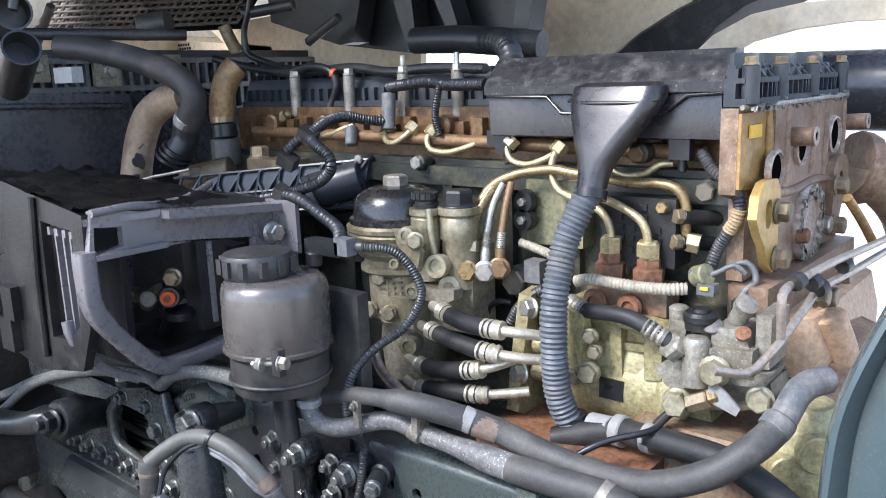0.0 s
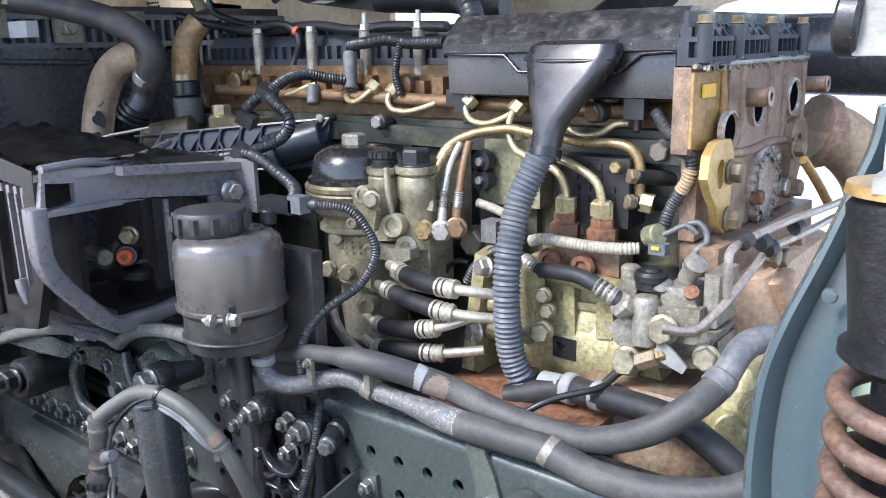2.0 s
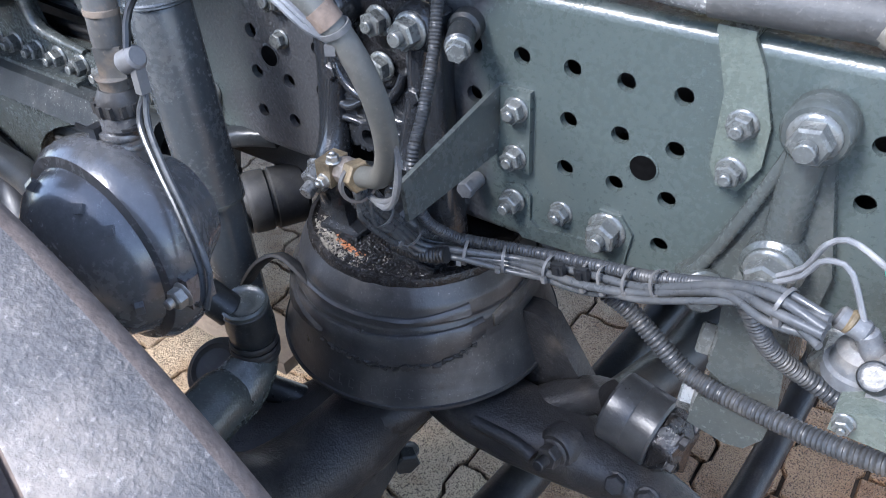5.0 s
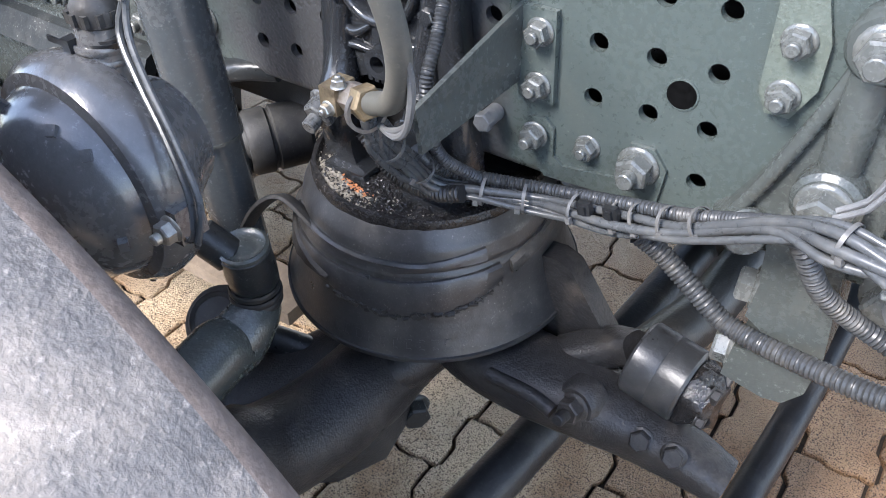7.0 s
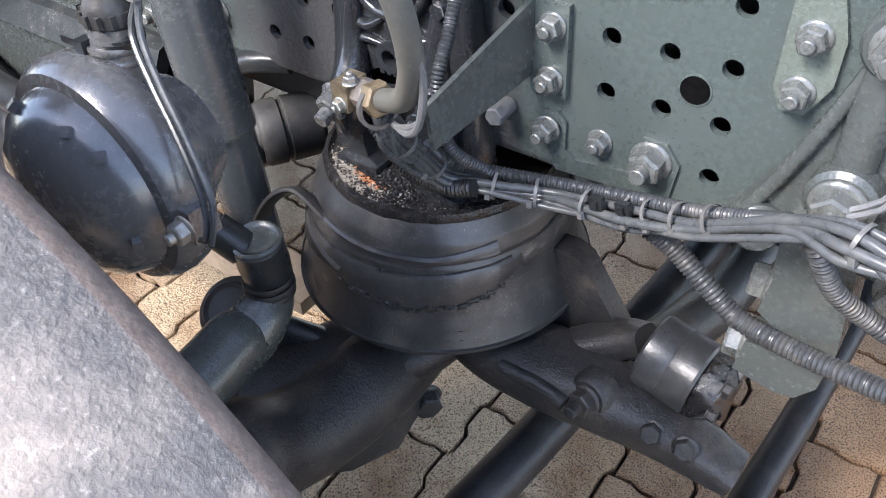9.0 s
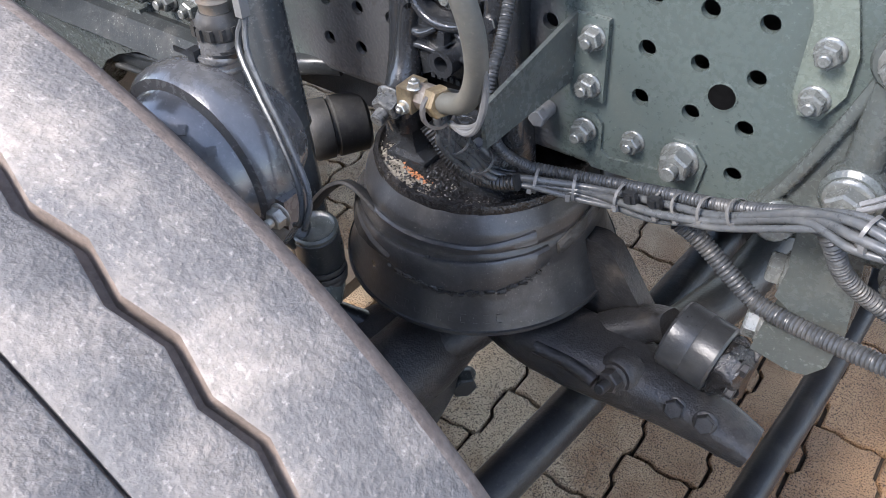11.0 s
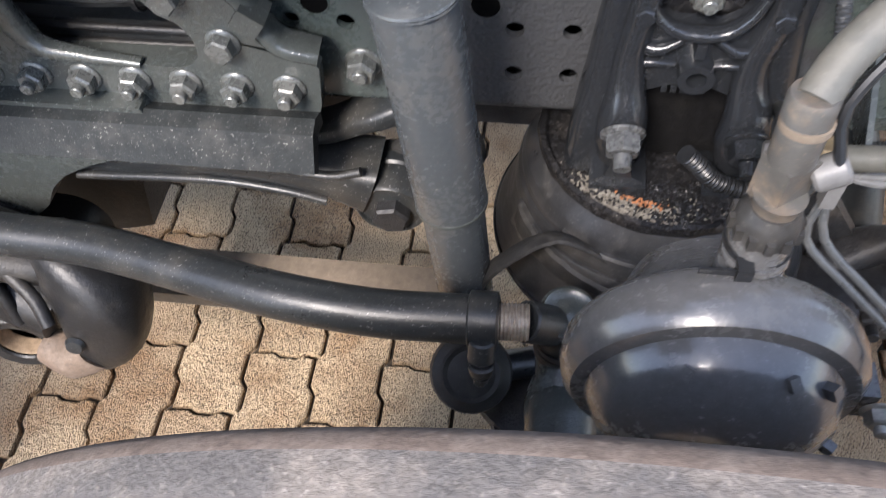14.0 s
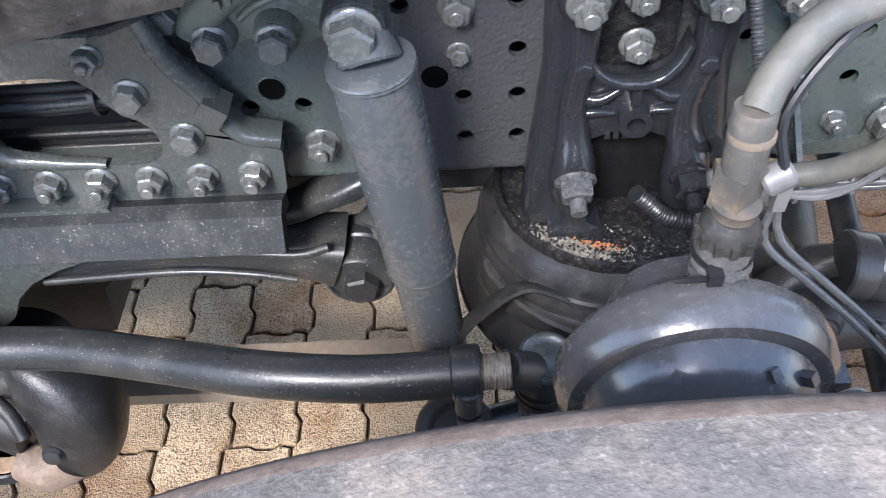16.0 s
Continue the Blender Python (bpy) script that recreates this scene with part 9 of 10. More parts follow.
forge("corner_post", [((-0.348, -0.268, 1.165), 0.012, 0.014), ((-0.348, -0.268, 1.12), 0.012, 0.014), ((-0.350, -0.262, 1.086), 0.012, 0.014), ((-0.356, -0.232, 1.042), 0.0115, 0.0135), ((-0.360, -0.180, 0.988), 0.0115, 0.0135), ((-0.362, -0.130, 0.982), 0.0105, 0.013), ((-0.358, -0.055, 0.990), 0.0105, 0.013)], M_FRAME_LIT, frame_box, power=4.5, up=(1, 0, 0))
forge("inner_bar", [((-0.43, -0.262, 1.06), 0.007, 0.007), ((-0.425, -0.258, 1.03), 0.007, 0.007), ((-0.42, -0.225, 0.985), 0.007, 0.007), ((-0.415, -0.18, 0.955), 0.007, 0.007)], M_FRAME_LIT, frame_box, power=4, up=(1, 0, 0))
box("inner_post", (-0.362, -0.108, 1.02), (-0.348, -0.060, 1.152), M_PLASTIC, frame_box, bevel=0.005)
box("inner_post_rib", (-0.348, -0.092, 1.03), (-0.342, -0.086, 1.148), M_FRAME_LIT, frame_box, bevel=0.001)
box("back_post", (-0.51, -0.030, 1.001), (-0.377, -0.000, 1.126), M_PLASTIC, frame_box, bevel=0.004)
bm = bmesh.new()
add_plate(bm, [(-0.352, 1.210), (-0.48, 1.228), (-0.60, 1.246), (-0.63, 1.10), (-0.61, 0.985), (-0.53, 0.972), (-0.40, 0.995), (-0.366, 1.06)],
          [(-0.384, 1.188), (-0.43, 1.191), (-0.468, 1.194), (-0.472, 1.12), (-0.476, 1.06), (-0.476, 1.03), (-0.43, 1.035), (-0.392, 1.06)], (0, -0.250, 0), X, Z, 0.013)
# same plastic as the arm, coloured darker for this shaded side
part("side_panel", bm, M_PLASTICW, frame_box, bevel=0.003)
for x in (-0.405, -0.424, -0.446):
    box("slat", (x, -0.257, 1.045), (x + 0.0045, -0.235, 1.184), M_FRAME_LIT, frame_box, bevel=0.0012)
for x in (-0.395, -0.415, -0.436, -0.458):
    box("slat_clip", (x, -0.260, 1.176), (x + 0.007, -0.25, 1.186), M_FRAME_LIT, frame_box, bevel=0.001)
for x0, x1, zz in ((-0.60, -0.565, 1.04), (-0.62, -0.58, 0.99)):
    box("side_step", (x0, -0.276, zz), (x1, -0.25, zz + 0.05), M_PLASTICW, frame_box, bevel=0.005)
bm = bmesh.new()
add_tube(bm, [(-0.478, -0.266, 1.225), (-0.490, -0.268, 1.12), (-0.495, -0.268, 1.0)], 0.005, seg=8, straight=True)
part("side_bead", bm, M_PLASTICW, frame_box)
# dark panel added behind the slats in place of the frame's shaded inside
box("side_backing", (-0.60, -0.205, 0.99), (-0.38, -0.195, 1.20), M_PLASTIC, frame_box)
# crumpled black sheet on top of the frame
bm = bmesh.new()
nx, ny = 34, 22
vs = []
for i in range(nx + 1):
    for j in range(ny + 1):
        u, v = i / nx, j / ny
        x, y = -0.63 + 0.285 * u, -0.266 + (0.17 + 0.05 * u) * v
        z = 1.252 - 0.035 * u - 0.012 * v + 0.009 * noise.noise(Vector((x * 26, y * 48, 0))) + 0.004 * noise.noise(Vector((x * 70, y * 110, 4)))
        vs.append(bm.verts.new((x, y, z)))
for i in range(nx):
    for j in range(ny):
        a = i * (ny + 1) + j
        bm.faces.new((vs[a], vs[a + 1], vs[a + ny + 2], vs[a + ny + 1]))
bmesh.ops.solidify(bm, geom=bm.faces[:], thickness=0.005)
part("top_sheet", bm, M_PLASTICW, frame_box, "crumpled black rubber sheet")
prism("top_plate", [(-0.352, -0.262), (-0.335, -0.165), (-0.37, -0.10), (-0.44, -0.03), (-0.52, -0.04), (-0.60, -0.09), (-0.62, -0.262)], (0, 0, 1.196), X, Y, 0.009, M_FRAME_LIT, frame_box, bevel=0.003)
tube("plate_edge", [(-0.338, -0.258, 1.213), (-0.345, -0.20, 1.214), (-0.355, -0.16, 1.209), (-0.375, -0.105, 1.208), (-0.43, -0.04, 1.208), (-0.46, 0.0, 1.212)], 0.0055, M_FRAME_LIT, frame_box)
box("frame_floor", (-0.56, -0.15, 0.978), (-0.40, 0.05, 0.99), M_PLASTIC, frame_box)
box("frame_back", (-0.62, 0.04, 0.98), (-0.36, 0.055, 1.19), M_PLASTIC, frame_box)
box("frame_leg", (-0.60, -0.02, 0.87), (-0.57, 0.02, 1.0), M_PLASTIC, frame_box)
FRAME_FROM, FRAME_GROW = Vector((0.656, -0.743, 1.335)), 1.085
frame_box.location = FRAME_FROM + (Vector(frame_box.location) - FRAME_FROM) * FRAME_GROW
frame_box.scale = (FRAME_GROW, FRAME_GROW, FRAME_GROW)
# parts seen inside the frame
lever = thing("cab_pump", "small cast pump with an orange plug inside the step frame", "pump", (-0.5, -0.07, 0.98))
cylinder("plug_housing", Vector((-0.512, -0.060, 1.036)) + Vector((-0.02, 0.02, 0)), (-0.496, -0.070, 1.041), 0.0175, M_PLASTIC, lever)
cylinder("orange_plug", (-0.497, -0.070, 1.041), Vector((-0.497, -0.070, 1.041)) + Vector((0.006, -0.007, 0)), 0.0125, M_ORANGE, lever, "orange plastic plug")
cylinder("plug_hole", Vector((-0.497, -0.070, 1.041)) + Vector((0.0058, -0.0068, 0)), Vector((-0.497, -0.070, 1.041)) + Vector((0.0068, -0.0078, 0)), 0.006, M_RUSTO, lever, edge=0)
tube("cast_arm", [(-0.704, -0.050, 1.002), (-0.644, -0.055, 1.022), (-0.577, -0.060, 1.028), (-0.544, -0.055, 1.042)], 0.013, M_ALUD, lever)
cylinder("boss", (-0.588, -0.055, 1.014), (-0.543, -0.080, 1.034), 0.014, M_ALUD, lever)
bolt(lever, (-0.479, -0.070, 1.077), (0.6, -0.8, 0), 0.02, M_BRASS)
cylinder("black_cup", (-0.505, -0.050, 1.002), (-0.503, -0.050, 1.015), 0.024, M_PLASTIC, lever)
tube("support", [(-0.524, -0.050, 1.058), (-0.552, -0.040, 0.993), (-0.621, -0.030, 0.897)], 0.012, M_PLASTIC, lever)

# sheathed harness over the hanger shelf
harn = hose("sheathed_harness", [(-1.297, -0.120, 0.687), (-1.097, -0.120, 0.751), (-0.921, -0.120, 0.822), (-0.784, -0.115, 0.868), (-0.646, -0.110, 0.901), (-0.528, -0.105, 0.913), (-0.499, -0.100, 0.904), (-0.465, -0.098, 0.926), (-0.405, -0.095, 0.945), (-0.334, -0.090, 0.950), (-0.288, -0.085, 0.944), (-0.255, -0.080, 0.935)], 0.0105, M_SHEATH, "dusty braided grey wiring harness lying over the shelf plate", "harness")
tube("branch", [(-0.844, -0.120, 0.848), (-0.925, -0.130, 0.814), (-1.053, -0.140, 0.736), (-1.226, -0.140, 0.652)], 0.0085, M_SHEATH, harn)
hose("black_cable", [(-0.513, -0.090, 0.907), (-0.444, -0.085, 0.939), (-0.361, -0.080, 0.952), (-0.300, -0.075, 0.952)], 0.006, M_PLASTIC, "black cable beside the grey harness", "cable")
hose("speckled_hose", [(-0.56, 0.03, 0.885), (-0.50, -0.006, 0.884), (-0.452, -0.03, 0.889), (-0.398, -0.040, 0.890)], 0.008, M_SHEATH, "speckled hose above the shock bracket", "hose")

# ---- intake manifold and pipes at the far end ----
man = thing("intake_manifold", "black ribbed plastic intake manifold beside the filter", "manifold", (-0.42, 0.2, 1.12))
MA, MB = Vector((-0.685, 0.100, 1.120)), Vector((-0.371, 0.240, 1.149))
u = (MB - MA).normalized()
MA = MA - u * 0.045
vv = Vector((0, 0.3, 1)).normalized()
prism("manifold_body", [(0, 0), ((MB - MA).length, 0.0), ((MB - MA).length, 0.088), (0.1, 0.084), (0.0, 0.05)], MA, u, vv, -0.05, M_PLASTICB, man, bevel=0.006)
bm = bmesh.new()
Lm = (MB - MA).length
for i in range(9):
    s = Lm * (0.04 + 0.105 * i)
    a, b = MA + u * s + vv * 0.004, MA + u * (s + 0.045) + vv * 0.084
    for p, q in ((a, b), (a, MA + u * s + vv * 0.084), (MA + u * (s + 0.04) + vv * 0.004, MA + u * (s + 0.002) + vv * 0.06)):
        add_tube(bm, [p - vv.cross(u) * 0.004, q - vv.cross(u) * 0.004], 0.0034, seg=6, straight=True)
for k in (0.004, 0.044, 0.084):
    add_tube(bm, [MA + vv * k - vv.cross(u) * 0.004, MB + vv * k - vv.cross(u) * 0.004], 0.0032, seg=6, straight=True)
part("manifold_ribs", bm, M_PLASTICB, man)
cylinder("runner", (-0.448, 0.200, 1.177), (-0.377, 0.250, 1.200), 0.032, M_PLASTICB, man)
cylinder("runner_flange", (-0.448, 0.190, 1.166), (-0.438, 0.200, 1.171), 0.04, M_PLASTICB, man)
for pts in ([(-0.414, 0.120, 1.256), (-0.400, 0.130, 1.272), (-0.379, 0.140, 1.283), (-0.378, 0.180, 1.302), (-0.376, 0.220, 1.307), (-0.362, 0.250, 1.300), (-0.338, 0.280, 1.294)], [(-0.383, 0.140, 1.281), (-0.353, 0.130, 1.266), (-0.328, 0.130, 1.251), (-0.322, 0.130, 1.232), (-0.348, 0.130, 1.210), (-0.383, 0.120, 1.196), (-0.422, 0.110, 1.185), (-0.495, 0.120, 1.172)], [(-0.409, 0.100, 1.189), (-0.356, 0.090, 1.185), (-0.289, 0.070, 1.171), (-0.218, 0.040, 1.159), (-0.171, 0.000, 1.150)]):
    hose("ribbed_loom", pts, 0.0098, M_CONDUITK, "ribbed black wiring conduit over the manifold", "conduit", ribs=0.002, pitch=0.005, seg=12, step=0.006)
for p in ((-0.381, 0.138, 1.281), (-0.406, 0.100, 1.189), (-0.413, 0.120, 1.241)):
    bm = bmesh.new()
    add_obox(bm, Matrix.Translation(p) @ pose(0, 0, 0, 20, 30, 25), (0.03, 0.022, 0.022))
    tagged(part("loom_tee", bm, M_PLASTIC, bevel=0.004), "black plastic tee piece joining wiring conduits", "tee piece")
for p, q in (((-0.335, 0.280, 1.281), (-0.341, 0.290, 1.342)), ((-0.419, 0.270, 1.253), (-0.426, 0.280, 1.285))):
    bm = bmesh.new()
    add_cyl(bm, p, q, 0.011, 0.012, 16, 0.002)
    tagged(part("sensor_plug", bm, M_GREYD), "grey-black sensor plug standing on the engine", "sensor")
hose("ribbed_loom", [(-0.337, 0.290, 1.352), (-0.289, 0.280, 1.356), (-0.246, 0.280, 1.360), (-0.204, 0.280, 1.354), (-0.119, 0.270, 1.353)], 0.010, M_CONDUITK, "ribbed black wiring conduit along the cylinder head", "conduit", ribs=0.0018, pitch=0.005, seg=12)
hose("ribbed_loom", [(-0.214, 0.275, 1.355), (-0.218, 0.270, 1.328), (-0.226, 0.275, 1.301), (-0.218, 0.275, 1.274)], 0.0065, M_CONDUITK, "ribbed black conduit down to an injector", "conduit", ribs=0.0012, pitch=0.004, seg=12)
red = hose("black_cable", [(-0.631, 0.330, 1.389), (-0.572, 0.330, 1.394), (-0.526, 0.330, 1.384), (-0.511, 0.330, 1.359), (-0.526, 0.330, 1.328), (-0.538, 0.320, 1.302)], 0.0078, M_PLASTIC, "black cable with a red marking band", "cable")
bm = bmesh.new()
add_ring(bm, (-0.518, 0.330, 1.380), (0.8, 0.2, -0.4), 0.0078, 0.0092, 0.007, 16)
part("red_band", bm, M_ORANGE, red, "red marking band")

tp = hose("charge_hose", [(-0.967, 0.040, 1.448), (-0.899, 0.050, 1.442), (-0.805, 0.070, 1.424), (-0.737, 0.090, 1.405), (-0.686, 0.110, 1.379), (-0.664, 0.120, 1.346), (-0.676, 0.120, 1.316), (-0.691, 0.120, 1.295)], 0.0235, M_HOSED, "thick dark rubber hose with a clamp at the far engine end", "hose", seg=24, step=0.012)
bm = bmesh.new()
add_cyl(bm, (-0.683, 0.120, 1.310), (-0.694, 0.120, 1.297), 0.0255, 0.0255, 28, 0.001)
part("hose_clamp", bm, M_ZINC, tp)
hose("black_elbow", [(-0.692, 0.120, 1.300), (-0.702, 0.120, 1.271), (-0.709, 0.110, 1.251), (-0.720, 0.100, 1.234)], 0.0245, M_PLASTIC, "glossy black plastic pipe elbow", "elbow", seg=24)
for p in ((-0.711, 0.110, 1.250), (-0.716, 0.105, 1.242), (-0.720, 0.100, 1.234)):
    bm = bmesh.new()
    add_ring(bm, p, (-0.5, -0.2, -0.8), 0.02, 0.031, 0.006, 28)
    tagged(part("seal_ring", bm, M_PLASTIC, bevel=0.002), "black rubber seal ring on the pipe elbow", "seal ring")
tanp = hose("tan_pipe", [(-0.747, 0.160, 1.345), (-0.800, 0.150, 1.338), (-0.849, 0.140, 1.311), (-0.872, 0.130, 1.267), (-0.880, 0.120, 1.217), (-0.879, 0.110, 1.173)], 0.030, M_TANP, "tan brown cast coolant pipe", "pipe", seg=24, step=0.012)
for a, k in (((-0.850, 0.114, 1.262), 1.0), ((-0.846, 0.104, 1.225), 1.3), ((-0.848, 0.096, 1.19), 1.0)):
    bm = bmesh.new()
    c, d = Vector(a), Vector((0.75, -0.65, 0.1)).normalized()
    x, y, z = axis_frame(d)
    ring = [bm.verts.new(c + (x * math.cos(t) * 0.012 + y * math.sin(t) * 0.016) * k * (0.75 + 0.5 * noise.noise(Vector((math.cos(t), math.sin(t), 40 * c.z)) * 1.7)) + d * 0.0005) for t in (2 * math.pi * i / 22 for i in range(22))]
    bm.faces.new(ring)
    bmesh.ops.solidify(bm, geom=bm.faces[:], thickness=0.004)
    part("peeled_patch", bm, M_HOSED, tanp, "dark peeled patch")
op = hose("ochre_pipe", [(-0.743, 0.280, 1.401), (-0.753, 0.265, 1.382), (-0.760, 0.255, 1.355), (-0.763, 0.250, 1.322), (-0.764, 0.250, 1.305)], 0.0255, M_OCHREB, "ochre brown pipe elbow with a brass ring", "pipe", seg=24)
for a, b, m, r in (((-0.766, 0.250, 1.316), (-0.766, 0.250, 1.290), M_BRASS, 0.0245), ((-0.766, 0.250, 1.290), (-0.763, 0.250, 1.260), M_PLASTIC, 0.027), ((-0.763, 0.250, 1.260), (-0.763, 0.250, 1.206), M_STEELD, 0.029)):
    bm = bmesh.new()
    add_cyl(bm, a, b, r, r, 24, 0.003)
    part("pipe_ring", bm, m, op)
thm = thing("thermostat_housing", "grimy bronze cast thermostat housing", "housing", (-0.6, 0.2, 1.15))
cylinder("housing_body", (-0.759, 0.150, 1.188), (-0.680, 0.200, 1.206), 0.026, M_BRONZE, thm)
cylinder("housing_end", (-0.738, 0.155, 1.186), (-0.742, 0.160, 1.208), 0.03, M_BRONZE, thm)
box("housing_flange", (-0.630, 0.200, 1.189), (-0.510, 0.250, 1.229), M_BRONZE, thm, bevel=0.006)
bolt(thm, (-0.616, 0.220, 1.228), Z, 0.03, M_BRASS)
hose("bent_rod", [(-0.770, 0.020, 1.180), (-0.740, 0.050, 1.201), (-0.703, 0.080, 1.210), (-0.668, 0.100, 1.217)], 0.003, M_STEELP, "thin bent steel rod", "rod")
tank2 = thing("coolant_tank", "dark blue-black plastic tank at the front of the engine", "tank", (-0.8, 0.0, 1.05))
prism("tank_shell", [(max(p[0], -1.1), p[2]) for p in ((-1.826, 0.240, 1.077), (-1.060, 0.240, 1.127), (-1.021, 0.240, 1.205), (-1.026, 0.240, 1.292), (-1.067, 0.240, 1.341), (-1.561, 0.240, 1.357), (-1.698, 0.240, 1.350), (-1.737, 0.240, 1.341))], (0, 0.24, 0), X, Z, -0.25, M_TANKB, tank2, bevel=0.018)
box("tank_seam", (-1.1, 0.232, 1.14), (-0.83, 0.25, 1.15), M_TANKB, tank2, bevel=0.002)
prism("tank_front", [(-0.32, 0.9), (0.174 - 0.05, 0.9), (0.174 - 0.02, 1.366 - 0.14), (0.174, 1.366 - 0.06), (0.174 - 0.005, 1.366 - 0.012), (-0.1, 1.366), (-0.32, 1.366 - 0.004)], (-1.085, 0, 0), Y, Z, 0.12, M_TANKB, tank2, bevel=0.028)
tube("tank_rim", [(-0.965, -0.32, 1.366 - 0.03), (-0.955, -0.1, 1.366 - 0.026), (-0.96, 0.174 - 0.02, 1.366 - 0.036)], 0.006, M_TANKB, tank2)
# far end closing wall of radiator
rad = thing("radiator", "black plastic radiator frame with ribs behind the engine", "radiator", (-1.15, 0.3, 0.6))
box("radiator_core", (-1.20, -0.25, 0.55), (-1.12, 0.9, 1.45), M_PLASTICD, rad)
bm = bmesh.new()
for i in range(46):
    y = -0.25 + 0.025 * i
    add_box(bm, (-1.12, y, 1.24), (-1.10, y + 0.008, 1.42))
for z in (1.235, 1.30, 1.36, 1.42):
    add_box(bm, (-1.12, -0.25, z), (-1.095, 0.9, z + 0.012))
part("radiator_ribs", bm, M_GREYD, rad)
for p in ((-1.090, 0.188, 1.401), (-1.090, 0.032, 1.413), (-1.090, 0.341, 1.413)):
    bm = bmesh.new()
    add_box(bm, Vector(p) + Vector((0, -0.03, -0.03)), Vector(p) + Vector((0.012, 0.03, 0.025)))
    add_box(bm, Vector(p) + Vector((0.012, -0.02, -0.012)), Vector(p) + Vector((0.03, 0.01, 0.018)))
    clamp_plate = part("clip_plate", bm, M_ALUD, rad, "dull metal clip plate", bevel=0.003)
    bolt(clamp_plate, Vector(p) + Vector((0.03, -0.005, 0.0)), X, 0.018, M_ZINCD)
box("white_clip", (-0.826, -0.050, 1.378), (-0.761, -0.030, 1.405), M_WHITE, rad, bevel=0.003)
tw = thing("twin_pipe", "pair of black plastic tubes under the cab", "pipe", (-0.52, -0.32, 1.3))
for a, b in (((-0.380, -0.300, 1.459), (-0.595, -0.250, 1.447)), ((-0.370, -0.300, 1.417), (-0.557, -0.250, 1.346))):
    bm = bmesh.new()
    add_lathe(bm, [(0.022, 0.0), (0.0195, 0.0), (0.0195, 0.03), (0.0, 0.03), (0.0, 0.12), (0.022, 0.12), (0.022, 0.0)], a, Vector(b) - Vector(a), 24)
    part("tube", bm, M_PLASTIC, tw)
cylinder("hanger_rod", (-0.380, -0.300, 1.459), Vector((-0.380, -0.300, 1.459)) + Vector((0.05, 0.16, 0.8)), 0.006, M_PLASTIC, tw)

# ---- inner chassis: far rail, cross member, gearbox mass ----
far_rail = thing("far_chassis_rail", "grey-green painted far chassis rail", "chassis rail", (0, 0.8, 0.615))
box("web", (-1.4, 0.795, 0.615), (1.6, 0.803, 0.875), M_RAIL, far_rail)
box("flange", (-1.4, 0.73, 0.867), (1.6, 0.795, 0.875), M_RAIL, far_rail)
cm = thing("cross_member", "dark steel cross member between the chassis rails", "cross member", (0.5, 0.4, 0.65))
box("beam", (0.62, 0.008, 0.64), (0.70, 0.795, 0.80), M_CAST, cm)
box("beam", (-0.28, 0.02, 0.63), (-0.10, 0.795, 0.80), M_PLASTIC, cm)
box("engine_mount", (-0.12, 0.075, 0.76), (0.02, 0.29, 0.86), M_PLASTIC, cm, "black engine mount")
# added sheet: keeps bright paving from showing through the rail's holes
box("hole_backing", (-0.60, 0.06, 0.60), (0.52, 0.075, 0.86), M_PLASTIC, cm, "black sheet added behind the rail so its holes look dark")
gb = thing("gearbox", "dark cast gearbox behind the engine", "gearbox", (0.6, 0.45, 0.5))
loft("gearbox_case", [[(x, 0.45 + r * math.cos(a), 0.80 + r * math.sin(a)) for a in (2 * math.pi * k / 24 for k in range(24))] for x, r in ((0.29, 0.23), (0.36, 0.22), (0.5, 0.17), (0.9, 0.16))], M_BROWN, gb)

# ---- coil spring damper and curved panel of the cab mount ----
panel = thing("curved_panel", "glossy grey-green curved steel panel of the cab mounting", "panel", (0.55, -0.1, 0.6))
EDGE = [(0.546, -0.100, 1.305), (0.543, -0.100, 1.280), (0.532, -0.100, 1.248), (0.515, -0.100, 1.197), (0.495, -0.100, 1.145), (0.482, -0.100, 1.100), (0.477, -0.100, 1.052), (0.476, -0.100, 1.006), (0.479, -0.100, 0.959), (0.487, -0.100, 0.833)]
INNER = [(0.596, -0.110, 1.308), (0.593, -0.110, 1.281), (0.583, -0.110, 1.242), (0.567, -0.110, 1.193), (0.551, -0.110, 1.144), (0.542, -0.110, 1.102), (0.538, -0.110, 1.059), (0.539, -0.110, 1.021), (0.542, -0.110, 0.988), (0.552, -0.110, 0.873)]
rings = []
steps = 48
def along(pts, t):
    path = spline(pts, 0.004)
    return path[min(len(path) - 1, int(t * (len(path) - 1)))]
for k in range(steps + 1):
    p, q = along(EDGE, k / steps), along(INNER, k / steps)
    f = lambda t, d: p.lerp(q, t) + Vector((0, d, 0))
    rings.append([f(-0.02, 0.05), f(-0.01, 0.012), f(0.03, -0.004), f(0.10, -0.011), f(0.18, -0.012), f(0.26, -0.004), f(0.34, 0.008), f(0.6, 0.010), f(0.8, 0.006), f(0.9, -0.004), f(1.0, -0.006), f(1.0, 0.0), f(0.9, 0.004), f(0.6, 0.016), f(0.3, 0.012), f(0.18, -0.004), f(0.08, 0.0), f(0.02, 0.05)])
loft("panel_sheet", rings, M_TEAL, panel)
loft("panel_skirt", [[p + Vector(d) for d in ((0.0, 0.02, 0), (0.02, 0.016, 0), (0.22, 0.05, 0), (0.22, 0.056, 0), (0.02, 0.022, 0), (0.0, 0.026, 0))] for p in (along(INNER, k / 24) for k in range(8, 25))], M_TEALG, panel, "paler green inner sheet")
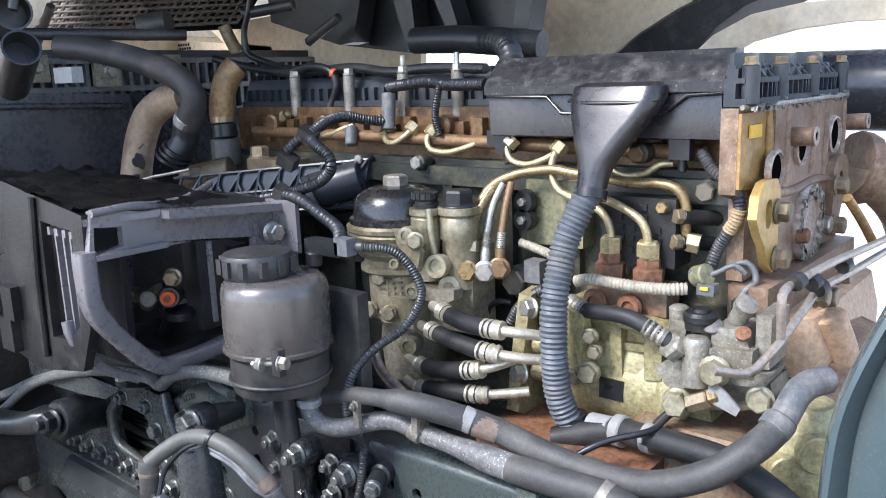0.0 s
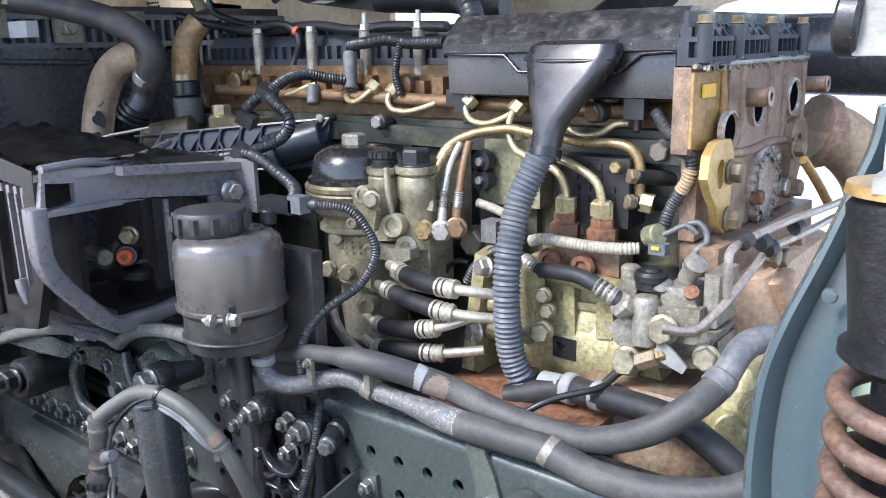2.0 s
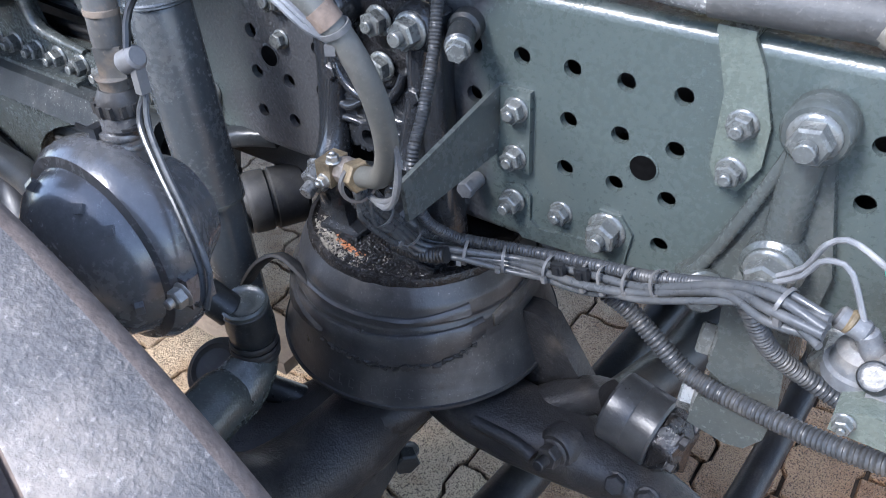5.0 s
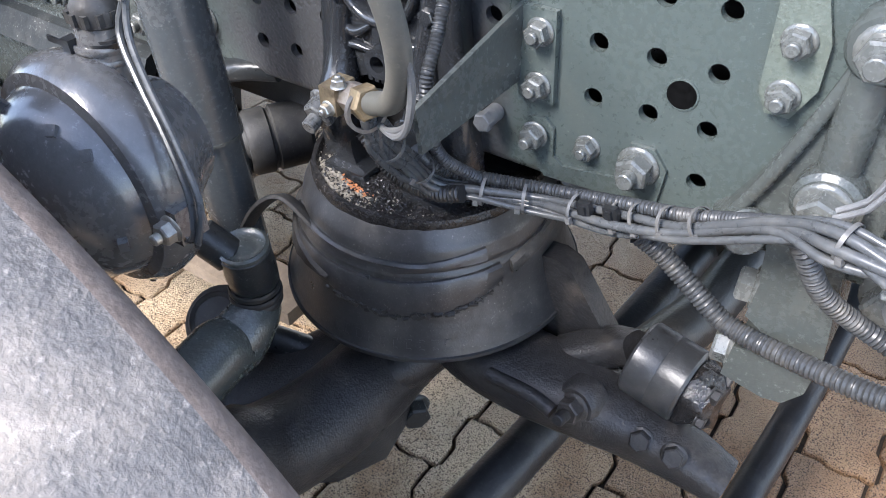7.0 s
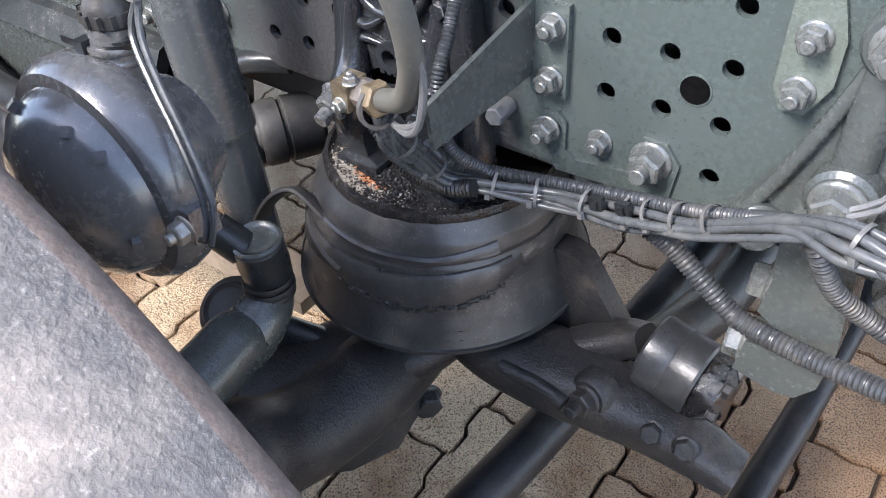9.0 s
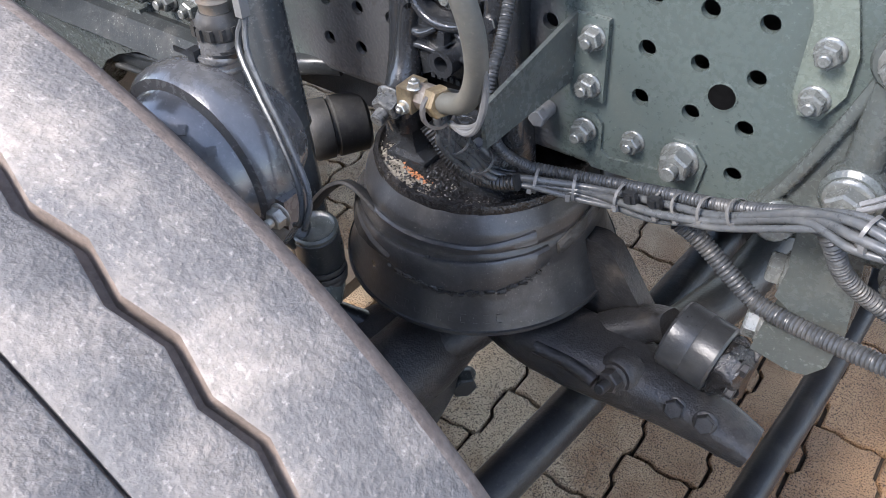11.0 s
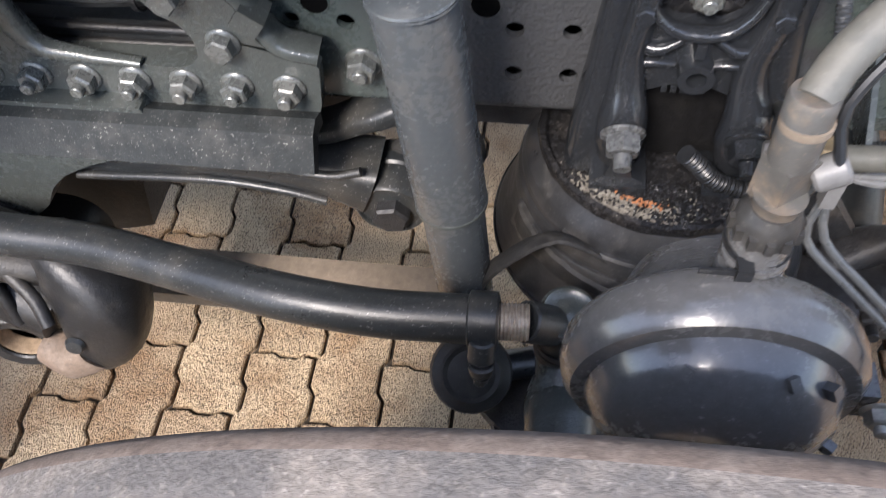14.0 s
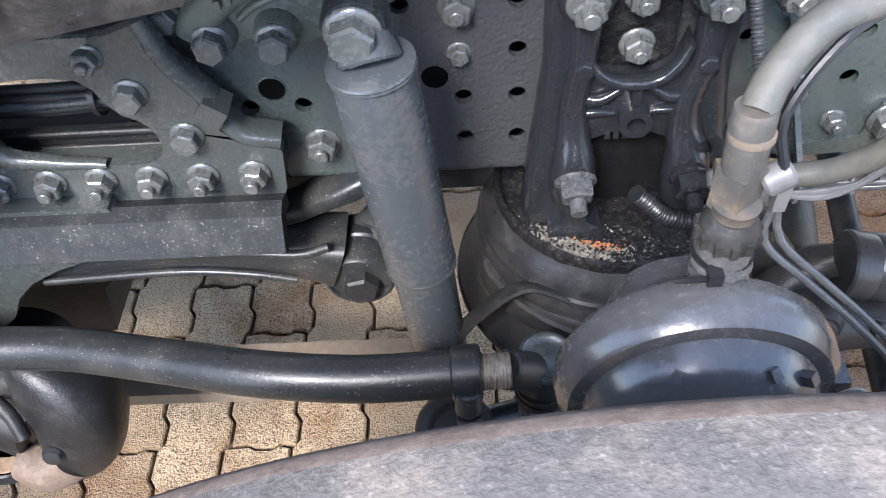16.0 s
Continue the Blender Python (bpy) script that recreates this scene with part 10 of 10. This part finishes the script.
for p in ((0.531, -0.112, 1.171), (0.544, -0.112, 1.028)):
    lathe("rivet", [(0.006, 0), (0.005, 0.0025), (0, 0.003)], p, OUT, M_TEAL, panel)
coil = thing("coil_damper", "black cab damper with a rusty coil spring", "damper", (0.56, -0.2, 0.8))
C0, C1 = Vector((0.588, -0.190, 1.263)), Vector((0.599, -0.190, 1.158))
cylinder("damper_can", C0, C1, 0.036, M_BLACKC, coil, "black cylindrical can", seg=40, edge=0.004)
lathe("can_flange", [(0.036, 0.0), (0.043, 0.006), (0.043, 0.012), (0.036, 0.014)], C1, Z, M_BLACKC, coil, seg=40)
cc = Vector((C1.x, C1.y, 0))
tube("spring_coil", [(cc.x + 0.040 * math.cos(0.4 * k), cc.y + 0.040 * math.sin(0.4 * k), C1.z - 0.008 - 0.0016 * k) for k in range(150)], 0.0075, M_RUSTC, coil, "rusty brown spring coil", seg=10, step=0.01)
cylinder("damper_rod", C1, (cc.x, cc.y, C1.z - 0.26), 0.022, M_BLACKC, coil)
lathe("can_top", [(0, 0.0), (0.037, 0.0), (0.036, 0.006), (0.02, 0.008), (0, 0.008)], C0, Z, M_OCHRE, coil, "ochre dusty top edge", seg=40)
mb = thing("damper_bracket", "pale grey cast bracket above the cab damper", "bracket", (0.56, -0.19, 1.2))
box("bracket_web", (0.572, -0.200, 1.266), (0.577, -0.160, 1.342), M_GREYL, mb, bevel=0.006)
box("bracket_head", (0.552, -0.210, 1.341), (0.589, -0.130, 1.381), M_GREYL, mb, bevel=0.01)
cylinder("bracket_pin", (0.542, -0.200, 1.360), (0.555, -0.200, 1.359), 0.02, M_CAST, mb)
box("bracket_foot", (0.572, -0.225, 1.267), (0.613, -0.155, 1.277), M_GREYL, mb, bevel=0.004)

# ---- cab, tilted up: its underside and far wheel arch ----
def xz(*pts):
    return [(p[0], p[2]) for p in pts]


shell = thing("cab_wall", "cream painted front wall of the tilted cab", "cab wall", (-1.75, 0.6, 1.1))
box("wall_sheet", (-1.78, -0.3, 1.05), (-1.74, 1.7, 2.1), M_CREAM, shell, bevel=0.01)
box("wall_rib", (-1.74, -0.3, 1.52), (-1.70, 1.7, 1.56), M_CREAM, shell, bevel=0.006)
bumper = thing("front_bumper", "dark plastic front bumper closing the front of the truck", "bumper", (-1.4, 0.1, 0.3))
prism("bumper_shell", [(-1.52, 0.28), (-1.36, 0.26), (-1.33, 0.4), (-1.33, 0.74), (-1.38, 0.8), (-1.5, 0.8), (-1.56, 0.7), (-1.58, 0.5)], (0, 1.3, 0), X, Z, 2.35, M_PLASTICD, bumper, bevel=0.02)
box("bumper_bracket", (-1.42, -0.01, 0.66), (-1.30, 0.05, 0.84), M_CAST, bumper)
cab = thing("tilted_cab", "underside of the tilted truck cab with a cream wheel arch", "truck cab", (-0.2, 1.0, 0.9))
prism("arch_liner", xz((-0.307, 1.000, 1.390), (-0.230, 1.000, 1.440), (-0.137, 1.000, 1.488), (-0.028, 1.000, 1.531), (0.096, 1.000, 1.546), (0.097, 1.000, 1.519), (0.009, 1.000, 1.489), (-0.055, 1.000, 1.448), (-0.109, 1.000, 1.392)), (0, 1.0, 0), X, Z, -0.25, M_RUBBERD, cab, "dark arch liner", bevel=0.004)
prism("arch_panel", xz((-0.102, 0.990, 1.391), (-0.054, 0.990, 1.433), (0.025, 0.990, 1.470), (0.123, 0.990, 1.485), (0.318, 0.990, 1.489), (0.322, 0.990, 1.442), (0.208, 0.990, 1.444), (0.105, 0.990, 1.435), (0.016, 0.990, 1.415), (-0.042, 0.990, 1.383)), (0, 0.99, 0), X, Z, -0.05, M_CREAM, cab, "cream painted wheel arch", bevel=0.004)
prism("cream_panel", xz((-0.513, 1.020, 1.584), (0.089, 1.020, 1.559), (-0.035, 1.020, 1.539), (-0.146, 1.020, 1.496), (-0.240, 1.020, 1.447), (-0.318, 1.020, 1.394), (-0.532, 1.020, 1.395)), (0, 1.02, 0), X, Z, -0.04, M_CREAM, cab, "cream painted inner panel", bevel=0.003)
prism("cream_shelf", xz((-1.890, 0.800, 1.521), (-1.276, 0.800, 1.469), (-1.256, 0.800, 1.421), (-1.886, 0.800, 1.451)), (0, 0.8, 0), X, Z, -0.03, M_CREAM, cab, "perforated cream plate", bevel=0.002)
for i in range(11):
    for j in range(3):
        p = Vector((-1.817, 0.798, 1.494)) + Vector((0.0135 * i + 0.006 * (j % 2), 0, -0.0115 * j))
        # uncut hole: its dark inside is a black disc on the plate
        lathe("hole", [(0.0042, 0.0), (0.0042, 0.001), (0, 0.001)], p, OUT, M_HOLE_SHADE, cab, seg=10)
prism("cream_edge", xz((-1.568, 0.780, 1.537), (-1.051, 0.780, 1.563), (-0.708, 0.780, 1.424), (-0.711, 0.780, 1.380), (-1.257, 0.780, 1.424), (-1.490, 0.780, 1.483)), (0, 0.80, 0), X, Z, -0.02, M_CREAM, cab, "cream floor panel edge", bevel=0.002)
# out of view, added as the tilted cab's floor to block the sky
prism("cab_underside", [(-1.5, 1.70), (0.1, 2.26), (0.1, 2.32), (-1.5, 1.77)], (0, 1.5, 0), X, Z, 1.7, M_PLASTICD, cab, "unseen dusty black sheet under the tilted cab, blocking the sky", bevel=0.01)
# unseen sheet, added only to keep the sun off the axle hanger
prism("cab_side_shade", [(-1.5, 1.70), (-0.8, 1.945), (-0.8, 2.01), (-1.5, 1.77)], (0, -0.201, 0), X, Z, 0.5, M_PLASTICD, cab, "unseen black sheet added beside the cab to block the sun", bevel=0.01)
box("cab_floor", (-1.3, 0.12, 1.64), (-0.02, 1.3, 1.70), M_GRILLE, cab, "dark cab underside", bevel=0.01)
for o in (xz((-0.765, 0.550, 1.567), (-0.651, 0.550, 1.557), (-0.686, 0.550, 1.447), (-0.722, 0.550, 1.443)), xz((-0.569, 0.550, 1.549), (-0.514, 0.550, 1.544), (-0.500, 0.550, 1.426), (-0.526, 0.550, 1.422)), xz((-0.461, 0.550, 1.539), (-0.418, 0.550, 1.535), (-0.386, 0.550, 1.448), (-0.410, 0.550, 1.438)), xz((-0.251, 0.550, 1.520), (-0.214, 0.550, 1.517), (-0.234, 0.550, 1.414), (-0.265, 0.550, 1.415))):
    prism("gusset", o, (0, 0.55, 0), X, Z, -0.05, M_PLASTIC, cab, "black sheet metal gusset", bevel=0.002)
prism("dark_sheet", xz((-1.056, 0.620, 1.611), (-0.253, 0.620, 1.535), (-0.268, 0.620, 1.405), (-0.559, 0.620, 1.417), (-0.805, 0.620, 1.448), (-1.046, 0.620, 1.515)), (0, 0.62, 0), X, Z, -0.02, M_PLASTIC, cab, "dark underside sheet")
bm = bmesh.new()
G0, G1, G2 = Vector((-1.535, 0.250, 1.516)), Vector((-1.091, 0.550, 1.516)), Vector((-1.522, 0.350, 1.653))
for i in range(26):
    a = G0.lerp(G1, i / 25)
    add_tube(bm, [a, a + (G2 - G0) * 1.3], 0.004, seg=6, straight=True)
for i in range(12):
    a = G0.lerp(G2, i / 11 * 1.2)
    add_tube(bm, [a, a + (G1 - G0)], 0.0045, seg=6, straight=True)
part("step_grille", bm, M_GRILLE, cab, "black plastic grille")
# added black sheet that stands for the shade in the grille's openings
bm = bmesh.new()
back = (G1 - G0).cross(G2 - G0).normalized() * 0.03
if back.x > 0:
    back = -back
vs = [bm.verts.new(p + back) for p in (G0, G1, G1 + (G2 - G0) * 1.3, G0 + (G2 - G0) * 1.3)]
bm.faces.new(vs)
bmesh.ops.solidify(bm, geom=bm.faces[:], thickness=0.008)
part("grille_back", bm, M_PLASTIC, cab, "black sheet added behind the grille to darken its openings", smooth=False)
for a, b, r in (((-0.868, 0.400, 1.515), (-0.757, 0.450, 1.528), 0.012), ((-0.943, 0.400, 1.496), (-0.927, 0.420, 1.434), 0.014), ((-0.777, 0.500, 1.451), (-0.673, 0.500, 1.498), 0.01), ((-1.323, 0.200, 1.560), (-1.486, 0.220, 1.458), 0.01), ((-1.114, 0.300, 1.498), (-1.060, 0.340, 1.508), 0.03), ((-1.087, 0.000, 1.479), (-0.938, 0.300, 1.473), 0.012)):
    cylinder("underside_pipe", a, b, r, M_BRONZE if r == 0.014 else M_PLASTICD, cab)
hose("black_cable", [(-0.832, 0.400, 1.565), (-0.848, 0.400, 1.519), (-0.870, 0.400, 1.473), (-0.860, 0.400, 1.431), (-0.804, 0.400, 1.411), (-0.690, 0.380, 1.390)], 0.007, M_PLASTIC, "black cable hanging from the cab underside", "cable")
hose("roll_hose", [(-0.416, 0.450, 1.435), (-0.327, 0.450, 1.433), (-0.244, 0.450, 1.426), (-0.139, 0.460, 1.413)], 0.0245, M_PLASTICD, "dusty black hose along the top of the engine", "hose", seg=24)
hose("top_elbow", [(-0.211, 0.400, 1.424), (-0.155, 0.360, 1.418), (-0.116, 0.330, 1.401), (-0.103, 0.320, 1.378)], 0.019, M_CONDUITK, "ribbed black elbow into the cover", "elbow", ribs=0.002, pitch=0.009, seg=20, step=0.005)
hose("top_loom", [(-0.929, 0.360, 1.422), (-0.793, 0.360, 1.397), (-0.655, 0.350, 1.383), (-0.482, 0.340, 1.389), (-0.373, 0.330, 1.378), (-0.281, 0.330, 1.382), (-0.155, 0.320, 1.377)], 0.0085, M_PLASTIC, "black loom lying along the rocker cover", "cable")
box("tank_hanger", (0.9, 0.80, 0.80), (0.94, 0.96, 1.25), M_CAST, far_rail, "dark steel tank hanger")
exh = thing("air_tank", "long dark cylindrical tank across the far side", "tank", (0.7, 0.95, 1.1))
cylinder("tank_shell", (0.12, 0.95, 1.316), (1.6, 0.95, 1.30), 0.075, M_TANKB, exh, seg=40, edge=0.01)
tur = thing("turbo_pipe", "brown dusty turbocharger elbow beyond the engine end", "pipe", (0.35, 0.75, 1.0))
tube("elbow", [(0.30, 0.70, 1.20), (0.34, 0.74, 1.18), (0.38, 0.78, 1.12), (0.40, 0.82, 1.02)], 0.05, M_TANP, tur)
tube("collar", [(0.30, 0.70, 1.20), (0.315, 0.715, 1.195)], 0.06, M_BROWN, tur, straight=True)
hose("dipstick", [(0.340, 0.515, 1.177), (0.350, 0.564, 1.137), (0.360, 0.601, 1.098)], 0.007, M_OCHRE, "tan bent rod at the engine end", "rod")

# ---- pavers, the last: each its own piece ----
def paver_outline(a, b):
    """A paving stone of a by b with angular stepped long sides, seen from above."""
    g, k = 0.003, 0.0055
    x0, x1, y0, y1 = -a / 2 + g, a / 2 - g, -b / 2 + g, b / 2 - g
    steps = ((0.0, 1), (0.2, 1), (0.27, -1), (0.48, -1), (0.55, 1), (0.72, 1), (0.79, -1), (1.0, -1))
    left = [(x0 + k * s, y0 + (y1 - y0) * t) for t, s in steps]
    right = [(x1 + k * s, y0 + (y1 - y0) * t) for t, s in steps]
    top = [(x0 + (x1 - x0) * t, y1 + 0.6 * k * s) for t, s in ((0.3, 1), (0.42, -1), (0.68, -1), (0.8, 1))]
    low = [(x0 + (x1 - x0) * t, y0 + 0.6 * k * s) for t, s in ((0.3, 1), (0.42, -1), (0.68, -1), (0.8, 1))]
    return left + top + right[::-1] + low[::-1]


def paver_mesh():
    bm = bmesh.new()
    out = paver_outline(0.1125, 0.2245)
    top = [bm.verts.new((x * 0.955, y * 0.978, 0.0)) for x, y in out]
    mid = [bm.verts.new((x, y, -0.0035)) for x, y in out]
    low = [bm.verts.new((x, y, -0.02)) for x, y in out]
    n = len(out)
    bm.faces.new(top)
    for i in range(n):
        j = (i + 1) % n
        bm.faces.new((mid[i], mid[j], top[j], top[i]))
        bm.faces.new((low[i], low[j], mid[j], mid[i]))
    bmesh.ops.recalc_face_normals(bm, faces=bm.faces[:])
    me = bpy.data.meshes.new("paver")
    bm.to_mesh(me)
    bm.free()
    me.materials.append(M_PAVER)
    return me


PX0, PY0 = -0.7125, 0.128
paver = paver_mesh()
random.seed(5)
outline = paver_outline(0.1125, 0.2245)
verts, faces = [], []
for i in range(-60, 72):
    for j in range(-26, 10):
        x, y = PX0 + 0.1125 * i, PY0 + 0.2245 * (j + 0.5 * (i % 2))
        m = pose(x, y, random.uniform(-0.0012, 0.0012), random.uniform(-0.4, 0.4), random.uniform(-0.4, 0.4), random.uniform(-0.4, 0.4))
        if -1.15 < x < 0.75 and -0.3 < y < 1.55:
            ob = new("paver", paver)
            ob.parent = ground
            ob.matrix_basis = m
        else:
            k, n = len(verts), len(outline)
            verts += [m @ Vector((a * 0.965, b * 0.98, 0)) for a, b in outline] + [m @ Vector((a, b, -0.014)) for a, b in outline]
            faces.append(tuple(range(k, k + n)))
            faces += [(k + q, k + n + q, k + n + (q + 1) % n, k + (q + 1) % n) for q in range(n)]
far = bpy.data.meshes.new("paver_field")
far.from_pydata(verts, [], faces)
far.materials.append(M_PAVER)
field = new("paver_field", far)
field.parent = ground
tagged(field, "further zigzag concrete pavers of the yard", kind="stuff")
